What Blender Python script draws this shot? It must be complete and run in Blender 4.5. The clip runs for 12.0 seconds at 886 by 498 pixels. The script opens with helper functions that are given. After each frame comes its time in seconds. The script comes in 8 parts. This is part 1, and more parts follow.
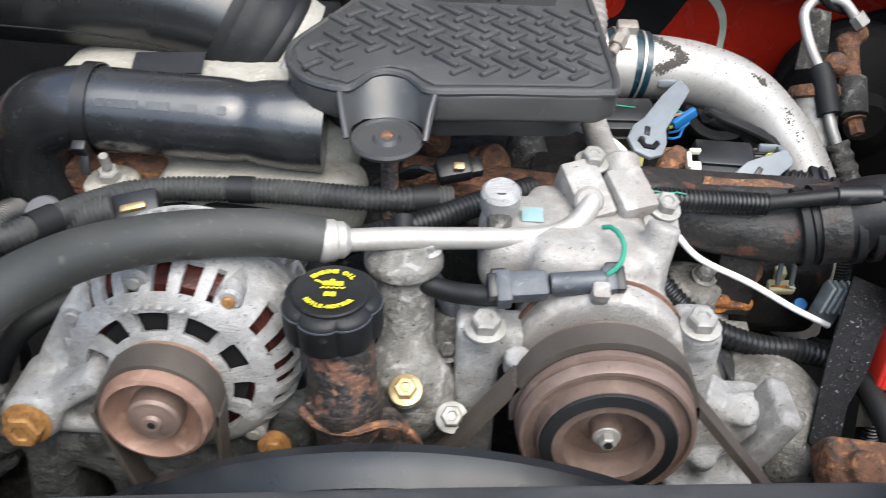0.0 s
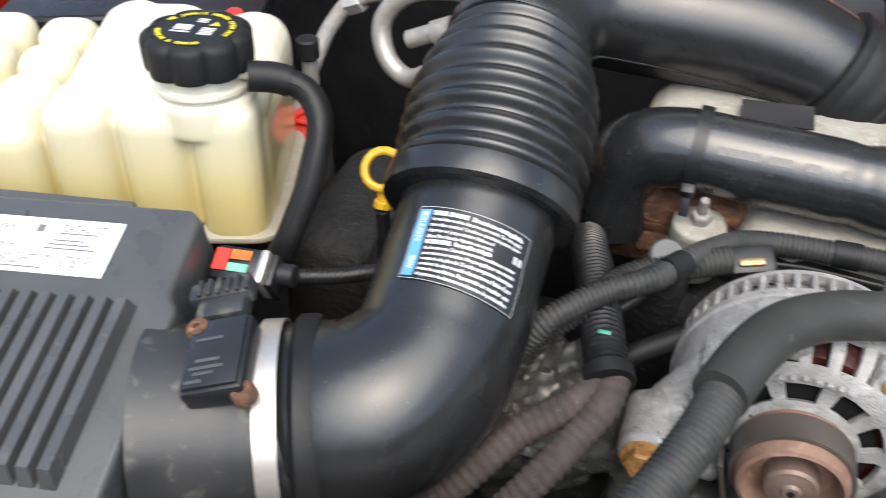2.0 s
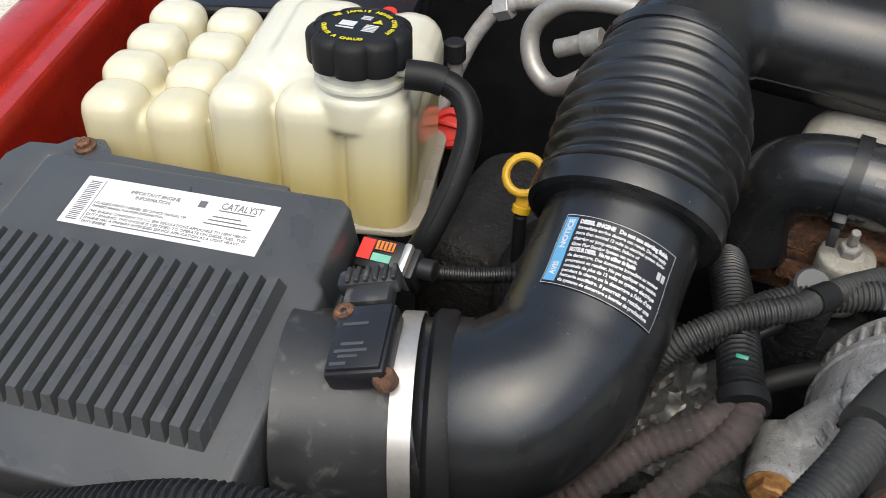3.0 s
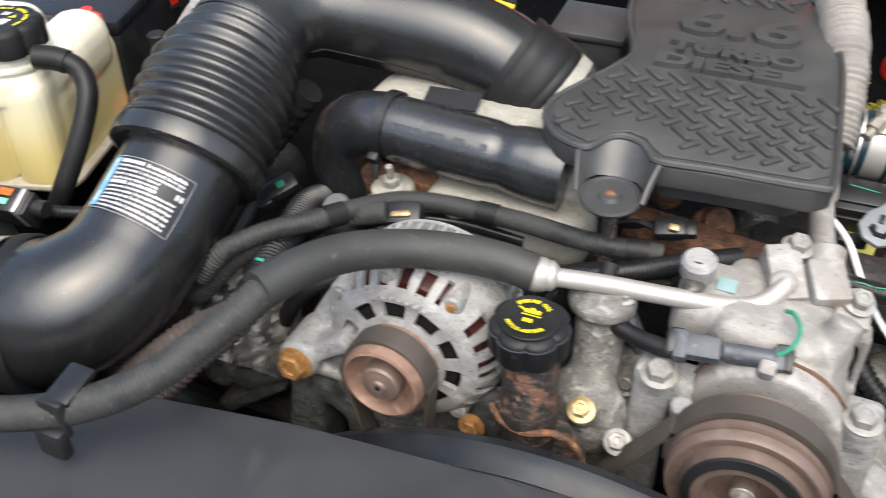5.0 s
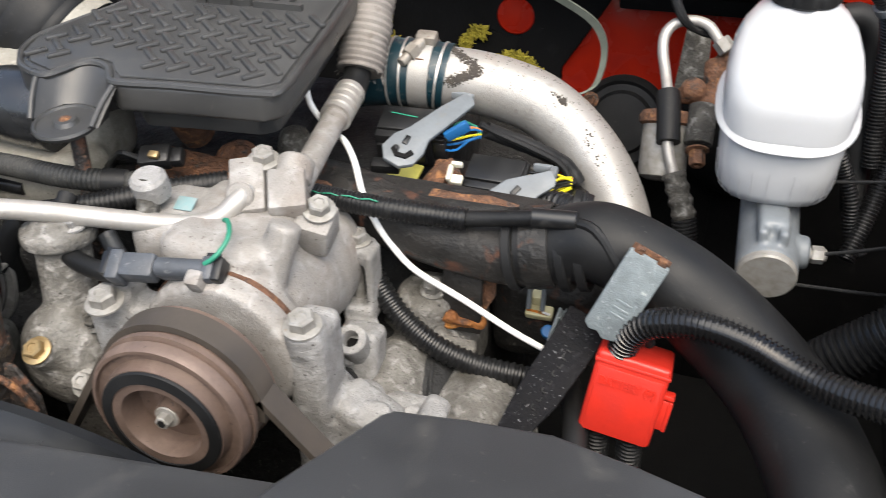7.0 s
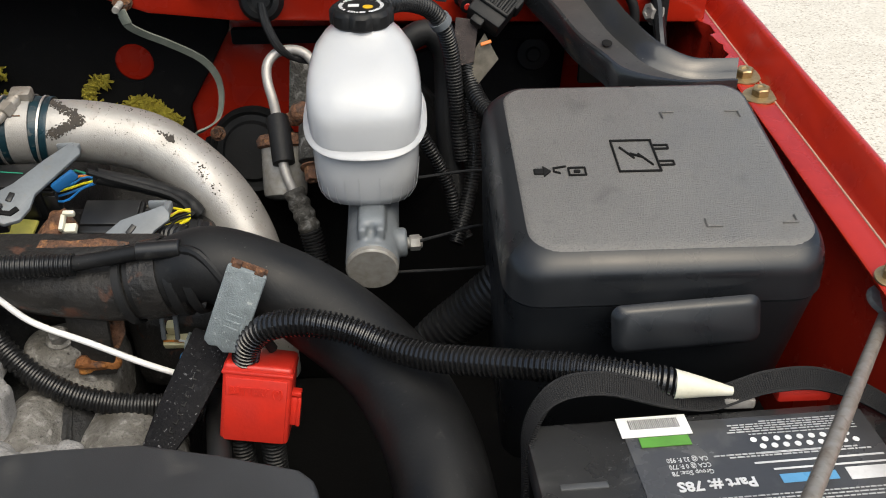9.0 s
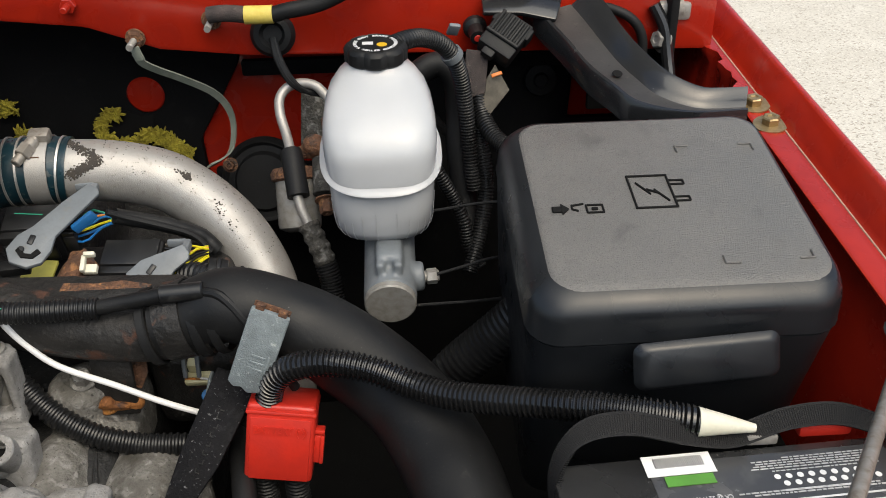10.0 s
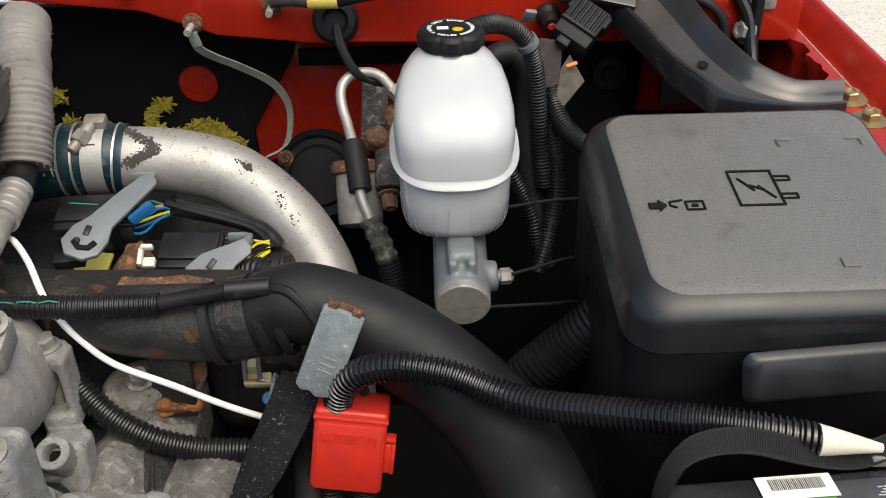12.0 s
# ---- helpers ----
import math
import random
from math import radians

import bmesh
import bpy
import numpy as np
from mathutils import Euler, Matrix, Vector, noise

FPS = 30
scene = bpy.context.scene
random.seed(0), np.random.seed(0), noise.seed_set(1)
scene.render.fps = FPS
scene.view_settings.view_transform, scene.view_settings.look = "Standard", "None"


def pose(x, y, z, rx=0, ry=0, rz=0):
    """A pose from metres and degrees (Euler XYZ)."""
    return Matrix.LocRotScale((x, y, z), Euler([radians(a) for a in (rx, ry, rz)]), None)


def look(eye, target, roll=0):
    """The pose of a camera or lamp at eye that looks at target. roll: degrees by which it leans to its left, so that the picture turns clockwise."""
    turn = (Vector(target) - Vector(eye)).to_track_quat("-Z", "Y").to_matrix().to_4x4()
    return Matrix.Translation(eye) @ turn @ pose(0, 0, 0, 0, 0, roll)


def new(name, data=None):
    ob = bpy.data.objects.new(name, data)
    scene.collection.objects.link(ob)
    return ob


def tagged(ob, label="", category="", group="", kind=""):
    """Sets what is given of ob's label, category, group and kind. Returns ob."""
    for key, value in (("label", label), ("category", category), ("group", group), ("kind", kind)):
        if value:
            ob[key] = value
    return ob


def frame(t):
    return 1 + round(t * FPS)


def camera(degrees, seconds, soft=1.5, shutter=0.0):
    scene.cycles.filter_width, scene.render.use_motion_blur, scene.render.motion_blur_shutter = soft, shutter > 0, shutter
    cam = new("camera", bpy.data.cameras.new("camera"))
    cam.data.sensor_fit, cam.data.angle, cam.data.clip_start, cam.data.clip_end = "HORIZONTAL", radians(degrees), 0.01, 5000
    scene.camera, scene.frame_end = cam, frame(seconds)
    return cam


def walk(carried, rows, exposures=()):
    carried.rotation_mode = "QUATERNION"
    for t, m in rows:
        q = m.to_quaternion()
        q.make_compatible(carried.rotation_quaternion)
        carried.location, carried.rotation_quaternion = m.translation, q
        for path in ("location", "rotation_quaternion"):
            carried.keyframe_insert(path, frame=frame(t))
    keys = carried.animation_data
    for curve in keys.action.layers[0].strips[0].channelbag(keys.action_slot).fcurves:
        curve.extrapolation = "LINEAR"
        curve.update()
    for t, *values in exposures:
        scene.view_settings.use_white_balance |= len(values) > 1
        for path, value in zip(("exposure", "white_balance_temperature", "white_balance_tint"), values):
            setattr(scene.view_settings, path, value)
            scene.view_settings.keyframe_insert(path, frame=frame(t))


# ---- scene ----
cam = camera(53.1, 12.0, soft=0.7, shutter=0.35)
PATH = [
    (0, (0.035, -0.004, 1.518), (0.004, 1.643, 0.384), 2.1),
    (0.5, (-0.043, -0.016, 1.538), (-0.071, 1.587, 0.344), 2.4),
    (1, (-0.122, -0.021, 1.553), (-0.223, 1.569, 0.344), 2.4),
    (1.5, (-0.195, -0.02, 1.561), (-0.456, 1.548, 0.348), 2.3),
    (2, (-0.242, -0.024, 1.565), (-0.726, 1.494, 0.357), 1.2),
    (2.5, (-0.275, -0.034, 1.568), (-0.932, 1.426, 0.369), 1.1),
    (2.7, (-0.272, -0.038, 1.564), (-0.976, 1.402, 0.368), 1.2),
    (4.3, (-0.094, -0.055, 1.616), (-0.75, 1.383, 0.39), 2.8),
    (4.5, (-0.041, -0.063, 1.619), (-0.678, 1.39, 0.402), 2.7),
    (5, (0.105, -0.059, 1.621), (-0.555, 1.408, 0.432), -0.2),
    (5.5, (0.19, -0.031, 1.583), (-0.307, 1.509, 0.407), 1.4),
    (6, (0.279, 0.012, 1.558), (-0.208, 1.572, 0.406), 0.8),
    (6.5, (0.362, 0.035, 1.541), (-0.144, 1.604, 0.408), -0.0),
    (7, (0.427, 0.038, 1.521), (-0.059, 1.629, 0.411), -0.8),
    (7.5, (0.484, 0.031, 1.512), (0.189, 1.686, 0.428), 0.1),
    (7.7, (0.503, 0.025, 1.514), (0.29, 1.702, 0.445), 0.4),
    (9.3, (0.534, -0.005, 1.552), (0.651, 1.695, 0.504), -0.1),
    (9.5, (0.527, -0.003, 1.561), (0.652, 1.699, 0.517), -0.1),
    (10, (0.517, 0.004, 1.564), (0.613, 1.71, 0.524), -0.9),
    (10.5, (0.514, 0.013, 1.557), (0.581, 1.72, 0.518), -1.6),
    (11, (0.512, 0.03, 1.544), (0.562, 1.74, 0.507), -1.8),
    (11.5, (0.494, 0.033, 1.54), (0.538, 1.743, 0.504), -1.5),
    (12, (0.474, 0.045, 1.535), (0.517, 1.758, 0.503), -0.9),
]
walk(cam, [(t, look(eye, target, roll)) for t, eye, target, roll in PATH], exposures=[(0, 1.45, 6250, 6), (0.5, 1.59, 6300, 7), (1.5, 1.67, 6450, 7), (2.0, 1.19, 6450, 7), (2.5, 0.52, 6550, 6), (4.5, 1.05, 6550, 6), (5.5, 1.45, 6650, 7), (7, 1.28, 6750, 7), (7.5, 1.35, 6750, 6), (9.5, 0.47, 6900, 5), (12, 0.6, 6900, 5)])

# ---- daylight: bright overcast, the sun spread by the cloud ----
world = bpy.data.worlds.new("sky")
scene.world = world
world.use_nodes = True
wn = world.node_tree.nodes
sky = wn.new("ShaderNodeTexSky")
sky.sky_type = "NISHITA"
sky.sun_disc = False
sky.sun_elevation, sky.sun_rotation = radians(60), radians(155)
sky.air_density, sky.dust_density, sky.ozone_density = 1.0, 4.0, 1.0
world.node_tree.links.new(sky.outputs[0], wn["Background"].inputs["Color"])
wn["Background"].inputs["Strength"].default_value = 0.15
sun_data = bpy.data.lights.new("sun", "SUN")
sun_data.energy, sun_data.angle, sun_data.color = 1.5, radians(70), (1.0, 0.985, 0.95)
sun = new("sun", sun_data)
sun.matrix_world = look((1.2, -2.0, 5.9), (0, 0.6, 1.1))


# ---- materials ----
def surf(name, c, c2=None, rough=0.5, metal=0.0, s=7.0, fine=120.0, bump=0.12, lump=0.0, spots=(), coat=0.0, sss=0.0, sss_r=(0.02, 0.015, 0.006), spec=0.5, rvar=0.12, grainy=0.2, level=None):
    """A procedural surface: two colours mixed by broad noise, fine grain, spots of other colours, relief and uneven gloss."""
    m = bpy.data.materials.new(name)
    m.use_nodes = True
    t = m.node_tree
    n, l = t.nodes, t.links
    b = n["Principled BSDF"]
    co = n.new("ShaderNodeTexCoord").outputs["Object"]
    info = n.new("ShaderNodeObjectInfo")
    add = n.new("ShaderNodeVectorMath")
    add.operation = "ADD"
    l.new(co, add.inputs[0])
    l.new(info.outputs["Random"], add.inputs[1])
    co = add.outputs[0]

    def noise_tex(scale, detail=4.0, dist=0.0):
        q = n.new("ShaderNodeTexNoise")
        q.inputs["Scale"].default_value, q.inputs["Detail"].default_value, q.inputs["Distortion"].default_value = scale, detail, dist
        l.new(co, q.inputs["Vector"])
        return q.outputs["Fac"]

    def ramp(fac, lo, hi, a=0.0, z=1.0):
        q = n.new("ShaderNodeMapRange")
        for i, v in enumerate((lo, hi, a, z)):
            q.inputs[i + 1].default_value = v
        l.new(fac, q.inputs[0])
        return q.outputs[0]

    def mix(fac, a, z):
        q = n.new("ShaderNodeMix")
        q.data_type = "RGBA"
        l.new(fac, q.inputs["Factor"])
        for v, sock in ((a, q.inputs["A"]), (z, q.inputs["B"])):
            if isinstance(v, tuple):
                sock.default_value = (*v, 1)
            else:
                l.new(v, sock)
        return q.outputs["Result"]

    c2 = c2 or tuple(v * 0.7 for v in c)
    broad, grain = noise_tex(s * 3, 6.0, 0.4), noise_tex(fine * 2.5, 4.0)
    col = mix(ramp(broad, 0.35, 0.68), c, c2)
    col = mix(ramp(grain, 0.45, 0.8, 0.0, grainy), col, tuple(v * 0.55 for v in c2))
    if level:
        sep = n.new("ShaderNodeSeparateXYZ")
        l.new(n["Texture Coordinate"].outputs["Object"], sep.inputs[0])
        col = mix(ramp(sep.outputs["Z"], level[1], level[0]), col, level[2])
    rg = ramp(broad, 0.3, 0.7, max(rough - rvar, 0.03), min(rough + rvar, 1.0))
    for sc, scale, lo, hi, srough in spots:
        f = ramp(noise_tex(scale * 4, 7.0, 0.5), lo, hi)
        col = mix(f, col, sc)
        q = n.new("ShaderNodeMix")
        l.new(f, q.inputs["Factor"])
        l.new(rg, q.inputs["A"])
        q.inputs["B"].default_value = srough
        rg = q.outputs["Result"]
    l.new(col, b.inputs["Base Color"])
    l.new(rg, b.inputs["Roughness"])
    b.inputs["Metallic"].default_value = metal
    b.inputs["Coat Weight"].default_value = coat
    b.inputs["Coat Roughness"].default_value = 0.08
    b.inputs["Specular IOR Level"].default_value = spec
    if sss:
        b.inputs["Subsurface Weight"].default_value = sss
        b.inputs["Subsurface Radius"].default_value = sss_r
        b.inputs["Subsurface Scale"].default_value = 1.0
    normal = None
    for strength, f, d in ((bump, grain, 0.0012), (lump, noise_tex(s * 10, 7.0), 0.003)):
        if strength:
            q = n.new("ShaderNodeBump")
            q.inputs["Strength"].default_value, q.inputs["Distance"].default_value = strength, d
            l.new(f, q.inputs["Height"])
            if normal:
                l.new(normal, q.inputs["Normal"])
            normal = q.outputs["Normal"]
    if normal:
        l.new(normal, b.inputs["Normal"])
    return m


DUST = (0.16, 0.15, 0.13)
m_intake = surf("intake_plastic", (0.010, 0.0103, 0.0107), (0.0145, 0.0148, 0.0152), 0.27, bump=0.05, s=5, fine=400, spec=0.65, rvar=0.06, spots=[((0.06, 0.06, 0.057), 6, 0.60, 1.1, 0.45), (DUST, 150, 0.71, 0.8, 0.7)])
m_cover = surf("cover_plastic", (0.036, 0.036, 0.036), (0.046, 0.046, 0.045), 0.38, bump=0.12, fine=900, spec=0.55, spots=[(DUST, 25, 0.64, 1.1, 0.7), ((0.2, 0.195, 0.18), 150, 0.70, 0.8, 0.7)])
m_grained_skylit = surf("grained_plastic_skylit", (0.128, 0.124, 0.117), (0.146, 0.141, 0.133), 0.42, bump=0.9, fine=300, grainy=0.6, spots=[((0.040, 0.039, 0.037), 320, 0.56, 0.70, 0.6), ((0.20, 0.195, 0.185), 300, 0.60, 0.74, 0.6), ((0.05, 0.049, 0.047), 9, 0.58, 0.95, 0.5)])
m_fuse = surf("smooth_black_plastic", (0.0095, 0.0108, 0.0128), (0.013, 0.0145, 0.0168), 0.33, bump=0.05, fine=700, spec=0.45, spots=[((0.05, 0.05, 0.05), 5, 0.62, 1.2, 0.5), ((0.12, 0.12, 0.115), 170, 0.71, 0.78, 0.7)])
m_airbox = surf("airbox_plastic", (0.056, 0.058, 0.059), (0.068, 0.070, 0.071), 0.33, bump=0.12, fine=800, spots=[(DUST, 18, 0.64, 1.1, 0.7), ((0.02, 0.02, 0.02), 40, 0.66, 0.9, 0.3)])
m_mafplastic = surf("tube_plastic", (0.020, 0.021, 0.022), (0.030, 0.031, 0.032), 0.45, bump=0.12, fine=800, spots=[(DUST, 22, 0.56, 0.9, 0.8)])
m_panel = surf("panel_plastic", (0.030, 0.031, 0.033), (0.038, 0.039, 0.041), 0.42, bump=0.12, fine=600, spots=[(DUST, 40, 0.66, 1.0, 0.7), (DUST, 5, 0.62, 1.3, 0.7)])
m_bluetube = surf("coated_tube", (0.012, 0.0128, 0.0140), (0.018, 0.0188, 0.0200), 0.26, bump=0.05, s=10, rvar=0.05, spec=0.65, coat=0.3, spots=[((0.045, 0.048, 0.051), 34, 0.62, 1.0, 0.4), ((0.12, 0.12, 0.115), 160, 0.70, 0.8, 0.8)])
m_rubber = surf("rubber", (0.008, 0.0083, 0.0088), (0.0125, 0.0128, 0.0133), 0.52, bump=0.15, spec=0.26, spots=[((0.06, 0.059, 0.055), 30, 0.64, 1.1, 0.8), ((0.13, 0.125, 0.115), 120, 0.70, 0.80, 0.8)])
m_foam = surf("foam_sleeve", (0.026, 0.027, 0.025), (0.034, 0.034, 0.031), 0.55, bump=0.25, fine=500, spots=[(DUST, 40, 0.62, 1.0, 0.8)])
m_loom = surf("conduit", (0.008, 0.0083, 0.009), (0.014, 0.0143, 0.015), 0.36, bump=0.08, spec=0.42, spots=[((0.055, 0.054, 0.05), 30, 0.62, 1.0, 0.7), ((0.15, 0.145, 0.13), 130, 0.69, 0.79, 0.8)])
m_cable = surf("glossy_conduit", (0.008, 0.008, 0.0085), (0.013, 0.013, 0.0135), 0.20, bump=0.04, spec=0.65, rvar=0.06, spots=[((0.09, 0.09, 0.085), 70, 0.68, 0.95, 0.6)])
m_loomdirty = surf("dusty_conduit", (0.020, 0.021, 0.021), (0.038, 0.038, 0.036), 0.6, bump=0.2, s=14, spots=[((0.13, 0.12, 0.105), 70, 0.58, 0.95, 0.9)])
m_tape = surf("cloth_tape", (0.060, 0.043, 0.039), (0.032, 0.027, 0.026), 0.85, bump=0.6, s=20, fine=260, spots=[(DUST, 60, 0.62, 0.95, 0.9)])
m_cast = surf("weathered_aluminium", (0.285, 0.28, 0.272), (0.235, 0.229, 0.22), 0.62, 0.15, s=12, fine=260, bump=0.7, lump=0.45, grainy=0.4, spots=[((0.41, 0.406, 0.40), 24, 0.50, 0.80, 0.7), ((0.13, 0.123, 0.112), 9, 0.56, 0.86, 0.9), ((0.06, 0.056, 0.05), 75, 0.63, 0.72, 0.9)])
m_castmid = surf("dirty_aluminium", (0.185, 0.177, 0.162), (0.115, 0.109, 0.097), 0.7, 0.1, s=12, fine=160, bump=1.0, lump=0.8, grainy=0.5, spots=[((0.38, 0.37, 0.355), 30, 0.52, 0.78, 0.85), ((0.06, 0.055, 0.045), 10, 0.50, 0.76, 0.9), ((0.03, 0.028, 0.024), 75, 0.62, 0.72, 0.9)])
m_castpink = surf("stained_aluminium", (0.28, 0.267, 0.25), (0.23, 0.212, 0.193), 0.60, 0.15, s=6, fine=260, bump=0.55, lump=0.35, grainy=0.35, spots=[((0.41, 0.397, 0.383), 18, 0.50, 0.82, 0.7), ((0.185, 0.14, 0.112), 7, 0.55, 0.88, 0.9), ((0.08, 0.062, 0.052), 80, 0.64, 0.74, 0.9)])
m_castdark = surf("grimy_casting", (0.085, 0.080, 0.070), (0.046, 0.043, 0.037), 0.75, 0.1, s=10, fine=160, bump=1.0, lump=0.8, grainy=0.5, spots=[((0.34, 0.335, 0.315), 30, 0.53, 0.82, 0.85), ((0.03, 0.028, 0.024), 10, 0.50, 0.76, 0.9), ((0.025, 0.023, 0.02), 80, 0.62, 0.72, 0.9)])
m_grime = surf("oily_grime", (0.022, 0.022, 0.022), (0.012, 0.012, 0.012), 0.65, 0.05, s=14, bump=0.8, lump=0.9, spec=0.35, spots=[((0.12, 0.12, 0.11), 60, 0.62, 0.8, 0.9)])
m_oily = surf("oily_cast_iron", (0.085, 0.088, 0.083), (0.045, 0.047, 0.045), 0.6, 0.1, s=12, fine=160, bump=1.0, lump=0.9, grainy=0.4, spots=[((0.17, 0.17, 0.16), 30, 0.56, 0.85, 0.8), ((0.012, 0.012, 0.011), 12, 0.54, 0.8, 0.6)])
m_cream = surf("cream_cover", (0.31, 0.295, 0.255), (0.24, 0.225, 0.19), 0.62, 0.05, s=9, bump=0.5, lump=0.4, spots=[((0.13, 0.11, 0.085), 16, 0.60, 0.9, 0.9), ((0.40, 0.385, 0.34), 60, 0.54, 0.85, 0.8), ((0.06, 0.05, 0.04), 130, 0.67, 0.75, 0.9)])
m_alu = surf("aluminium_tube", (0.44, 0.425, 0.40), (0.36, 0.335, 0.305), 0.45, 0.5, s=18, bump=0.15, spots=[((0.36, 0.27, 0.21), 28, 0.62, 0.95, 0.7), ((0.2, 0.17, 0.14), 140, 0.68, 0.78, 0.8)])
m_silver = surf("cast_pipe", (0.40, 0.385, 0.365), (0.33, 0.315, 0.292), 0.40, 0.45, s=9, bump=0.3, fine=500, spots=[((0.21, 0.19, 0.17), 22, 0.60, 0.84, 0.6), ((0.10, 0.085, 0.07), 120, 0.67, 0.75, 0.8), ((0.30, 0.25, 0.21), 10, 0.60, 1.0, 0.7)])
m_steel = surf("zinc_steel", (0.33, 0.32, 0.30), (0.24, 0.228, 0.205), 0.58, 0.4, s=40, bump=0.15, spots=[((0.25, 0.13, 0.05), 60, 0.68, 0.9, 0.8)])
m_strut = surf("brown_steel_rod", (0.30, 0.28, 0.25), (0.20, 0.175, 0.145), 0.42, 0.4, s=30, bump=0.2, spots=[((0.13, 0.085, 0.055), 30, 0.58, 0.85, 0.8)])
m_band = surf("bright_band", (0.62, 0.59, 0.55), (0.56, 0.525, 0.485), 0.40, 0.8, s=60, bump=0.03, rvar=0.04, grainy=0.05)
m_foil = surf("dull_foil", (0.16, 0.155, 0.143), (0.085, 0.08, 0.072), 0.42, 0.6, s=25, bump=0.3, spots=[((0.04, 0.036, 0.03), 16, 0.52, 0.75, 0.8), ((0.36, 0.35, 0.33), 40, 0.64, 0.80, 0.4)])
m_gold = surf("yellow_zinc", (0.40, 0.30, 0.16), (0.30, 0.21, 0.10), 0.4, 0.7, s=50, bump=0.1)
m_rustbolt = surf("rusty_bolt", (0.36, 0.19, 0.06), (0.20, 0.09, 0.03), 0.65, 0.3, s=60, bump=0.4)
m_rust = surf("rust", (0.15, 0.068, 0.035), (0.07, 0.036, 0.022), 0.88, 0.0, s=22, bump=1.0, lump=0.9, spots=[((0.27, 0.125, 0.05), 34, 0.55, 0.70, 0.9), ((0.022, 0.019, 0.017), 26, 0.55, 0.68, 0.6)])
m_rustbright = surf("orange_rust", (0.34, 0.13, 0.03), (0.16, 0.06, 0.022), 0.8, 0.0, s=22, bump=0.9, lump=0.7, spots=[((0.50, 0.22, 0.04), 20, 0.56, 0.72, 0.8), ((0.06, 0.03, 0.02), 26, 0.56, 0.70, 0.7)])
m_rust_dark = surf("dark_crust", (0.035, 0.030, 0.026), (0.06, 0.05, 0.04), 0.9, s=40, bump=0.6)
m_rusttube = surf("flaking_black_tube", (0.020, 0.018, 0.017), (0.032, 0.026, 0.022), 0.5, 0.05, s=12, bump=1.0, lump=1.0, spots=[((0.115, 0.055, 0.034), 19, 0.53, 0.62, 0.9), ((0.22, 0.125, 0.078), 62, 0.60, 0.74, 0.9), ((0.018, 0.015, 0.013), 80, 0.55, 0.66, 0.7)])
m_rustrail = surf("rust_flecked_black", (0.013, 0.0126, 0.012), (0.022, 0.0205, 0.019), 0.5, 0.0, s=12, bump=0.6, lump=0.6, spec=0.35, spots=[((0.085, 0.038, 0.024), 14, 0.61, 0.70, 0.9), ((0.075, 0.072, 0.064), 40, 0.64, 0.82, 0.9)])
m_stay = surf("speckled_black_paint", (0.005, 0.005, 0.006), (0.009, 0.009, 0.0105), 0.6, 0.0, s=14, bump=0.8, fine=200, spec=0.1, spots=[((0.026, 0.026, 0.029), 40, 0.58, 0.90, 0.7), ((0.24, 0.24, 0.25), 100, 0.645, 0.73, 0.9)])
m_pulley = surf("rusty_pulley", (0.150, 0.105, 0.084), (0.105, 0.073, 0.060), 0.55, 0.2, s=9, bump=0.25, spots=[((0.23, 0.165, 0.135), 12, 0.52, 0.9, 0.6), ((0.06, 0.045, 0.04), 60, 0.64, 0.8, 0.8)])
m_tan = surf("tan_rusted_steel", (0.23, 0.138, 0.100), (0.17, 0.100, 0.073), 0.6, 0.2, s=12, bump=0.25, spots=[((0.42, 0.30, 0.24), 20, 0.55, 0.95, 0.7)])
m_brace = surf("brace_paint", (0.010, 0.0105, 0.0115), (0.016, 0.0165, 0.0175), 0.20, 0.0, s=6, bump=0.06, rvar=0.05, spec=0.5, coat=0.3, spots=[((0.06, 0.056, 0.05), 10, 0.62, 1.1, 0.5), ((0.13, 0.12, 0.105), 110, 0.70, 0.80, 0.8)])
m_bracefloor = surf("dust_on_black_paint", (0.042, 0.039, 0.036), (0.030, 0.028, 0.027), 0.40, 0.0, s=8, bump=0.2, spots=[((0.018, 0.018, 0.018), 12, 0.56, 0.85, 0.3), ((0.012, 0.011, 0.011), 70, 0.64, 0.74, 0.6), ((0.12, 0.11, 0.095), 40, 0.64, 0.90, 0.8)])
m_belt = surf("ribbed_belt", (0.045, 0.038, 0.032), (0.07, 0.058, 0.048), 0.55, bump=0.15)
m_red = surf("red_paint", (0.40, 0.020, 0.008), (0.33, 0.015, 0.007), 0.24, 0.0, s=9, bump=0.02, spec=0.35, coat=0.5, grainy=0.06, spots=[((0.26, 0.04, 0.02), 14, 0.68, 1.0, 0.6), ((0.12, 0.03, 0.025), 150, 0.70, 0.78, 0.8)])
m_creaseline = surf("crease_highlight", (0.50, 0.36, 0.25), (0.42, 0.27, 0.18), 0.7, s=30, bump=0.3)
m_hood_bounce = surf("hood_bounce_grey", (0.20, 0.20, 0.195), (0.16, 0.16, 0.155), 0.95, s=3, bump=0.4)
m_redplastic = surf("red_plastic", (0.60, 0.030, 0.018), (0.52, 0.025, 0.016), 0.42, s=14, bump=0.15, grainy=0.1)
m_tank = surf("coolant_plastic", (0.64, 0.625, 0.52), (0.60, 0.575, 0.46), 0.15, s=4, bump=0.02, rvar=0.05, sss=0.15, grainy=0.03, level=(0.100, 0.185, (0.53, 0.44, 0.19)))
m_ledge = surf("cloudy_plastic", (0.36, 0.33, 0.27), (0.30, 0.27, 0.21), 0.3, s=8, bump=0.05, sss=0.1)
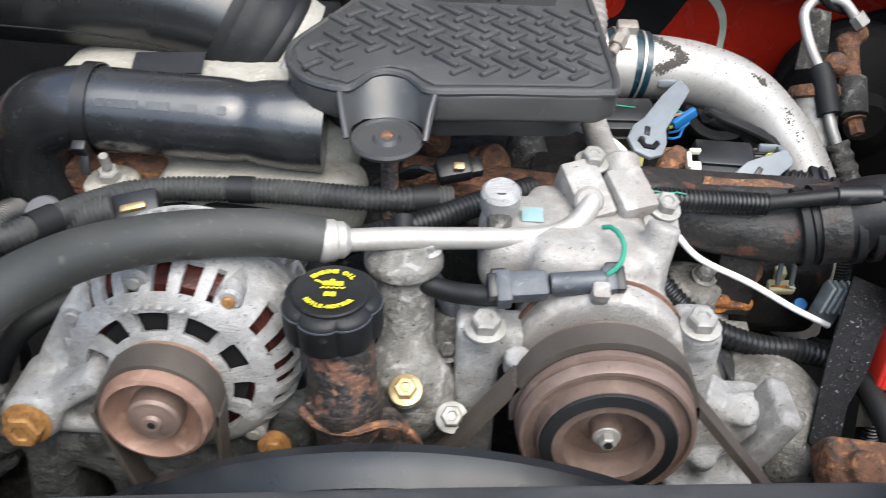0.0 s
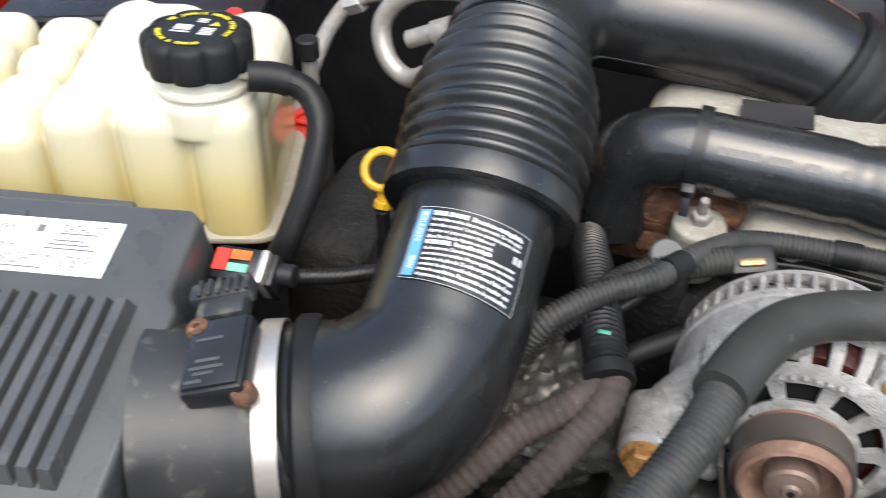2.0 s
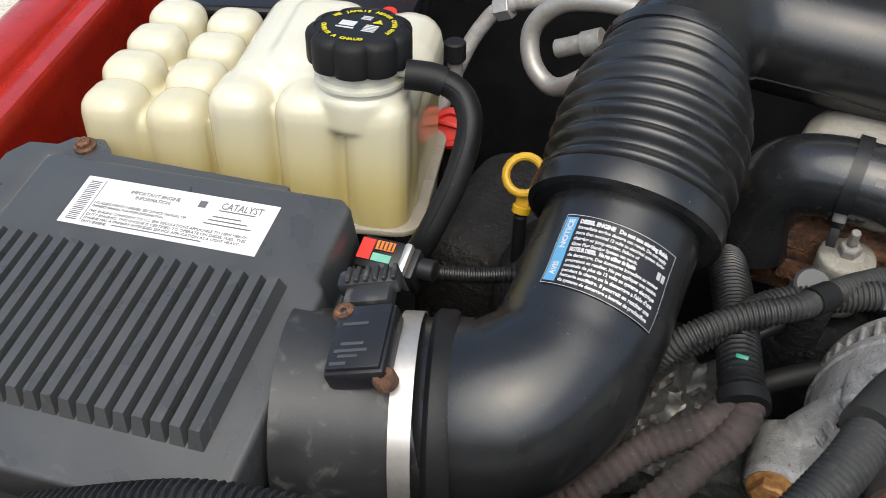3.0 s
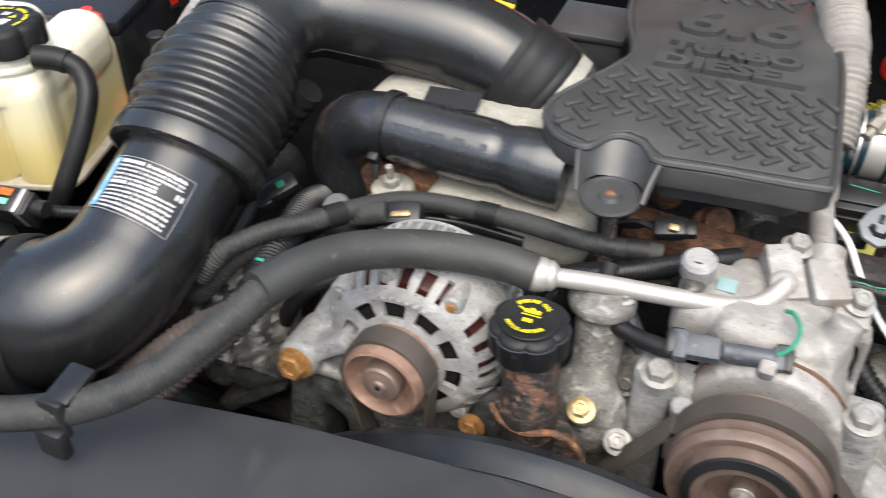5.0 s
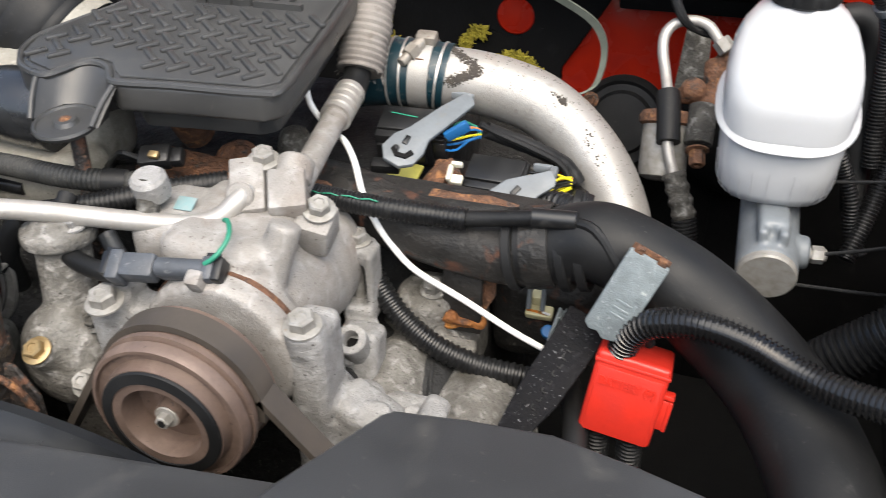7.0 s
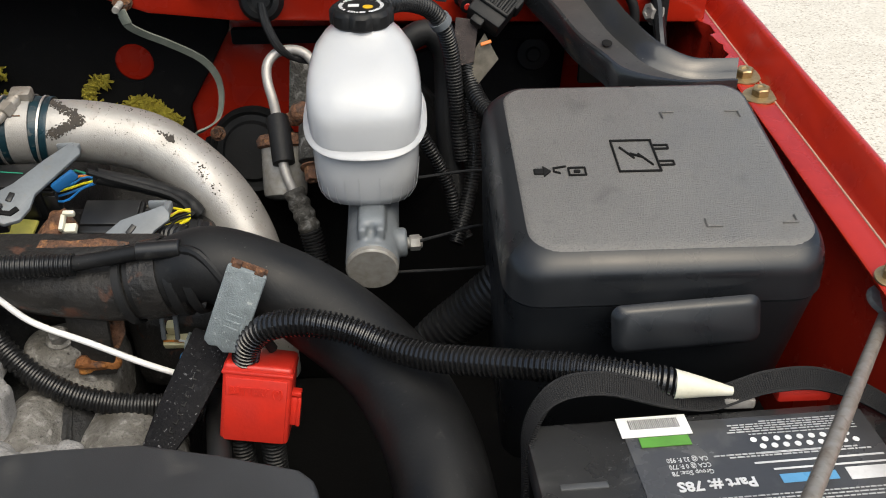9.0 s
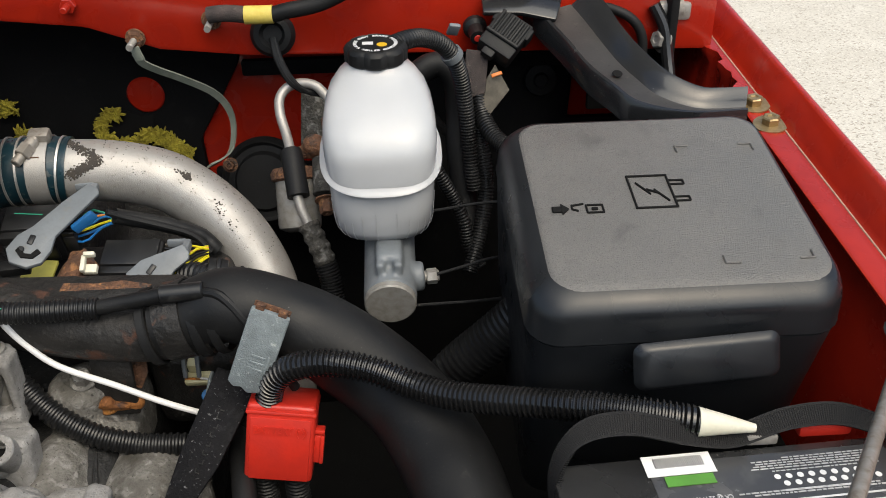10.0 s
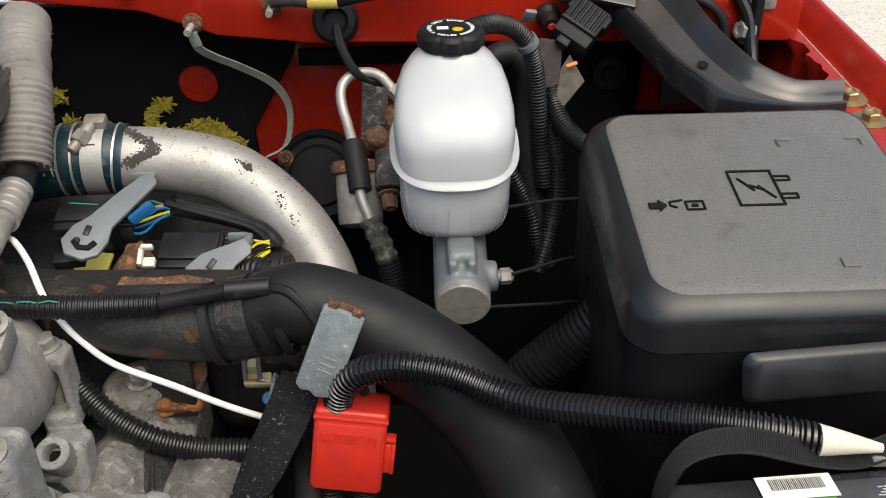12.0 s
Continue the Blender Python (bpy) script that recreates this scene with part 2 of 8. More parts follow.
m_white = surf("white_plastic", (0.475, 0.483, 0.495), (0.44, 0.448, 0.46), 0.13, s=5, bump=0.02, rvar=0.05, sss=0.5, sss_r=(0.02, 0.02, 0.02), grainy=0.02)
m_paper = surf("white_label", (0.78, 0.78, 0.77), (0.75, 0.75, 0.74), 0.35, s=8, bump=0.02, grainy=0.03)
m_ink = surf("black_print", (0.02, 0.02, 0.022), None, 0.4, bump=0.0)
m_blacklabel = surf("black_label", (0.018, 0.018, 0.02), None, 0.3, bump=0.02)
m_greyink = surf("grey_print", (0.15, 0.15, 0.15), None, 0.4, bump=0.0)
m_greyprint = surf("pale_print", (0.50, 0.50, 0.50), None, 0.4, bump=0.0)
m_whiteink = surf("white_print", (0.72, 0.72, 0.72), None, 0.4, bump=0.0)
m_blueink = surf("blue_print", (0.10, 0.30, 0.52), (0.12, 0.33, 0.55), 0.35, bump=0.0)
m_yellowink = surf("yellow_print", (0.72, 0.62, 0.02), None, 0.45, bump=0.0)
m_greenink = surf("green_print", (0.10, 0.29, 0.045), None, 0.4, bump=0.0)
m_orangeink = surf("orange_print", (0.75, 0.20, 0.02), None, 0.4, bump=0.0)
m_yellow = surf("yellow_plastic", (0.70, 0.43, 0.02), (0.62, 0.36, 0.02), 0.4, s=20, bump=0.08)
m_paleyellow = surf("pale_yellow_plastic", (0.6, 0.55, 0.12), None, 0.5)
m_paleplug = surf("aged_cream_plastic", (0.62, 0.58, 0.36), (0.52, 0.47, 0.26), 0.5, s=20, bump=0.1, spots=[(DUST, 60, 0.6, 0.9, 0.8)])
m_wool = surf("yellow_insulation", (0.52, 0.44, 0.05), (0.34, 0.28, 0.035), 0.95, s=30, bump=1.0, lump=1.0)
m_yellowtape = surf("faded_yellow_tape", (0.68, 0.55, 0.14), (0.60, 0.46, 0.08), 0.5, s=25, bump=0.3)
m_wrap = surf("heat_sleeve", (0.25, 0.23, 0.21), (0.18, 0.162, 0.147), 0.75, 0.1, s=12, bump=0.6, fine=350, spots=[((0.12, 0.09, 0.07), 20, 0.62, 0.85, 0.9)])
m_mat = surf("firewall_mat", (0.0055, 0.0056, 0.006), (0.009, 0.009, 0.0095), 0.75, s=6, bump=0.3, lump=0.3, spec=0.15, spots=[((0.03, 0.029, 0.028), 12, 0.60, 1.1, 0.9), ((0.12, 0.115, 0.11), 140, 0.72, 0.80, 0.9)])
m_void = surf("black_and_deep_shade", (0.006, 0.006, 0.006), (0.009, 0.009, 0.009), 0.9, s=8, bump=0.4, spec=0.2)
m_teal = surf("blue_silicone", (0.005, 0.026, 0.036), (0.004, 0.018, 0.025), 0.35, s=18, bump=0.1, spots=[(DUST, 40, 0.6, 0.9, 0.8)])
m_lever = surf("grey_plastic", (0.155, 0.172, 0.186), (0.13, 0.144, 0.156), 0.45, s=14, bump=0.15, spots=[(DUST, 40, 0.6, 0.9, 0.8)])
m_connector = surf("connector_grey", (0.065, 0.072, 0.084), (0.045, 0.05, 0.058), 0.5, s=20, bump=0.3, spots=[((0.26, 0.26, 0.26), 60, 0.63, 0.9, 0.8)])
m_padding = surf("grey_padding", (0.21, 0.245, 0.255), (0.155, 0.18, 0.19), 0.8, s=25, bump=0.7, fine=300, spots=[((0.40, 0.43, 0.43), 55, 0.62, 0.74, 0.8)])
m_offwhite = surf("offwhite_plastic", (0.68, 0.66, 0.56), (0.6, 0.58, 0.46), 0.5, s=20, bump=0.1)
m_bluepl = surf("blue_plastic", (0.01, 0.13, 0.36), None, 0.45)
m_greenw = surf("green_wire", (0.02, 0.23, 0.14), None, 0.45)
m_orangew = surf("orange_wire", (0.6, 0.2, 0.03), None, 0.5)
m_mint = surf("mint_plastic", (0.18, 0.50, 0.36), None, 0.5, bump=0.05)
m_tealstain = surf("faint_teal_stain", (0.15, 0.25, 0.26), (0.22, 0.26, 0.26), 0.7, s=40)
m_hosewire = surf("faded_wire", (0.135, 0.155, 0.130), (0.18, 0.195, 0.165), 0.6, s=40, fine=400, bump=0.3)
m_kraft = surf("stained_tape", (0.105, 0.093, 0.072), (0.060, 0.054, 0.043), 0.8, s=24, bump=0.4)
m_strap = surf("woven_strap", (0.009, 0.009, 0.0095), (0.014, 0.014, 0.0145), 0.7, bump=0.6, fine=600, spec=0.3)
m_battery = surf("battery_plastic", (0.018, 0.018, 0.0185), (0.028, 0.028, 0.028), 0.26, s=6, bump=0.06, spec=0.6, spots=[((0.10, 0.098, 0.092), 9, 0.56, 1.0, 0.5), ((0.15, 0.145, 0.13), 130, 0.68, 0.8, 0.8)])
m_battlabel = surf("glossy_dark_label", (0.045, 0.046, 0.048), (0.060, 0.060, 0.061), 0.22, s=5, bump=0.03, spec=0.6, spots=[((0.13, 0.127, 0.12), 7, 0.54, 0.95, 0.4)])
m_copper = surf("copper_winding", (0.07, 0.012, 0.008), (0.012, 0.006, 0.005), 0.45, 0.2, s=60, bump=0.6)
m_ground = surf("sunlit_concrete", (0.60, 0.56, 0.485), (0.54, 0.50, 0.43), 0.9, s=1.2, fine=55, bump=0.6, spots=[((0.33, 0.29, 0.235), 20, 0.53, 0.64, 0.9), ((0.74, 0.70, 0.63), 26, 0.56, 0.70, 0.9)])


# ---- mesh helpers: all coordinates are in the world, parts are moved into their thing ----
ORIGIN = {}


def thing(name, loc, label, category, group="", kind=""):
    ob = new(name)
    ob.location = loc
    ob.empty_display_size = 0.02
    ORIGIN[ob.name] = Vector(loc)
    return tagged(ob, label, category, group, kind)


def finish(name, bm, material, angle=35):
    me = bpy.data.meshes.new(name)
    bm.normal_update()
    bm.to_mesh(me)
    bm.free()
    for p in me.polygons:
        p.use_smooth = True
    me.set_sharp_from_angle(angle=radians(angle))
    for m in material if isinstance(material, (list, tuple)) else [material]:
        me.materials.append(m)
    return me


def part(name, bm, material, parent, label="", angle=35):
    """Links a bmesh, given in the world, as one mesh object under a thing or under a part."""
    o = ORIGIN[parent.name]
    bmesh.ops.translate(bm, verts=bm.verts, vec=-o)
    ob = new(name, finish(name, bm, material, angle))
    ob.parent = parent
    ORIGIN[ob.name] = o
    return tagged(ob, label)


def solo(name, bm, material, label, category, group="", kind="", angle=35):
    """A thing of one mesh, with its origin at the middle of its base."""
    lo = [min(v.co[i] for v in bm.verts) for i in range(3)]
    hi = [max(v.co[i] for v in bm.verts) for i in range(3)]
    o = Vector(((lo[0] + hi[0]) / 2, (lo[1] + hi[1]) / 2, lo[2]))
    bmesh.ops.translate(bm, verts=bm.verts, vec=-o)
    ob = new(name, finish(name, bm, material, angle))
    ob.location = o
    ORIGIN[ob.name] = o
    return tagged(ob, label, category, group, kind)


def blend(ob, voxel=0.003, smooth=4):
    """Melts the overlapping solids of a part into one cast or moulded skin."""
    r = ob.modifiers.new("melt", "REMESH")
    r.mode, r.voxel_size, r.use_smooth_shade = "VOXEL", voxel, True
    s = ob.modifiers.new("ease", "SMOOTH")
    s.factor, s.iterations = 0.5, smooth
    return ob


def at(loc, z=(0, 0, 1), x=None):
    """A pose at loc with the given z axis and, about, the given x axis."""
    z = Vector(z).normalized()
    x = Vector(x) if x else (Vector((1, 0, 0)) if abs(z.x) < 0.9 else Vector((0, 1, 0)))
    y = z.cross(x).normalized()
    x = y.cross(z)
    m = Matrix((x, y, z)).transposed().to_4x4()
    m.translation = loc
    return m


def add(bm, other):
    """Joins another bmesh into bm."""
    me = bpy.data.meshes.new("tmp")
    other.to_mesh(me)
    other.free()
    bm.from_mesh(me)
    bpy.data.meshes.remove(me)
    return bm


def join(*bms):
    bm = bmesh.new()
    for o in bms:
        add(bm, o)
    return bm


def box(size, m, bevel=0.002, seg=2):
    bm = bmesh.new()
    bmesh.ops.create_cube(bm, size=1)
    bmesh.ops.scale(bm, verts=bm.verts, vec=size)
    if bevel:
        bmesh.ops.bevel(bm, geom=bm.edges[:], offset=min(bevel, min(size) * 0.48), segments=seg, profile=0.5, affect="EDGES")
    bm.transform(m)
    return bm


def lathe(profile, m, seg=32, lobes=0, lobe=0.0):
    """Turns (radius, height) pairs about z; with lobes the rim is scalloped."""
    bm = bmesh.new()
    rings = []
    for r, z in profile:
        if r < 1e-6:
            rings.append([bm.verts.new((0, 0, z))])
            continue
        ring = []
        for i in range(seg):
            a = 2 * math.pi * i / seg
            k = 1 + lobe * (abs(math.cos(lobes * a / 2)) ** 0.6 - 0.7) if lobes else 1
            ring.append(bm.verts.new((r * k * math.cos(a), r * k * math.sin(a), z)))
        rings.append(ring)
    for a, b in zip(rings, rings[1:]):
        for i in range(seg):
            j = (i + 1) % seg
            if len(a) == 1 and len(b) > 1:
                bm.faces.new((a[0], b[i], b[j]))
            elif len(b) == 1 and len(a) > 1:
                bm.faces.new((a[i], a[j], b[0]))
            elif len(a) > 1:
                bm.faces.new((a[i], a[j], b[j], b[i]))
    bmesh.ops.recalc_face_normals(bm, faces=bm.faces)
    bm.transform(m)
    return bm


def rod(r, h, m, seg=20, bevel=0.0008):
    """A capped cylinder from its base at m along z."""
    return lathe([(0, 0), (r - bevel, 0), (r, bevel), (r, h - bevel), (r - bevel, h), (0, h)], m, seg)


def prism(outline, depth, m, bevel=0.002, seg=2):
    """A flat outline in xy, extruded along z."""
    bm = bmesh.new()
    f = bm.faces.new([bm.verts.new((x, y, 0)) for x, y in outline])
    up = bmesh.ops.extrude_face_region(bm, geom=[f])
    bmesh.ops.translate(bm, verts=[v for v in up["geom"] if isinstance(v, bmesh.types.BMVert)], vec=(0, 0, depth))
    bmesh.ops.recalc_face_normals(bm, faces=bm.faces)
    if bevel:
        bmesh.ops.bevel(bm, geom=bm.edges[:], offset=bevel, segments=seg, profile=0.5, affect="EDGES", clamp_overlap=True)
    bm.transform(m)
    return bm


def rounded(w, h, r, n=4):
    """The outline of a rounded rectangle about the middle."""
    out = []
    for cx, cy, a0 in ((w / 2 - r, h / 2 - r, 0), (r - w / 2, h / 2 - r, 90), (r - w / 2, r - h / 2, 180), (w / 2 - r, r - h / 2, 270)):
        for i in range(n + 1):
            a = radians(a0 + 90 * i / n)
            out.append((cx + r * math.cos(a), cy + r * math.sin(a)))
    return out


def ball(r, m, scale=(1, 1, 1), sub=3):
    bm = bmesh.new()
    bmesh.ops.create_icosphere(bm, subdivisions=sub, radius=r)
    bmesh.ops.scale(bm, verts=bm.verts, vec=scale)
    bm.transform(m)
    return bm


class Tube:
    """A smooth tube through points; radius may vary along it by prof(distance, length)."""

    def __init__(self, pts, r, step=0.006, prof=None):
        p = [Vector(q) for q in pts]
        p = [2 * p[0] - p[1]] + p + [2 * p[-1] - p[-2]]
        raw = []
        for a, b, c, d in zip(p, p[1:], p[2:], p[3:]):
            for i in range(24):
                t = i / 24
                raw.append(0.5 * (2 * b + (c - a) * t + (2 * a - 5 * b + 4 * c - d) * t * t + (3 * b - a - 3 * c + d) * t ** 3))
        raw.append(p[-2])
        run = [0.0]
        for a, b in zip(raw, raw[1:]):
            run.append(run[-1] + (b - a).length)
        self.length = run[-1]
        n = max(2, int(self.length / step) + 1)
        self.s = [self.length * i / (n - 1) for i in range(n)]
        self.c, k = [], 0
        for s in self.s:
            while k < len(run) - 2 and run[k + 1] < s:
                k += 1
            self.c.append(raw[k].lerp(raw[k + 1], (s - run[k]) / max(run[k + 1] - run[k], 1e-9)))
        self.r = [prof(s, self.length) if prof else r for s in self.s]
        self.t = [(self.c[min(i + 1, n - 1)] - self.c[max(i - 1, 0)]).normalized() for i in range(n)]
        u = Vector((0, 0, 1)) - self.t[0] * self.t[0].z
        if u.length < 0.1:
            u = Vector((0, -1, 0)) - self.t[0] * -self.t[0].y
        u.normalize()
        self.u = []
        for t in self.t:
            u = (u - t * u.dot(t)).normalized()
            self.u.append(u)

    def point(self, s, ang, lift=0.0):
        """The skin at distance s and ang degrees from the top."""
        n = len(self.s)
        x = max(0.0, min(s / self.length, 1.0)) * (n - 1)
        i = min(int(x), n - 2)
        f = x - i
        c, t, u, r = self.c[i].lerp(self.c[i + 1], f), self.t[i].lerp(self.t[i + 1], f), self.u[i].lerp(self.u[i + 1], f), self.r[i] * (1 - f) + self.r[i + 1] * f
        w = t.cross(u)
        a = radians(ang)
        return c + (u * math.cos(a) + w * math.sin(a)) * (r + lift)

    def mesh(self, seg=16, cap=True, flat=1.0):
        bm = bmesh.new()
        rings = []
        for c, t, u, r in zip(self.c, self.t, self.u, self.r):
            w = t.cross(u)
            rings.append([bm.verts.new(c + (u * math.cos(2 * math.pi * i / seg) * flat + w * math.sin(2 * math.pi * i / seg)) * r) for i in range(seg)])
        for a, b in zip(rings, rings[1:]):
            for i in range(seg):
                j = (i + 1) % seg
                bm.faces.new((a[i], a[j], b[j], b[i]))
        if cap:
            bm.faces.new(rings[0])
            bm.faces.new(rings[-1])
        bmesh.ops.recalc_face_normals(bm, faces=bm.faces)
        return bm


def tube(pts, r, seg=16, step=0.006, prof=None, cap=True):
    return Tube(pts, r, step, prof).mesh(seg, cap)


def loom(pts, r, pitch=0.0036, depth=0.13, seg=12):
    """Split convoluted conduit: a tube with raised ribs."""
    def prof(s, length):
        return r * (1 - depth if (s / pitch) % 1.0 < 0.45 else 1)
    return Tube(pts, r, pitch / 4, prof).mesh(seg)


def letters(text, size, bold=0.0, thick=0.0002, spacing=1.0):
    """Writing as a bmesh in xy, starting at the origin; returns it and its width."""
    c = bpy.data.curves.new("writing", "FONT")
    c.body, c.size, c.offset, c.extrude, c.resolution_u, c.space_character = text, size, bold, thick, 2, spacing
    ob = bpy.data.objects.new("writing", c)
    scene.collection.objects.link(ob)
    me = bpy.data.meshes.new_from_object(ob.evaluated_get(bpy.context.evaluated_depsgraph_get()))
    bm = bmesh.new()
    bm.from_mesh(me)
    bpy.data.meshes.remove(me)
    bpy.data.objects.remove(ob)
    bpy.data.curves.remove(c)
    return bm, max([v.co.x for v in bm.verts] or [0])


def written(text, size, m, width=None, bold=0.0, thick=0.0002, centre=False):
    """Writing laid at m; width squeezes it to a length."""
    bm, w = letters(text, size, bold, thick)
    k = width / w if width and w else 1
    bmesh.ops.scale(bm, verts=bm.verts, vec=(k, 1, 1))
    if centre:
        bmesh.ops.translate(bm, verts=bm.verts, vec=(-w * k / 2, 0, 0))
    bm.transform(m)
    return bm


def arc_written(text, size, radius, mid, m, inward=False, bold=0.0):
    """Writing bent round a circle in xy, its middle at mid degrees."""
    bm = bmesh.new()
    n = len(text)
    pitch = math.degrees(size * 0.68 / radius)
    for i, ch in enumerate(text):
        if ch == " ":
            continue
        g, w = letters(ch, size, bold)
        k = (i - (n - 1) / 2) * pitch
        a = mid + (k if inward else -k)
        bmesh.ops.translate(g, verts=g.verts, vec=(-w / 2, -size * 0.35, 0))
        g.transform(Matrix.Rotation(radians(a + (90 if inward else -90)), 4, "Z"))
        bmesh.ops.translate(g, verts=g.verts, vec=(radius * math.cos(radians(a)), radius * math.sin(radians(a)), 0))
        add(bm, g)
    bm.transform(m)
    return bm


def hex_bolt(parent, loc, axis, r, h, material, washer=1.45, name="bolt", label=""):
    """A flanged hexagon bolt head as a part with its washer."""
    m = at(loc, axis)
    head = lathe([(0, 0), (r * 0.98, 0), (r, h * 0.12), (r, h * 0.85), (r * 0.86, h), (r * 0.5, h), (r * 0.42, h * 0.86), (0, h * 0.84)], m, 6)
    ob = part(name, head, material, parent, label, 25)
    if washer:
        part("washer", lathe([(0, -0.0012), (r * washer, -0.0012), (r * washer, 0.0004), (r * 1.1, 0.0012), (0, 0.0012)], m, 24), material, ob)
    return ob


def screw_clamp(parent, loc, axis, r, width, screw_deg=200, material=None):
    """A worm-drive clamp round a hose: band, housing and screw."""
    m = at(loc, axis)
    w = width / 2
    band = part("clamp_band", lathe([(r, -w), (r + 0.0012, -w), (r + 0.0012, w), (r, w), (r, -w)], m, 48), material or m_band, parent, "bright steel clamp band")
    a = radians(screw_deg)
    p = m @ Vector(((r + 0.006) * math.cos(a), (r + 0.006) * math.sin(a), 0))
    d = m.to_3x3() @ Vector((-math.sin(a), math.cos(a), 0))
    part("clamp_screw", join(rod(0.0045, 0.022, at(p - d * 0.011, d), 12), rod(0.0065, 0.006, at(p + d * 0.011, d), 6)), m_steel, band)
    return band


# ---- the setting: ground, body shell round the engine bay ----
def sheet(name, size, m, material, label, category):
    ob = solo(name, box(size, m, 0.0), material, label, category, kind="structure")
    return ob


sheet("ground", (60, 60, 0.1), at((0, 0, -0.05)), m_ground, "pale sunlit concrete driveway", "ground")
m_unseen_wall = surf("plain_dark_wall", (0.13, 0.125, 0.115), (0.10, 0.096, 0.09), 0.8, s=2, fine=30, bump=0.4)
sheet("wall_house", (16.0, 0.2, 2.8), at((0, -7.0, 1.4)), m_unseen_wall, "unseen plain dark wall added to block the bright horizon", "wall")
sheet("front_end", (1.7, 0.32, 0.60), at((0, -0.11, 0.76)), m_void, "unseen dark block at the car's front, added to dim reflections", "front end")
sheet("floor", (2.0, 1.6, 0.02), at((0, 0.6, 0.62)), m_void, "near-black sheet added to keep ground light out of the bay", "floor")
sheet("wall_front", (1.8, 0.03, 0.50), at((0, 0.07, 0.86)), m_void, "plain near-black wall added to close the bay's front", "wall")

# firewall: black mat over the body, red paint where the mat is cut away
fw = thing("wall_firewall", (0, 1.09, 0.63), "firewall with black insulating mat over red painted steel", "firewall", kind="structure")
part("panel", box((2.16, 0.02, 0.62), at((-0.17, 1.11, 0.94)), 0.003), m_red, fw)
part("insulation_mat", join(
    prism([(-0.9, -0.37), (0.285, -0.37), (0.265, 0.09), (0.29, 0.13), (0.325, 0.19), (0.335, 0.25), (-0.9, 0.25)], 0.014, at((0, 1.098, 1.0), (0, -1, 0), (1, 0, 0)), 0.004),
    prism([(0.276, -0.37), (0.475, -0.37), (0.475, 0.035), (0.44, 0.045), (0.35, 0.052), (0.276, 0.045)], 0.012, at((0, 1.098, 1.0), (0, -1, 0), (1, 0, 0)), 0.004),
    prism([(0.47, -0.37), (0.9, -0.37), (0.9, 0.10), (0.745, 0.10), (0.75, 0.185), (0.66, 0.19), (0.47, 0.13)], 0.014, at((0, 1.098, 1.0), (0, -1, 0), (1, 0, 0)), 0.004)), m_mat, fw, "black insulating mat with cut-outs")
part("painted_disc", lathe([(0, 0.003), (0.0215, 0.002), (0.0235, 0.0)], at((0.2055, 1.082, 1.154), (0, -1, 0)), 32), [m_red], fw, "red round hole plug in the mat")
part("seam_strip", box((0.66, 0.012, 0.020), at((0.66, 1.080, 1.186)), 0.003), m_mat, fw)

# red cowl above the firewall
cowl = thing("wall_cowl", (0, 1.0, 1.22), "red painted cowl panel with bolts and a rubber grommet", "cowl", kind="structure")
part("lower_flange", prism([(-1.2, 0.06), (0.05, 0.06), (0.19, 0.045), (0.265, 0.018), (0.36, 0.008), (0.88, -0.002), (0.88, 0.10), (-1.2, 0.10)], 0.14, at((0, 1.10, 1.232), (0, -1, 0), (1, 0, 0)), 0.006), m_red, cowl)


part("wiper_cowl", box((1.72, 0.22, 0.12), at((0, 1.10, 1.375), (0, -0.25, 1)), 0.02), m_mat, cowl, "unseen black plastic wiper cowl")


def fender(name, sx, x0, slope_x, z0, label, prof, tear=()):
    """A body-coloured fender rail along y from its cross-section; tear gives how far the flange edge is torn back."""
    ob = thing(name, (sx * 0.9, 0.6, 0.63), label, "fender", kind="structure")
    bm = bmesh.new()
    rings = []
    for y in sorted([-0.1 + 1.5 * i / 44 for i in range(45)] + [t[0] for t in tear]):
        back = 0.0
        for (ya, a0), (yb, b0) in zip(tear, tear[1:]):
            if ya <= y <= yb:
                back = a0 + (b0 - a0) * (y - ya) / (yb - ya)
        z = z0 + 0.085 * (y - 0.82)
        xx = x0 + slope_x * (y - 0.79)
        rings.append([bm.verts.new((sx * (xx + (max(a, -0.020 + back) if b > -0.1 else a)), y, z + b)) for a, b in prof])
    for a, b in zip(rings, rings[1:]):
        for i in range(len(prof) - 1):
            bm.faces.new((a[i], a[i + 1], b[i + 1], b[i]))
    bmesh.ops.recalc_face_normals(bm, faces=bm.faces)
    bmesh.ops.solidify(bm, geom=bm.faces[:], thickness=0.002)
    part("panel", bm, m_red, ob, angle=50)
    if tear:
        part("dirt_line", tube([(sx * (x0 + 0.0040), y, z0 + 0.085 * (y - 0.82) + 0.0010) for y in (0.30, 0.60, 0.90, 1.20)], 0.0011, 8), m_creaseline, ob, "pale line painted for the crease highlight")
    return ob


DRIVER_RAIL = [(-0.045, -0.60), (-0.030, -0.20), (-0.016, -0.060), (-0.006, -0.016), (-0.0165, -0.007), (-0.0198, -0.004), (-0.0198, -0.001), (-0.017, 0.0006), (-0.002, 0.0002), (0.0025, 0.0008), (0.0052, 0.0028), (0.0074, 0.0070), (0.0200, 0.0275), (0.0222, 0.0300), (0.0250, 0.0306), (0.0275, 0.0296), (0.0325, 0.0225), (0.048, -0.02), (0.070, -0.30), (0.070, -0.60)]
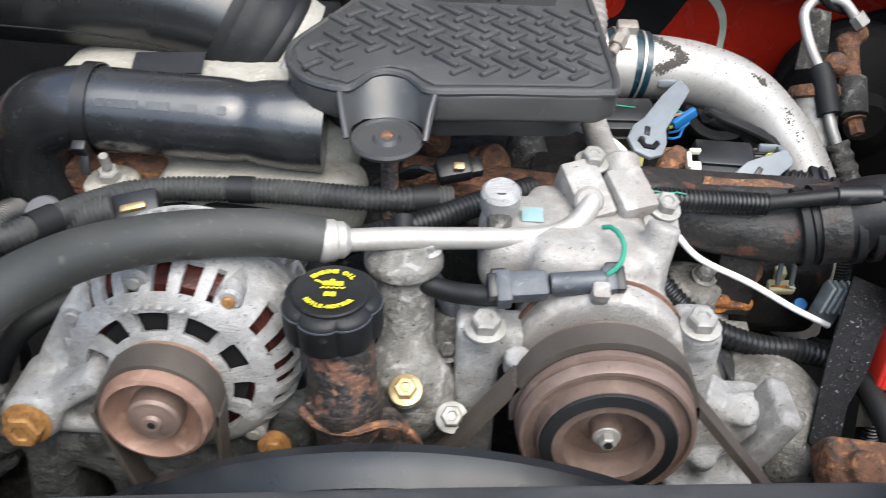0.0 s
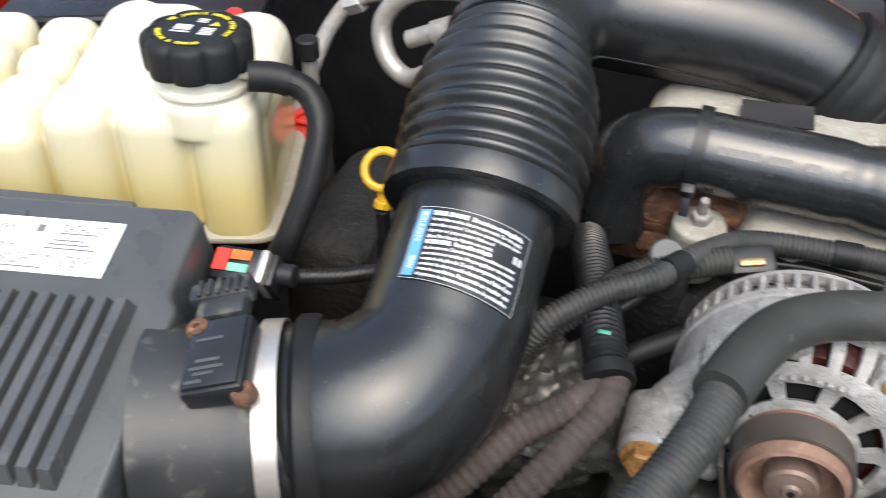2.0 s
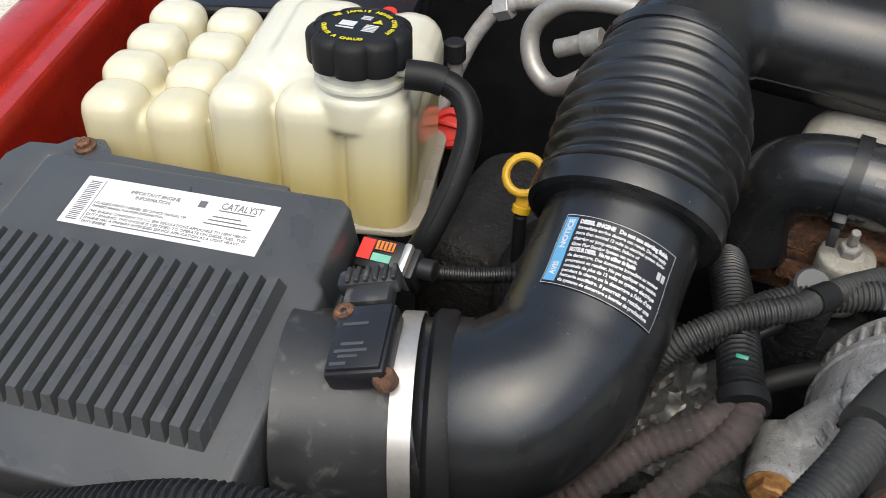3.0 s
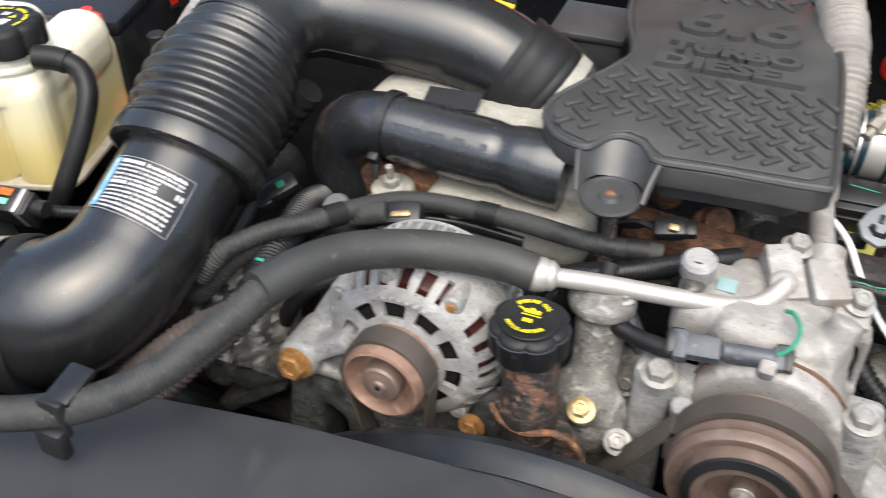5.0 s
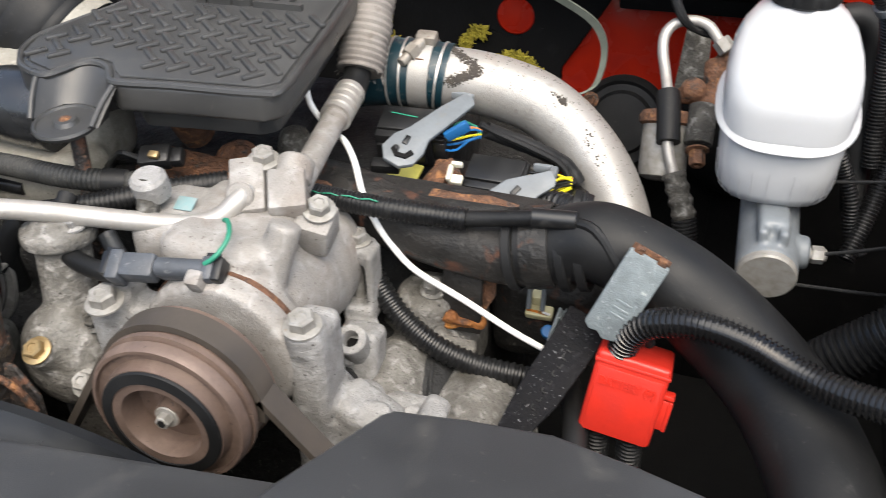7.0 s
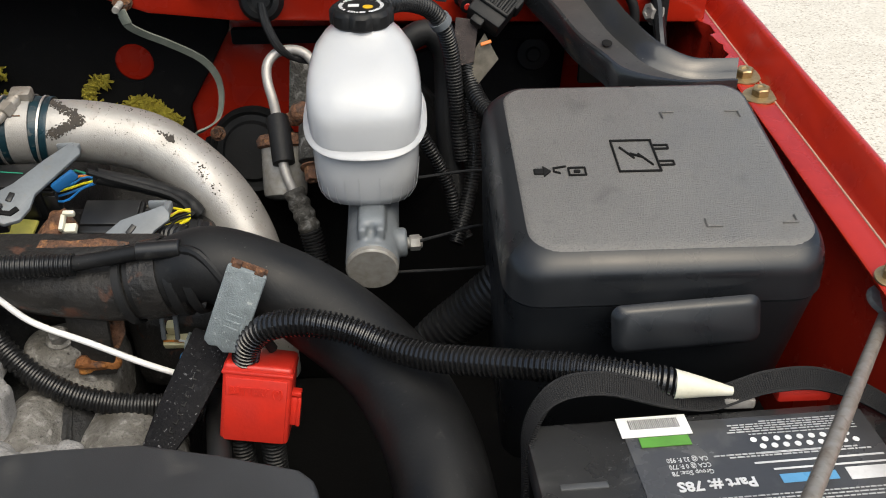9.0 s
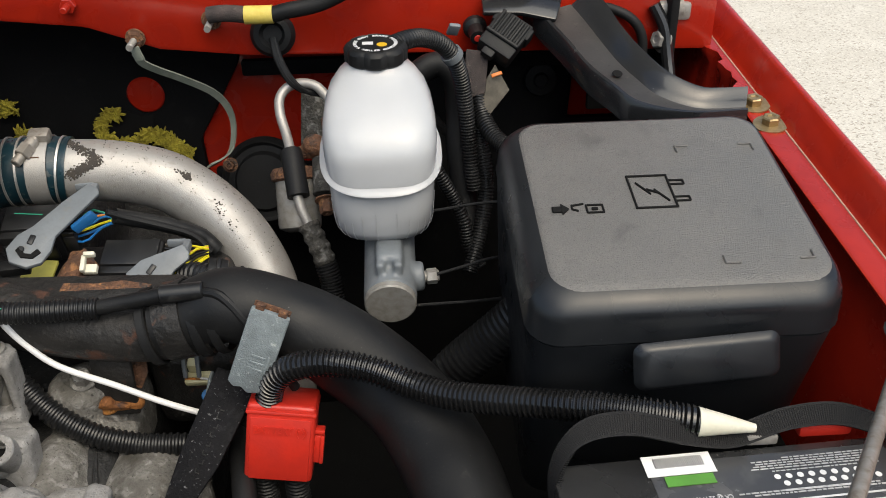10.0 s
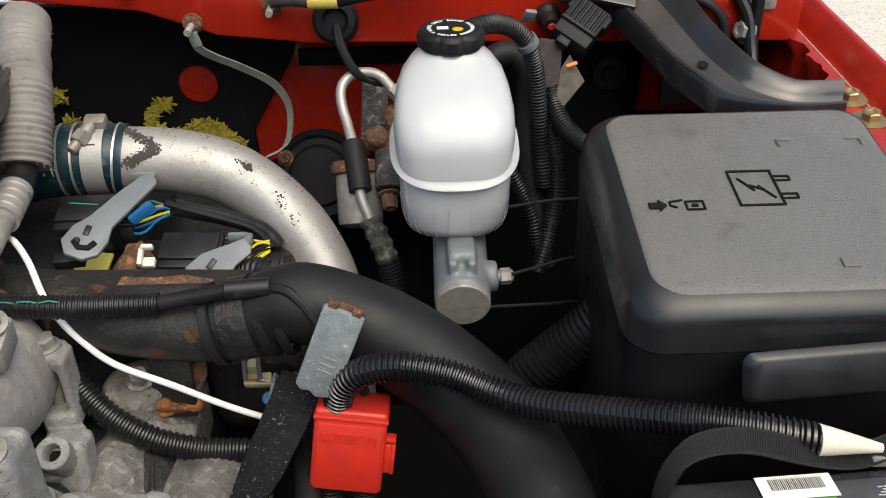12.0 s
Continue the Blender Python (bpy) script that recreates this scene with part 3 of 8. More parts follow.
PASSENGER_RAIL = [(-0.020, -0.60), (-0.0205, -0.020), (-0.0195, -0.003), (-0.017, 0.0), (0.008, 0.0), (0.0125, -0.0015), (0.0155, 0.0015), (0.018, 0.0090), (0.024, 0.0120), (0.060, 0.0125), (0.070, 0.0095), (0.076, 0.003), (0.080, -0.012), (0.086, -0.05), (0.104, -0.30), (0.104, -0.60)]
TEAR = [(0.822, 0.0), (0.8367, 0.001), (0.843, 0.004), (0.8516, 0.0065), (0.856, 0.0055), (0.868, 0.0145), (0.879, 0.0125), (0.8913, 0.0155), (0.898, 0.0125), (0.912, 0.0115), (0.9173, 0.0095), (0.923, 0.0165), (0.9439, 0.0175), (0.951, 0.0125), (0.9556, 0.009), (0.972, 0.005), (0.9883, 0.003), (1.0454, 0.0)]
fender("fender_driver", 1, 0.883, 0.0, 1.222, "red painted fender rail with a torn flange edge", DRIVER_RAIL, TEAR)
fender("fender_passenger", -1, 1.066, 0.37, 1.228, "red painted fender rail beside the coolant tank", PASSENGER_RAIL)

sheet("liner_passenger", (0.012, 1.5, 0.42), at((-0.905, 0.6, 0.85)), m_void, "near-black sheet added over the red inner fender, passenger side", "liner")
sheet("liner_driver", (0.012, 1.5, 0.36), at((0.846, 0.6, 0.82)), m_void, "near-black sheet added over the red inner fender, driver side", "liner")

# raised bonnet behind and above, unseen, closing the place; lining greyed to bounce light
hood = solo("hood", box((1.60, 1.32, 0.03), at((0, 1.18, 2.05), (0, -0.990, -0.14), (1, 0, 0)), 0.01), m_hood_bounce, "unseen raised hood, lining greyed to bounce light", "hood", kind="structure")

# ---- front: radiator cover, fan shroud ----
cover_front = thing("radiator_cover", (0, 0.2, 1.0), "dark grey plastic radiator top cover", "radiator cover")
part("top", prism([(-0.56, 0.02), (0.62, 0.02), (0.62, 0.345), (0.26, 0.331), (0.04, 0.313), (-0.168, 0.293), (-0.285, 0.272), (-0.33, 0.235), (-0.40, 0.20), (-0.56, 0.18)], 0.018, at((0, 0, 1.132)), 0.006), m_panel, cover_front)
part("raised_duct", prism([(0.215, 0.02), (0.486, 0.02), (0.4885, 0.30), (0.4877, 0.321), (0.4840, 0.334), (0.4753, 0.3425), (0.430, 0.3560), (0.385, 0.3665), (0.340, 0.3650), (0.300, 0.3610), (0.294, 0.3560), (0.2605, 0.2986), (0.232, 0.235)], 0.05, at((0, 0, 1.139)), 0.010, 3), m_panel, cover_front, "raised air duct with rounded edges")
shroud = thing("fan_shroud", (0.02, 0.34, 0.7), "black plastic fan shroud ring behind the radiator", "fan shroud")


def ring_tube(c, axis, radius, r, a0, a1, n=60, seg=10):
    m = at(c, axis, (1, 0, 0))
    return tube([m @ Vector((radius * math.cos(radians(a0 + (a1 - a0) * i / n)), radius * math.sin(radians(a0 + (a1 - a0) * i / n)), 0)) for i in range(n + 1)], r, seg)


part("rim", lathe([(0.330, 0.0), (0.336, 0.002), (0.338, 0.010), (0.330, 0.016), (0.322, 0.03), (0.30, 0.06), (0.296, 0.06), (0.318, 0.028), (0.325, 0.012), (0.330, 0.0)], at((0.02, 0.352, 0.802), (0, -1, 0)), 120), m_fuse, shroud)
part("ridge", ring_tube((0.02, 0.322, 0.802), (0, -1, 0), 0.326, 0.003, 0, 360, 90, 8), m_intake, shroud)


# ---- passenger side: air intake, air cleaner, coolant tank ----
def text_on(tube_ob, text, size, s0, ang0, ds, lift, width=None, bold=0.0):
    """Writing laid on a tube's skin: x runs round it, y along it."""
    bm, w = letters(text, size, bold, 0.0)
    k = width / w if width and w else 1
    r = tube_ob.r[0]
    for v in bm.verts:
        v.co = tube_ob.point(s0 + ds * v.co.y, ang0 + math.degrees(v.co.x * k / r) * ds, lift)
    return bm


def patch(tube_ob, s0, s1, a0, a1, lift, n=16, m=24):
    bm = bmesh.new()
    g = [[bm.verts.new(tube_ob.point(s0 + (s1 - s0) * i / n, a0 + (a1 - a0) * j / m, lift)) for j in range(m + 1)] for i in range(n + 1)]
    for i in range(n):
        for j in range(m):
            bm.faces.new((g[i][j], g[i][j + 1], g[i + 1][j + 1], g[i + 1][j]))
    bmesh.ops.recalc_face_normals(bm, faces=bm.faces)
    return bm


duct = thing("intake_duct", (-0.38, 0.45, 1.10), "glossy black plastic air intake duct with bellows and notice label", "intake duct")
ELBOW = Tube([(-0.446, 0.300, 1.142), (-0.427, 0.308, 1.148), (-0.405, 0.311, 1.157), (-0.387, 0.321, 1.164), (-0.371, 0.348, 1.174), (-0.367, 0.383, 1.189), (-0.368, 0.414, 1.204), (-0.368, 0.452, 1.224)], 0.054, 0.004, lambda s, l: 0.0625 - 0.009 * min(1, max(0, (s - 0.01) / 0.11)))
part("elbow", ELBOW.mesh(48), m_intake, duct)


def bellow_prof(s, length):
    k = min(s / length, 1)
    base = 0.0605 + 0.0050 * math.sin(math.pi * min(1, k * 1.15)) - 0.0100 * max(0, (k - 0.62) / 0.38) ** 1.5
    n = 9
    w = (k * n) % 1.0
    if k < 0.11:
        return 0.0645 if k > 0.02 else 0.062
    if k > 0.975:
        return 0.0545
    return base + 0.0058 * (abs(math.sin(math.pi * w)) ** 1.8 - 0.5)


BELLOWS = Tube([(-0.368, 0.448, 1.222), (-0.370, 0.485, 1.244), (-0.374, 0.530, 1.268), (-0.378, 0.574, 1.286)], 0.06, 0.0012, bellow_prof)
part("bellows", BELLOWS.mesh(56), m_intake, duct, "ribbed rubber bellows")
part("collar", lathe([(0.062, -0.010), (0.0665, -0.008), (0.0675, 0.0), (0.0665, 0.008), (0.062, 0.010)], at((-0.369, 0.457, 1.2275), (-0.04, 0.84, 0.52)), 56), m_intake, duct)
part("top_ring", lathe([(0.050, -0.006), (0.0545, -0.005), (0.0552, 0.0), (0.0545, 0.005), (0.050, 0.006)], at((-0.3785, 0.577, 1.2875), (0.0, 0.9, 0.42)), 48), m_intake, duct)
PIPE = Tube([(-0.378, 0.570, 1.284), (-0.372, 0.612, 1.297), (-0.345, 0.648, 1.299), (-0.300, 0.662, 1.292), (-0.225, 0.671, 1.284), (-0.178, 0.675, 1.272), (-0.143, 0.677, 1.255)], 0.049, 0.006, lambda s, l: 0.0475 + 0.004 * max(0, 1 - s / 0.06) - 0.002 * min(1, s / l))
part("crossover_pipe", PIPE.mesh(40), m_intake, duct, "broad black air pipe")
part("seam", tube([PIPE.point(PIPE.length * k / 20, 118 + 2 * math.sin(k * 0.5), 0.0) for k in range(4, 19)], 0.0009, 6), m_intake, duct)
part("pipe_cuff", Tube([(-0.158, 0.676, 1.264), (-0.139, 0.677, 1.253), (-0.121, 0.679, 1.239)], 0.050, 0.003, lambda s, l: 0.0512 if (s / 0.012) % 1 < 0.7 else 0.0500).mesh(40), m_rubber, duct, "rubber cuff of the air pipe")
screw_clamp(duct, (-0.114, 0.6795, 1.2345), (0.80, 0.06, -0.60), 0.049, 0.012, 60, m_cream)
pad = part("sticker_platform", prism([(-0.040, -0.022), (0.036, -0.022), (0.030, 0.022), (-0.030, 0.022)], 0.03, at((-0.198, 0.694, 1.286), (0.30, -0.36, 0.88), (0.92, 0.20, -0.25)), 0.003), m_intake, duct, "moulded sticker platform")
part("yellow_sticker", box((0.058, 0.026, 0.0008), at((-0.189, 0.6835, 1.3128), (0.30, -0.36, 0.88), (0.92, 0.20, -0.25)), 0), m_yellow, pad, "yellow warning sticker")
part("sticker_band", box((0.058, 0.007, 0.0008), at((-0.1888, 0.6833, 1.3135), (0.30, -0.36, 0.88), (0.92, 0.20, -0.25)), 0), m_paper, pad)
# label on the elbow
s0, s1 = 0.134, 0.188
part("notice_label", patch(ELBOW, s0, s1, -5, 76, 0.0008), m_blacklabel, duct, "black and blue printed notice label")
part("blue_band", patch(ELBOW, s0 + 0.002, s1 - 0.002, -4, 4.5, 0.0012, 12, 4), m_blueink, duct, "blue printed band")
part("label_border", join(patch(ELBOW, s0, s0 + 0.0004, -5, 76, 0.0012, 1, 24), patch(ELBOW, s1 - 0.0004, s1, -5, 76, 0.0012, 1, 24), patch(ELBOW, s0, s1, 75.6, 76, 0.0012, 16, 1), patch(ELBOW, s0, s1, -5, -4.6, 0.0012, 16, 1)), m_greyprint, duct)
NOTICE = [("DIESEL ENGINE   Do not use starting fluids.", 0.0040, 1), ("Immediate engine damage can result. Do not apply", 0.0034, 0), ("more than nominal 12 volts to electrical system during", 0.0034, 0), ("charging or jump-starting. Failure of", 0.0034, 0), ("Glow Plug Starting System can result.", 0.0034, 0), ("MOTEUR DIESEL   Ne pas utiliser de liquide", 0.0040, 1), ("de demarrage. Des dommages immediats au moteur", 0.0034, 0), ("pourraient en resulter. Ne pas appliquer une tension", 0.0034, 0), ("nominale de plus de 12 volts au systeme electrique", 0.0034, 0), ("pendant la charge ou le demarrage a l'aide d'une", 0.0034, 0), ("batterie auxiliaire. Il pourrait en resulter une", 0.0034, 0), ("du systeme de demarrage a bougies de prechauffage", 0.0034, 0)]
lines = bmesh.new()
for i, (words, size, bold) in enumerate(NOTICE):
    add(lines, text_on(ELBOW, words, size, s1 - 0.0058 - i * 0.0041, 6.5, 1, 0.0013, 0.0690 if len(words) > 42 else 0.048, 0.00030 if bold else 0.00014))
part("notice_text", lines, m_whiteink, duct, "white printed warning text")
side = bmesh.new()
for words, s_at in (("NOTICE", 0.029), ("AVIS", 0.007)):
    g, w = letters(words, 0.0058, 0.0002, 0.0)
    for v in g.verts:
        v.co = ELBOW.point(s0 + s_at + v.co.x, 2.6 - math.degrees(v.co.y / 0.06), 0.0016)
    add(side, g)
part("band_text", side, m_whiteink, duct)
part("book_mark", join(patch(ELBOW, s0 + 0.030, s0 + 0.036, 66, 69, 0.0013, 4, 4), patch(ELBOW, s0 + 0.030, s0 + 0.036, 70, 73, 0.0013, 4, 4)), m_greyprint, duct)

# mass air flow tube with its sensor, joined to the air cleaner
maf = thing("air_flow_tube", (-0.50, 0.29, 1.07), "black plastic air flow tube with sensor and steel clamp", "air flow tube")
AX = Vector((-0.925, -0.375, -0.03)).normalized()
c0 = Vector((-0.432, 0.305, 1.146))
part("tube", Tube([c0 + AX * d for d in (-0.01, 0.02, 0.05, 0.092)], 0.061, 0.004, lambda s, l: 0.0595 if s < 0.022 else 0.0625 + 0.004 * max(0, (s - 0.05) / 0.05)).mesh(48), m_mafplastic, maf)
part("rubber_ring", lathe([(0.058, -0.009), (0.066, -0.009), (0.068, -0.006), (0.068, 0.004), (0.065, 0.007), (0.060, 0.008)], at(c0 - AX * 0.003, AX), 56), m_rubber, maf, "rubber sealing ring")
screw_clamp(maf, c0 + AX * 0.017, AX, 0.0648, 0.013, 128)
SM = at((-0.468, 0.2795, 1.211), (-0.20, -0.22, 0.95), (0.88, 0.27, 0.24))
sensor = part("sensor", join(box((0.037, 0.052, 0.016), SM, 0.003), box((0.033, 0.047, 0.003), SM @ pose(0, 0, 0.009), 0.001)), m_blacklabel, maf, "flat black sensor box")
part("sensor_plug", join(box((0.030, 0.018, 0.014), SM @ pose(-0.003, 0.036, 0.003), 0.003), box((0.040, 0.014, 0.012), SM @ pose(-0.004, 0.047, 0.006), 0.003)), m_mafplastic, maf, "dark grey wiring plug")
for i in range(6):
    part("plug_rib", box((0.003, 0.012, 0.004), SM @ pose(-0.016 + i * 0.006, 0.047, 0.013), 0.0008, 1), m_mafplastic, maf)
for i, (x, y, w) in enumerate(((-0.012, 0.009, 0.016), (-0.010, -0.006, 0.014), (-0.013, -0.011, 0.020), (-0.010, -0.015, 0.012), (-0.014, -0.020, 0.010))):
    part("print_line", box((w, 0.0022, 0.0003), SM @ pose(x + w / 2, y, 0.0107), 0), m_airbox, sensor)
for p in ((-0.4445, 0.2605, 1.214), (-0.490, 0.2925, 1.219)):
    part("screw", lathe([(0, 0.0005), (0.0022, 0.0005), (0.0026, 0.002), (0.0058, 0.002), (0.0072, 0.0), (0.0072, -0.006)], at(p, (-0.28, -0.22, 0.95)), 20), m_rust, maf, "rusty screw")

# air cleaner box
AZ = Vector((0.0065, -0.246, 0.969))
AM = at((-0.5435, 0.3841, 1.2261), AZ, (0.9856, 0.1654, 0.0354))
airbox = thing("air_cleaner", (-0.66, 0.25, 1.0), "dark grey plastic air cleaner box with ribbed lid and white label", "air cleaner")
part("lid", prism([(-0.245, -0.235), (0.012, -0.235), (0.012, -0.075), (0.004, -0.066), (0.004, -0.004), (-0.005, 0.004), (-0.24, 0.004), (-0.246, -0.004)], 0.045, AM @ pose(0, 0, -0.045), 0.004, 3), m_airbox, airbox)
part("base", prism([(-0.24, -0.23), (0.006, -0.23), (0.006, -0.01), (-0.01, 0.0), (-0.24, 0.0)], 0.11, AM @ pose(0, 0, -0.157), 0.004), m_airbox, airbox)
part("lid_flange", prism([(-0.285, -0.10), (-0.25, -0.10), (-0.25, 0.004), (-0.05, 0.004), (-0.05, 0.012), (-0.20, 0.016), (-0.215, 0.03), (-0.24, 0.028), (-0.25, 0.018), (-0.275, 0.016), (-0.287, 0.0)], 0.006, AM @ pose(0, 0, -0.012), 0.002), m_airbox, airbox, "mounting flange of the lid")
hex_bolt(airbox, AM @ Vector((-0.225, 0.018, -0.004)), AZ, 0.006, 0.005, m_rust, name="screw")


def loft_bar(half, top, length, h):
    """A raised bar along -y: wide foot, narrower crown and sloped ends."""
    bm = bmesh.new()
    a = [bm.verts.new(p) for p in ((-half, 0.001, -0.001), (half, 0.001, -0.001), (half, -length, -0.001), (-half, -length, -0.001))]
    b = [bm.verts.new(p) for p in ((-top, -0.002, h), (top, -0.002, h), (top, -length + 0.006, h), (-top, -length + 0.006, h))]
    bm.faces.new(b)
    for i in range(4):
        j = (i + 1) % 4
        bm.faces.new((a[i], a[j], b[j], b[i]))
    bm.faces.new(list(reversed(a)))
    bmesh.ops.recalc_face_normals(bm, faces=bm.faces)
    return bm


for i in range(19):
    bm = loft_bar(0.0050, 0.0034, 0.119, 0.0125)
    bm.transform(AM @ pose(-0.2371 + i * 0.0122, -0.0785, 0.0002))
    part("rib", bm, m_airbox, airbox)
lab = part("label", box((0.154, 0.045, 0.0006), AM @ pose(-0.121, -0.037, 0.0006), 0), m_paper, airbox, "white printed information label")
LM = AM @ pose(-0.198, -0.0595, 0.0011)
prt = join(
    written("IMPORTANT ENGINE", 0.0046, LM @ pose(0.040, 0.0345, 0), 0.040), written("INFORMATION", 0.0046, LM @ pose(0.046, 0.0300, 0), 0.028),
    written("CATALYST", 0.0085, LM @ pose(0.112, 0.0345, 0), 0.032),
    written("NO ADJUSTMENTS NEEDED. SEE SERVICE MANUAL OR", 0.0033, LM @ pose(0.018, 0.0205, 0), 0.074), written("OWNERS MANUAL FOR MORE INFORMATION.", 0.0033, LM @ pose(0.018, 0.0172, 0), 0.058),
    written("THIS ENGINE CONFORMS TO U.S. EPA REGULATIONS APPLICABLE TO NEW HEAVY-", 0.0033, LM @ pose(0.018, 0.0125, 0), 0.125), written("DUTY ENGINES. THIS ENGINE IS CERTIFIED TO OPERATE ON DIESEL FUEL. THIS", 0.0033, LM @ pose(0.018, 0.0092, 0), 0.125),
    written("ENGINE HAS A PRIMARY INTENDED SERVICE APPLICATION AS A LIGHT HEAVY-", 0.0033, LM @ pose(0.018, 0.0059, 0), 0.122), written("DUTY ENGINE.", 0.0033, LM @ pose(0.018, 0.0026, 0), 0.020))
part("print", prt, m_greyink, lab)
bars = bmesh.new()
for i in range(22):
    add(bars, box((0.009, 0.0006 if i % 3 else 0.0009, 0.0003), LM @ pose(0.009, 0.004 + i * 0.00172, 0), 0))
for x, y, w in ((0.112, 0.0320, 0.028), (0.110, 0.0262, 0.022), (0.108, 0.0228, 0.030), (0.106, 0.0194, 0.036), (0.042, 0.0032, 0.070)):
    add(bars, box((w, 0.0009, 0.0003), LM @ pose(x + w / 2, y + 0.0008, 0), 0))
add(bars, box((0.006, 0.006, 0.0003), LM @ pose(0.098, 0.036, 0), 0))
add(bars, box((0.0005, 0.038, 0.0003), LM @ pose(0.0165, 0.023, 0), 0))
part("bar_block", bars, m_greyink, lab)

# filter gauge with its coloured window
gauge = thing("filter_gauge", (-0.52, 0.37, 1.16), "small filter gauge with red and green window", "gauge")
GM = at((-0.515, 0.376, 1.199), (0, -0.45, 0.9), (0.99, 0.1, 0))
part("case", join(box((0.034, 0.026, 0.03), GM @ pose(0, 0, -0.016), 0.004), rod(0.008, 0.018, GM @ pose(0.020, 0.002, -0.016, 0, 90, 0), 16), box((0.006, 0.024, 0.026), GM @ pose(0.024, 0.0, -0.018), 0.002)), m_loom, gauge)
part("clear_end", box((0.006, 0.025, 0.028), GM @ pose(0.0185, 0.0, -0.0145), 0.002), m_band, gauge, "bright clear end cap")
part("red_field", box((0.010, 0.016, 0.0006), GM @ pose(-0.010, 0.001, 0), 0), m_redplastic, gauge)
part("orange_field", box((0.014, 0.007, 0.0006), GM @ pose(0.003, 0.0055, 0), 0), m_orangeink, gauge)
part("green_field", box((0.014, 0.006, 0.0006), GM @ pose(0.003, -0.004, 0), 0), m_mint, gauge)
part("scale_marks", join(*[box((0.0009, 0.006, 0.0003), GM @ pose(-0.004 + i * 0.003, 0.0055, 0.0006), 0) for i in range(5)]), m_ink, gauge)
solo("sensor_conduit", loom([(-0.520, 0.378, 1.182), (-0.490, 0.398, 1.176), (-0.458, 0.413, 1.174), (-0.429, 0.43, 1.172), (-0.41, 0.45, 1.15)], 0.0062), m_loom, "thin black corrugated conduit of the sensor", "conduit")

# coolant tank
tank = thing("coolant_tank", (-0.69, 0.49, 1.08), "translucent yellowish coolant tank with lobed sides", "coolant tank")
TX = Vector((math.cos(radians(18.7)), math.sin(radians(18.7)), 0))
TM = at((-0.7795, 0.4080, 0.006), (0, 0, 1), TX)


def pillow(w, d, h, m, r):
    return box((w, d, h), m, r, 4)


body = []
for i in range(2):
    for j in range(1, 4):
        body.append(pillow(0.050, 0.0455, 0.05, TM @ pose(0.054 * i, 0.0495 * j, 1.2180 + 0.003 * j - 0.004 * i), 0.0165))
    body.append(pillow(0.051, 0.052, 0.12, TM @ pose(0.054 * i, 0.009, 1.178 - 0.003 * i), 0.019))
body.append(box((0.106, 0.185, 0.10), TM @ pose(0.027, 0.084, 1.170), 0.012, 3))
for i in range(2, 5):
    body.append(pillow(0.0515, 0.062, 0.13, TM @ pose(0.054 * i, 0.013, 1.187 + (0.002 if i == 4 else 0)), 0.019))
body.append(box((0.158, 0.165, 0.12), TM @ pose(0.165, 0.084, 1.178), 0.022, 4))
body.append(pillow(0.060, 0.150, 0.06, TM @ pose(0.120, 0.084, 1.236, 8, -14, -4), 0.026))
body.append(pillow(0.075, 0.120, 0.05, TM @ pose(0.152, 0.080, 1.248, 6, 0, 0), 0.024))
body.append(pillow(0.060, 0.100, 0.07, TM @ pose(0.221, 0.098, 1.233), 0.026))
body.append(pillow(0.130, 0.070, 0.04, TM @ pose(0.180, 0.045, 1.236, 10, 0, 0), 0.019))
body.append(rod(0.037, 0.035, TM @ pose(0.2017, 0.0175, 1.222), 32, 0.006))
body.append(rod(0.0075, 0.046, TM @ pose(0.200, 0.0100, 1.272, 0, 90, 0), 14))
blend(part("body", join(*body), m_tank, tank), 0.0020, 6)
part("base_ledge", prism(rounded(0.284, 0.178, 0.022), 0.006, TM @ pose(0.1115, 0.068, 1.136), 0.002), m_ledge, tank, "translucent bottom ledge")
part("neck", lathe([(0.0335, 1.236), (0.0335, 1.258), (0.036, 1.259), (0.036, 1.262), (0.032, 1.264), (0.032, 1.278)], TM @ pose(0.2017, 0.0175, 0), 48), m_tank, tank)
CM = TM @ pose(0.2017, 0.0175, 1.268, 0, 0, -10)
cap = part("cap", lathe([(0.035, 0.004), (0.0388, 0.0055), (0.0393, 0.008), (0.0393, 0.026), (0.0382, 0.0290), (0.036, 0.0310), (0.0325, 0.0322), (0.0318, 0.0312), (0.0, 0.0320)], CM, 108, 9, 0.11), m_rubber, tank, "black scalloped pressure cap with printed warnings")
for words, mid, inward in (("NEVER OPEN HOT", 30, False), ("NE JAMAIS", 125, False), ("OUVRIR A CHAUD", 245, True)):
    part("cap_print", arc_written(words, 0.0050, 0.0262, mid, CM @ pose(0, 0, 0.0322), inward, 0.0002), m_yellowink, cap, "yellow printed warning")
part("cap_icons", join(box((0.012, 0.0085, 0.0004), CM @ pose(-0.009, 0.000, 0.0322), 0), box((0.014, 0.0018, 0.0004), CM @ pose(-0.009, -0.0075, 0.0322), 0), *[box((0.010, 0.0012, 0.0004), CM @ pose(0.010, 0.001 - i * 0.0026, 0.0322), 0) for i in range(5)], *[box((0.008, 0.0012, 0.0004), CM @ pose(0.001, 0.016 - i * 0.0026, 0.0322), 0) for i in range(3)]), m_whiteink, cap)
part("warning_mark", prism([(-0.004, 0), (0.004, 0), (0, 0.007)], 0.0004, CM @ pose(0.012, 0.006, 0.0320), 0), m_yellowink, cap)
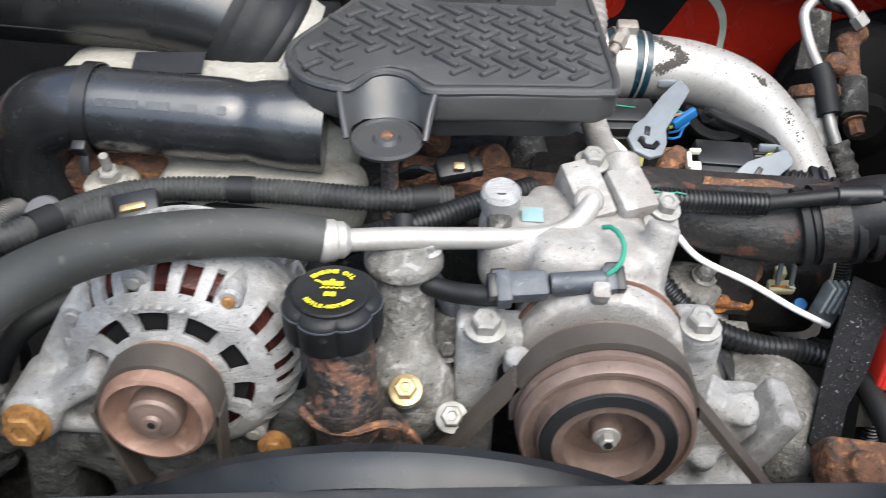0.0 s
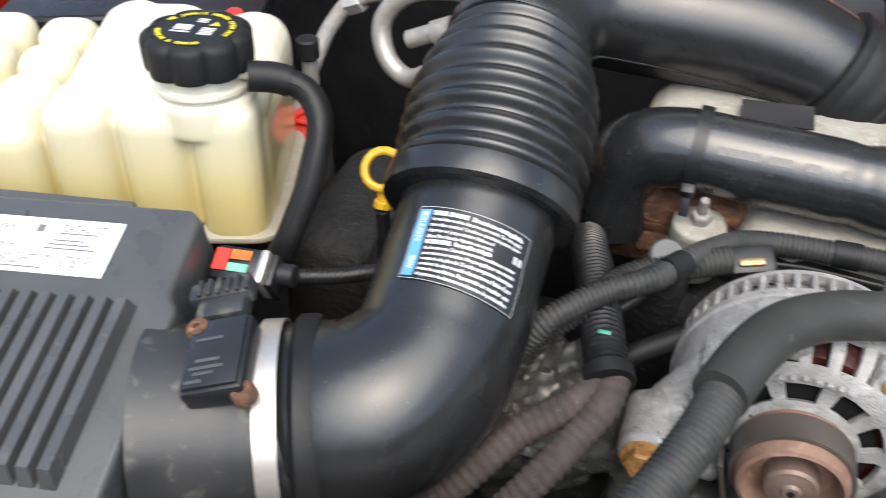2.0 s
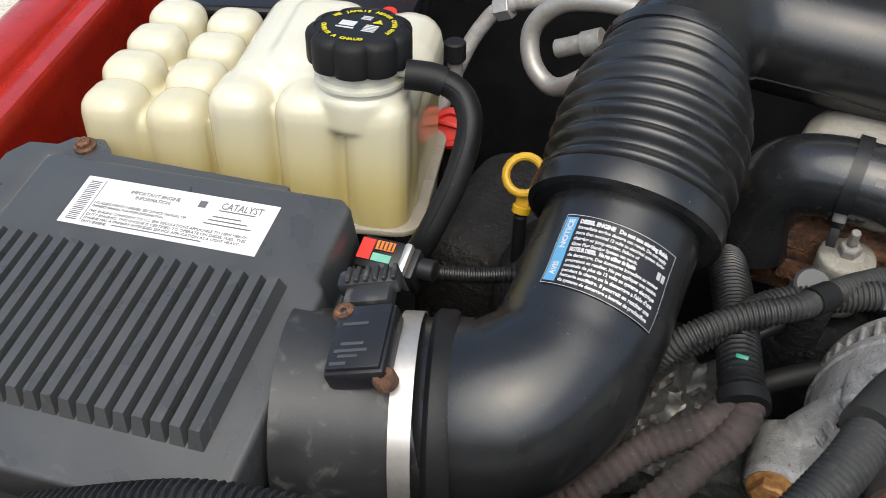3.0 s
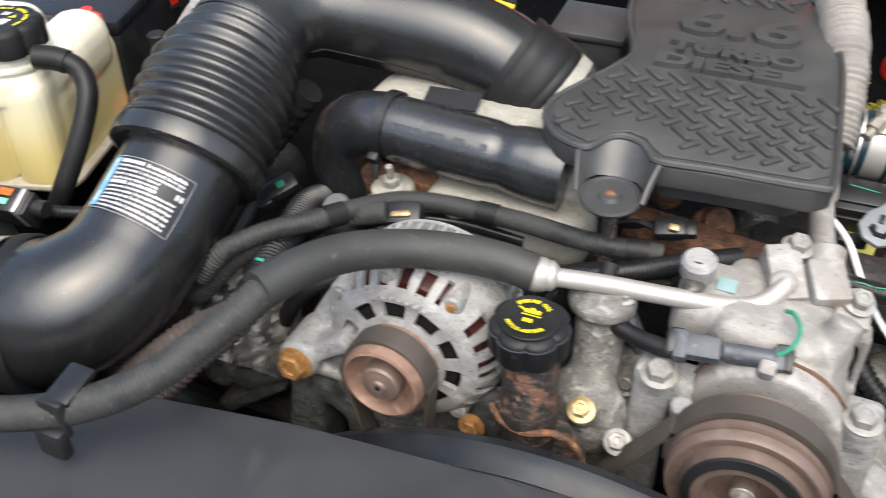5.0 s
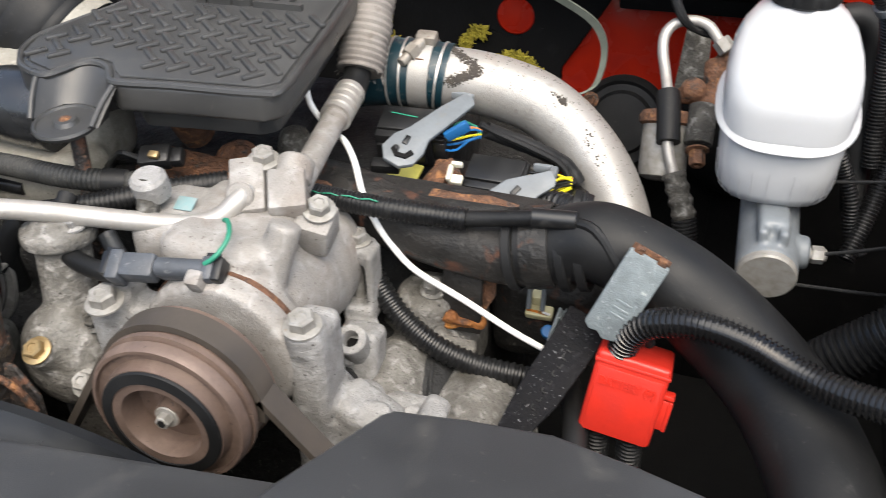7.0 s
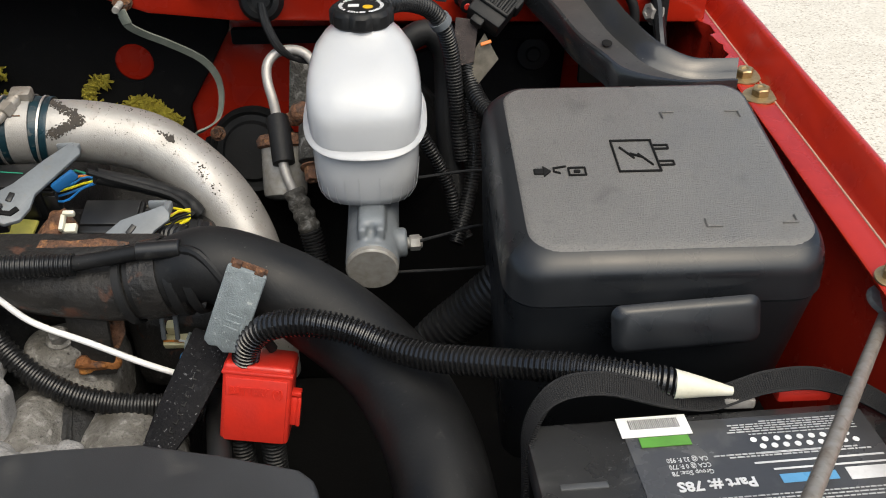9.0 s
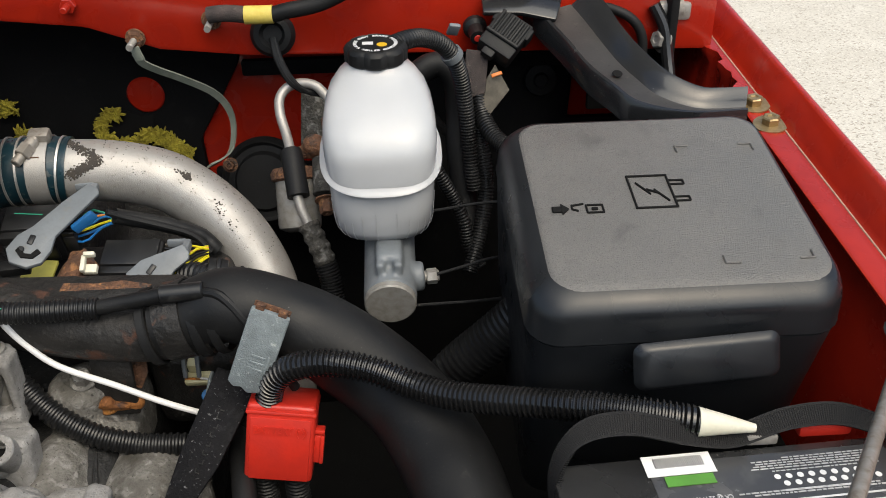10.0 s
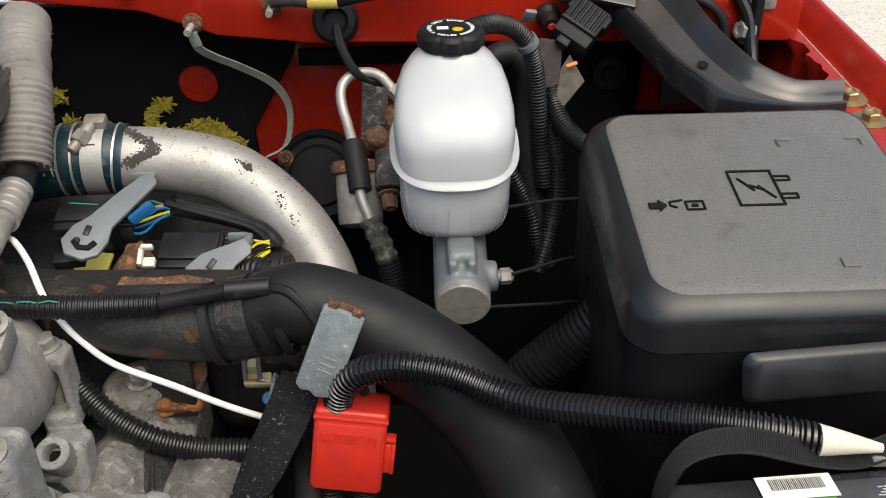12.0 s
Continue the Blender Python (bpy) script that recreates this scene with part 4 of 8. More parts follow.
OVER = Tube([(-0.5534, 0.485, 1.2774), (-0.5355, 0.493, 1.2755), (-0.5158, 0.497, 1.2682), (-0.5029, 0.490, 1.2562), (-0.498, 0.480, 1.2415), (-0.4987, 0.462, 1.2151), (-0.5042, 0.450, 1.1933), (-0.5110, 0.440, 1.1723), (-0.522, 0.435, 1.150)], 0.0098)
over = thing("overflow_hose", (-0.52, 0.48, 1.15), "black rubber overflow hose of the coolant tank", "hose")
part("hose", OVER.mesh(20), m_rubber, over)
part("hose_end", tube([OVER.c[0], OVER.c[3], OVER.c[5]], 0.0113, 20), m_rubber, over, "thickened hose end")
part("mould_mark", tube([OVER.point(OVER.length * k, 60, -0.0002) for k in (0.1, 0.25, 0.4, 0.55, 0.7, 0.85)], 0.0006, 6), m_rubber, over)

# odds and ends behind the tank
dark = thing("washer_bottle", (-0.50, 0.62, 0.8), "grey washer bottle with red cap beside the duct", "bottle")
washer_cap = dark
part("cap", lathe([(0.020, 0), (0.021, 0.006), (0.019, 0.010), (0.014, 0.010), (0.012, 0.007), (0.0, 0.007)], at((-0.597, 0.655, 1.136), (0.15, -0.75, 0.65)), 32), m_redplastic, washer_cap)
part("grip", box((0.024, 0.004, 0.006), at((-0.597, 0.650, 1.144), (0.15, -0.75, 0.65)), 0.001), m_redplastic, washer_cap)
part("neck", tube([(-0.597, 0.659, 1.134), (-0.597, 0.67, 1.10), (-0.60, 0.68, 0.98)], 0.014, 16), m_loomdirty, dark, "dull plastic filler neck")
plug = thing("red_terminal_cover", (-0.681, 0.677, 1.19), "red plastic battery terminal cover", "terminal cover")
part("cover", join(box((0.03, 0.03, 0.03), at((-0.685, 0.68, 1.212), (0.1, -0.2, 1)), 0.006), rod(0.008, 0.016, at((-0.675, 0.675, 1.222), (0.1, -0.3, 1)), 14)), m_redplastic, plug)
box_b = thing("rear_battery", (-0.82, 0.78, 0.95), "black battery case behind the coolant tank", "battery")
part("case", box((0.27, 0.18, 0.20), at((-0.84, 0.765, 1.085), (0, 0, 1), TX), 0.008), m_rubber, box_b)
part("lid", box((0.272, 0.182, 0.02), at((-0.84, 0.765, 1.192), (0, 0, 1), TX), 0.006), m_fuse, box_b)
part("handle", tube([(-0.93, 0.655, 1.195), (-0.88, 0.655, 1.203), (-0.80, 0.69, 1.203), (-0.75, 0.715, 1.195)], 0.006, 10), m_rubber, box_b)
dip = thing("dipstick", (-0.485, 0.53, 1.08), "yellow plastic dipstick handle", "dipstick")
part("ring", ring_tube((-0.472, 0.536, 1.186), (0.1, -0.75, 0.65), 0.0155, 0.0036, 0, 360, 32, 10), m_yellow, dip)
part("stem", join(box((0.012, 0.008, 0.022), at((-0.469, 0.530, 1.163), (0.05, 0.3, 1)), 0.002), rod(0.008, 0.007, at((-0.469, 0.526, 1.156), (0.05, 0.3, 1)), 16)), m_yellow, dip)
part("sheath", rod(0.0055, 0.16, at((-0.468, 0.523, 1.156), (0, 0, -1)), 12), m_rubber, dip)
ac = thing("ac_line", (-0.60, 0.75, 1.0), "aluminium air conditioning line with service port", "pipe")
part("line", tube([(-0.533, 0.798, 1.23), (-0.568, 0.793, 1.226), (-0.605, 0.788, 1.214), (-0.624, 0.778, 1.191), (-0.635, 0.763, 1.164), (-0.642, 0.728, 1.119), (-0.646, 0.708, 1.043), (-0.646, 0.698, 0.904)], 0.0085, 14), m_castpink, ac)
part("nut", rod(0.013, 0.018, at((-0.594, 0.789, 1.217), (-1, 0, -0.4)), 6), m_alu, ac)
part("port", rod(0.008, 0.05, at((-0.630, 0.732, 1.139), (0, -0.05, 1)), 14), m_alu, ac)
part("port_cap", rod(0.0115, 0.022, at((-0.630, 0.730, 1.172), (0, -0.05, 1)), 16, 0.002), m_rubber, ac, "black port cap")
loop = thing("ac_loop", (-0.53, 0.70, 1.1), "bent bare aluminium hose loop", "pipe")
part("bend", tube([(-0.427, 0.713, 1.268), (-0.477, 0.718, 1.268), (-0.52, 0.723, 1.256), (-0.545, 0.723, 1.227), (-0.538, 0.713, 1.196), (-0.512, 0.703, 1.182), (-0.479, 0.683, 1.206), (-0.447, 0.673, 1.241)], 0.0095, 16), m_alu, loop)
part("fitting", join(rod(0.012, 0.02, at((-0.487, 0.703, 1.231), (0.9, 0, 0.4)), 12), rod(0.009, 0.03, at((-0.512, 0.703, 1.221), (0.9, 0, 0.4)), 12)), m_steel, loop)
blend(part("bottle", join(box((0.16, 0.22, 0.30), at((-0.52, 0.66, 0.93)), 0.04), ball(0.07, at((-0.44, 0.55, 1.06)), (0.8, 0.8, 1.2))), m_grime, dark), 0.008, 6)


# ---- the engine ----
block = thing("engine_block", (0.03, 0.8, 0.64), "grimy engine block under the hoses", "engine block")
blend(part("block", join(box((0.50, 0.55, 0.36), at((0.03, 0.80, 0.86)), 0.03), box((0.22, 0.5, 0.18), at((-0.16, 0.78, 1.03)), 0.03), box((0.16, 0.33, 0.14), at((0.12, 0.80, 1.05)), 0.03), box((0.42, 0.10, 0.40), at((0.0, 0.54, 0.86)), 0.02)), m_grime, block), 0.008, 5)
part("valley", box((0.20, 0.30, 0.10), at((-0.02, 0.72, 1.10)), 0.02), m_grime, block)
# rusty fuel rail block and bracket behind the hoses
part("rust_plate", prism([(-0.27, -0.02), (-0.16, -0.03), (-0.15, 0.02), (-0.20, 0.035), (-0.26, 0.03)], 0.02, at((0, 0.60, 1.125)), 0.004), m_rust, block)
part("rust_wall", box((0.105, 0.03, 0.075), at((-0.242, 0.598, 1.145), (0, -0.2, 1)), 0.008), m_rust, block, "rusty flange under the charge pipe")
part("rust_bridge", join(box((0.17, 0.035, 0.03), at((0.07, 0.61, 1.155), (0.1, -0.1, 1)), 0.008), rod(0.020, 0.012, at((0.090, 0.690, 1.130), (0, -0.2, 1)), 18), rod(0.016, 0.05, at((0.01, 0.66, 1.17), (0, -0.6, 1)), 18)), m_rust, block, "rusty rail under the cover")

# cream intake bridge
bridge = thing("intake_bridge", (-0.18, 0.63, 1.12), "dirty cream cast intake bridge with a black sticker", "intake manifold")
blend(part("casting", join(box((0.20, 0.085, 0.085), at((-0.182, 0.634, 1.205)), 0.028, 3), box((0.07, 0.08, 0.08), at((-0.082, 0.632, 1.178)), 0.028, 3), ball(0.045, at((-0.100, 0.627, 1.202))), box((0.16, 0.06, 0.05), at((-0.115, 0.578, 1.160)), 0.018, 3), rod(0.021, 0.05, at((-0.224, 0.566, 1.130), (0, -0.15, 1)), 20), rod(0.014, 0.04, at((-0.158, 0.562, 1.143), (0, -0.2, 1)), 18)), m_cream, bridge), 0.003, 4)
part("sticker", box((0.052, 0.024, 0.0012), at((-0.186, 0.610, 1.2515), (0, -0.28, 0.95), (1, 0.1, -0.09)), 0), m_blacklabel, bridge, "black sticker")
hex_bolt(bridge, (-0.224, 0.559, 1.180), (0, -0.35, 1), 0.008, 0.010, m_steel)
part("stud", rod(0.0035, 0.014, at((-0.224, 0.557, 1.190), (0, -0.35, 1)), 10), m_steel, bridge)
part("green_cap", lathe([(0.0115, 0), (0.0115, 0.012), (0.009, 0.013), (0.0085, 0.011), (0.0, 0.011)], at((-0.200, 0.596, 1.154), (0, -0.5, 0.85)), 24), m_offwhite, bridge, "pale port with green cap")
part("green_disc", rod(0.0078, 0.003, at((-0.200, 0.5905, 1.1635), (0, -0.5, 0.85)), 20), m_mint, bridge)
part("bolt_cap", rod(0.0125, 0.012, at((-0.243, 0.4925, 1.186), (0.05, -0.5, 0.85)), 24, 0.002), m_airbox, bridge, "grey plastic cap")
part("bolt_cap_seat", rod(0.017, 0.05, at((-0.243, 0.502, 1.140), (0.05, -0.3, 0.95)), 16), m_grime, bridge)

# black coated pipe with cable tie
pipe = thing("charge_pipe", (-0.18, 0.57, 1.15), "scuffed blue-black coated charge pipe", "pipe")
part("tube", Tube([(-0.292, 0.594, 1.140), (-0.294, 0.592, 1.180), (-0.281, 0.587, 1.212), (-0.248, 0.584, 1.2245), (-0.190, 0.583, 1.223), (-0.125, 0.583, 1.220), (-0.066, 0.585, 1.216)], 0.0315, 0.004, lambda s, l: 0.0308 + 0.0026 * min(1, max(0, (s - l + 0.055) / 0.03)) - 0.0016 * math.exp(-((s - l + 0.058) / 0.008) ** 2)).mesh(36), m_bluetube, pipe)
part("tie", lathe([(0.0330, -0.005), (0.0342, -0.005), (0.0342, 0.005), (0.0330, 0.005), (0.0330, -0.005)], at((-0.237, 0.5843, 1.2243), (1, -0.02, -0.05)), 40), m_loom, pipe, "black cable tie")
part("tie_lock", join(box((0.010, 0.008, 0.012), at((-0.238, 0.551, 1.209), (0, -0.6, 0.8)), 0.0015), box((0.007, 0.004, 0.016), at((-0.238, 0.552, 1.195), (0, 0.3, 0.9)), 0.001)), m_loom, pipe)
for x, w in ((-0.220, 0.006), (-0.205, 0.022), (-0.180, 0.016), (-0.158, 0.010), (-0.135, 0.006)):
    part("moulded_mark", box((w, 0.006, 0.0008), at((x, 0.5580, 1.2422 - 0.024 * (x + 0.22)), (0, -0.8, 0.6), (1, 0, -0.024)), 0), m_bluetube, pipe)

# engine cover with tread plate pattern
def loft_open(top, low, thick):
    """A thin wall between two edge lines."""
    bm = bmesh.new()
    a, b = [bm.verts.new(p) for p in top], [bm.verts.new(p) for p in low]
    for i in range(len(top) - 1):
        bm.faces.new((a[i], a[i + 1], b[i + 1], b[i]))
    bmesh.ops.recalc_face_normals(bm, faces=bm.faces)
    bmesh.ops.solidify(bm, geom=bm.faces[:], thickness=thick)
    return bm


ZC = 1.262
cover = thing("engine_cover", (0.03, 0.72, 1.20), "black plastic engine cover with raised tread pattern and lettering", "engine cover")
OUT = [(-0.092, 0.586), (-0.076, 0.566), (-0.050, 0.556), (-0.041, 0.564), (-0.033, 0.577), (-0.021, 0.583), (-0.006, 0.578), (0.004, 0.566), (0.014, 0.558), (0.060, 0.562), (0.130, 0.566), (0.144, 0.577), (0.140, 0.65), (0.132, 0.755), (0.114, 0.830), (0.086, 0.885), (-0.02, 0.90), (-0.078, 0.885), (-0.076, 0.80), (-0.052, 0.725), (-0.060, 0.690), (-0.092, 0.625), (-0.096, 0.604)]
part("shell", prism(OUT, 0.024, at((0, 0, ZC - 0.024)), 0.005, 3), m_cover, cover)
inset = [(0.02 + (x - 0.02) * 0.95, 0.73 + (y - 0.73) * 0.95) for x, y in OUT]
part("step", prism(inset, 0.0025, at((0, 0, ZC - 0.0005)), 0.0012, 2), m_cover, cover)
part("underside", prism([(0.02 + (x - 0.02) * 0.84, 0.76 + (y - 0.76) * 0.86) for x, y in OUT], 0.03, at((0, 0, ZC - 0.052)), 0.004, 2), m_cover, cover)
edge = [(0.02 + (x - 0.02) * 0.985, 0.73 + (y - 0.73) * 0.985, ZC - 0.0006) for x, y in OUT]
part("rim", tube(edge + [edge[0]], 0.0030, 8, 0.004), m_cover, cover, "smooth raised rim")
tread = bmesh.new()


def tread_bar(x, y, turn):
    w = 0.0180 if turn > 0 else 0.0240
    add(tread, box((w, 0.0056, 0.0042), at((x, y, ZC + 0.0030)) @ pose(0, 0, 0, 0, 0, turn), 0.0017, 2))


for i in range(21):
    for j in range(5):
        x, y = -0.084 + i * 0.0105, 0.572 + j * 0.0275 + (i % 2) * 0.01375
        lo = -0.078 + max(0, (y - 0.62)) * 0.40
        if lo < x < 0.132 and 0.578 < y < 0.688 and not (-0.050 < x < 0.020 and y < 0.600):
            tread_bar(x, y, 44 if i % 2 else -43)
for i in range(15):
    x, y = -0.058 + i * 0.0105, 0.848 + (i % 2) * 0.013
    if x < 0.085:
        tread_bar(x, y, 44 if i % 2 else -43)
tagged(part("tread_pattern", tread, m_cover, cover, "raised tread bars"), kind="stuff")
for words, size, x, y, w in (("6.6", 0.066, -0.024, 0.766, 0.115), ("TURBO", 0.026, -0.020, 0.727, 0.118), ("DIESEL", 0.026, -0.027, 0.699, 0.132)):
    part("lettering", written(words, size, at((x, y, ZC + 0.0025)), w, 0.0013, 0.0046), m_cover, cover, "raised lettering")
# the cover rises towards the rear
for ob in cover.children:
    for v in ob.data.vertices:
        v.co.z += 0.10 * (v.co.y + ORIGIN[cover.name].y - 0.57)
# front mounting tab
tab = part("mounting_tab", join(lathe([(0.0, -0.003), (0.0235, -0.003), (0.0250, 0.0), (0.0238, 0.0022), (0.0222, 0.0022), (0.0212, 0.0005), (0.0, 0.0)], at((-0.016, 0.533, 1.2365), (0, -0.12, 1)), 40),
                                 loft_open([(-0.050, 0.553, ZC - 0.003), (-0.041, 0.566, ZC - 0.002), (-0.033, 0.577, ZC - 0.001), (-0.021, 0.583, ZC - 0.001), (-0.006, 0.578, ZC - 0.001), (0.004, 0.567, ZC - 0.002), (0.014, 0.555, ZC - 0.003)], [(-0.0425, 0.531, 1.237), (-0.041, 0.548, 1.238), (-0.034, 0.557, 1.239), (-0.018, 0.5605, 1.239), (-0.001, 0.557, 1.239), (0.0075, 0.548, 1.238), (0.0095, 0.531, 1.237)], 0.003)), m_cover, cover, "bolted mounting tab")
for run in (((-0.0505, 0.553, ZC - 0.002), (-0.047, 0.540, 1.251), (-0.0430, 0.528, 1.2385)), ((0.0150, 0.555, ZC - 0.002), (0.012, 0.542, 1.251), (0.0100, 0.528, 1.2385))):
    part("pocket_lip", tube(run, 0.0021, 10), m_cover, cover)
part("tab_washer", lathe([(0.0045, 0.0025), (0.008, 0.0022), (0.0095, 0), (0.012, -0.004)], at((-0.016, 0.533, 1.2375), (0, -0.12, 1)), 24), m_cover, tab)
part("tab_bolt", rod(0.0044, 0.002, at((-0.016, 0.533, 1.2385), (0, -0.12, 1)), 16), m_rust, tab, "rusty bolt head")
part("tab_post", rod(0.006, 0.16, at((-0.015, 0.540, 1.228), (0.02, -0.1, -1)), 12), m_rusttube, cover, "rusty support post")

# alternator
alt = thing("alternator", (-0.142, 0.46, 1.03), "weathered aluminium alternator with rusty pulley", "alternator")
AC = Vector((-0.142, 0.402, 1.126))
prof = [(0.026, 0.004), (0.031, 0.0), (0.034, 0.0), (0.040, 0.003), (0.050, 0.005), (0.0535, 0.004), (0.062, 0.006), (0.066, 0.009), (0.073, 0.017), (0.078, 0.028), (0.080, 0.044), (0.081, 0.050), (0.081, 0.060)]
seg = 180
bm = bmesh.new()
AMx = at(AC, (0, 1, 0), (1, 0, 0))
rings = [[bm.verts.new(AMx @ Vector((r * (1.03 if 60 < (360 - i * 360 / seg) % 360 < 120 else 1.0) * math.cos(2 * math.pi * i / seg), r * math.sin(2 * math.pi * i / seg), d))) for i in range(seg)] for r, d in prof]
for k, (a, b) in enumerate(zip(rings, rings[1:])):
    for i in range(seg):
        deg = (i + 0.5) * 360 / seg
        vent = k in (3, 4) and i % 18 < 12
        slot = k in (7, 8) and i % 7 in (0, 1, 2, 3) and not (298 < deg < 320 or 214 < deg < 226 or 40 < deg < 60)
        if vent or slot:
            continue
        j = (i + 1) % seg
        bm.faces.new((a[i], a[j], b[j], b[i]))
bmesh.ops.recalc_face_normals(bm, faces=bm.faces)
bmesh.ops.solidify(bm, geom=bm.faces[:], thickness=0.0045)
part("front_housing", bm, m_cast, alt, "slotted aluminium front housing", 40)
part("stator", lathe([(0.0, 0.012), (0.066, 0.016), (0.071, 0.026), (0.073, 0.055), (0.073, 0.075)], AMx, 48), m_copper, alt, "dark copper winding")
part("core", lathe([(0.0, 0.010), (0.048, 0.010), (0.05, 0.016)], AMx, 40), m_void, alt)
part("rear_housing", lathe([(0.081, 0.054), (0.0825, 0.056), (0.0825, 0.062), (0.0810, 0.064), (0.0700, 0.066), (0.0690, 0.084), (0.05, 0.090), (0, 0.090)], AMx, 96), m_cast, alt, "smooth aluminium rear housing")
for i in range(22):
    a = radians(185 + i * 8.1)
    part("fin", box((0.012, 0.0042, 0.020), AMx @ pose(0.0735 * math.cos(a), 0.0735 * math.sin(a), 0.074, 0, 0, math.degrees(a)), 0.0012, 1), m_cast, alt)
part("fin_rim", lathe([(0.072, 0.082), (0.0790, 0.082), (0.0790, 0.086), (0.072, 0.088)], AMx, 72), m_cast, alt)
for deg in (215, 305, 50, 130, 258):
    a = radians(deg)
    p = AMx @ Vector((0.071 * math.cos(a), 0.071 * math.sin(a), 0.012))
    part("screw_boss", rod(0.0085, 0.03, at(p, (0, 1, 0)), 16, 0.002), m_cast, alt)
    part("screw", rod(0.0042, 0.003, at(p - Vector((0, 0.0025, 0)), (0, 1, 0)), 12), m_rustbolt if deg == 305 else m_steel, alt)
for i in range(7):
    a = radians(250 + i * 7)
    part("cast_mark", box((0.004, 0.002, 0.006), AMx @ pose(0.058 * math.cos(a), 0.058 * math.sin(a), 0.0045), 0.0005, 1), m_cast, alt)
pm = at((-0.142, 0.368, 1.126), (0, 1, 0), (1, 0, 0))
pul = part("pulley", lathe([(0.0, 0.014), (0.0235, 0.014), (0.0262, 0.011), (0.0282, 0.004), (0.0300, 0.0), (0.0325, 0.001), (0.0330, 0.005), (0.0340, 0.007), (0.0340, 0.030), (0.0350, 0.032), (0.0350, 0.034), (0.0, 0.034)], pm, 64), m_tan, alt, "tan rusted pulley with a deep dish")
part("pulley_hub", lathe([(0.0, -0.003), (0.005, -0.003), (0.0065, -0.001), (0.010, -0.001), (0.0120, 0.000), (0.0148, 0.000), (0.0165, 0.002), (0.0170, 0.020)], pm, 40), m_pulley, pul)
part("hub_bore", rod(0.0026, 0.001, at((-0.142, 0.3655, 1.126), (0, -1, 0)), 12), m_void, pul)
part("belt_band", lathe([(0.0345, 0.009), (0.0372, 0.009), (0.0372, 0.029), (0.0345, 0.029)], pm, 48), m_belt, alt, "dark ribbed belt round the pulley")
for i, dx in enumerate((-0.034, 0.034)):
    part("belt_run", box((0.0035, 0.020, 0.16), at((-0.142 + dx * 1.02 + (0.012 if i == 0 else -0.004), 0.387, 1.045)) @ pose(0, 0, 0, 0, -14 if i == 0 else 4, 0), 0.001, 1), m_belt, alt, "belt run")
# mounting ear with rusty bolt
blend(part("mounting_ear", join(rod(0.019, 0.05, at((-0.230, 0.384, 1.103), (0, 1, 0)), 24, 0.003), box((0.055, 0.03, 0.018), at((-0.205, 0.405, 1.118)) @ pose(0, 0, 0, 0, -35, 0), 0.005), box((0.05, 0.03, 0.014), at((-0.205, 0.41, 1.088)), 0.004), prism([(-0.246, 1.098), (-0.232, 1.130), (-0.212, 1.164), (-0.188, 1.178), (-0.180, 1.12), (-0.195, 1.07)], 0.014, at((0, 0.432, 0), (0, -1, 0), (1, 0, 0)), 0.004)), m_cast, alt), 0.003, 3)
hex_bolt(alt, (-0.230, 0.383, 1.103), (0, -1, 0.1), 0.0125, 0.010, m_rustbolt, 1.25, label="rusty orange bolt head")
bracket = thing("alternator_bracket", (-0.17, 0.45, 0.9), "dirty cast bracket under the alternator", "bracket")
blend(part("casting", join(box((0.17, 0.06, 0.03), at((-0.17, 0.43, 1.035)) @ pose(0, 0, 0, 0, 25, 0), 0.008), box((0.03, 0.05, 0.22), at((-0.235, 0.42, 1.0)), 0.008), box((0.10, 0.05, 0.18), at((-0.12, 0.45, 0.97)), 0.01), box((0.03, 0.05, 0.16), at((-0.075, 0.45, 1.01)), 0.008), box((0.012, 0.04, 0.16), at((-0.185, 0.42, 1.0)) @ pose(0, 0, 0, 0, -12, 0), 0.003)), m_oily, bracket), 0.004, 3)
hex_bolt(bracket, (-0.083, 0.415, 1.060), (0, -1, 0.2), 0.008, 0.008, m_rustbolt)
# banded hose and tagged plug behind the harness
solo("banded_hose", loom([(-0.372, 0.66, 1.20), (-0.398, 0.66, 1.1676), (-0.434, 0.66, 1.1213), (-0.483, 0.66, 1.0653), (-0.52, 0.66, 1.0)], 0.0165, 0.016, 0.10, 20), m_loomdirty, "dusty banded hose behind the charge pipe", "hose")
gplug = thing("tagged_plug", (-0.35, 0.55, 1.10), "dark wiring plug with a green tag", "connector")
GP = at((-0.347, 0.548, 1.146), (0.1, -0.5, 0.85), (0.6, 0.7, 0.3))
part("shell", join(box((0.044, 0.020, 0.020), GP, 0.004), box((0.016, 0.024, 0.016), GP @ pose(-0.016, 0, 0), 0.003)), m_loom, gplug)
part("tag", box((0.008, 0.007, 0.001), GP @ pose(0.006, 0, 0.0102), 0.0003), m_greenw, gplug, "green tag")
part("lead", tube([GP @ Vector((-0.022, 0, 0)), (-0.366, 0.525, 1.13), (-0.375, 0.50, 1.10), (-0.378, 0.48, 1.05)], 0.0065, 10), m_loom, gplug)
# gray sleeve and foil at the starter cable
foil = thing("heat_shield", (-0.31, 0.42, 1.04), "crumpled aluminium heat shield behind the harness", "heat shield")
rf = random.Random(5)
FO = at((-0.318, 0.425, 1.105), (0.15, -0.55, 0.8), (1, 0.1, 0))
foil_bm = bmesh.new()
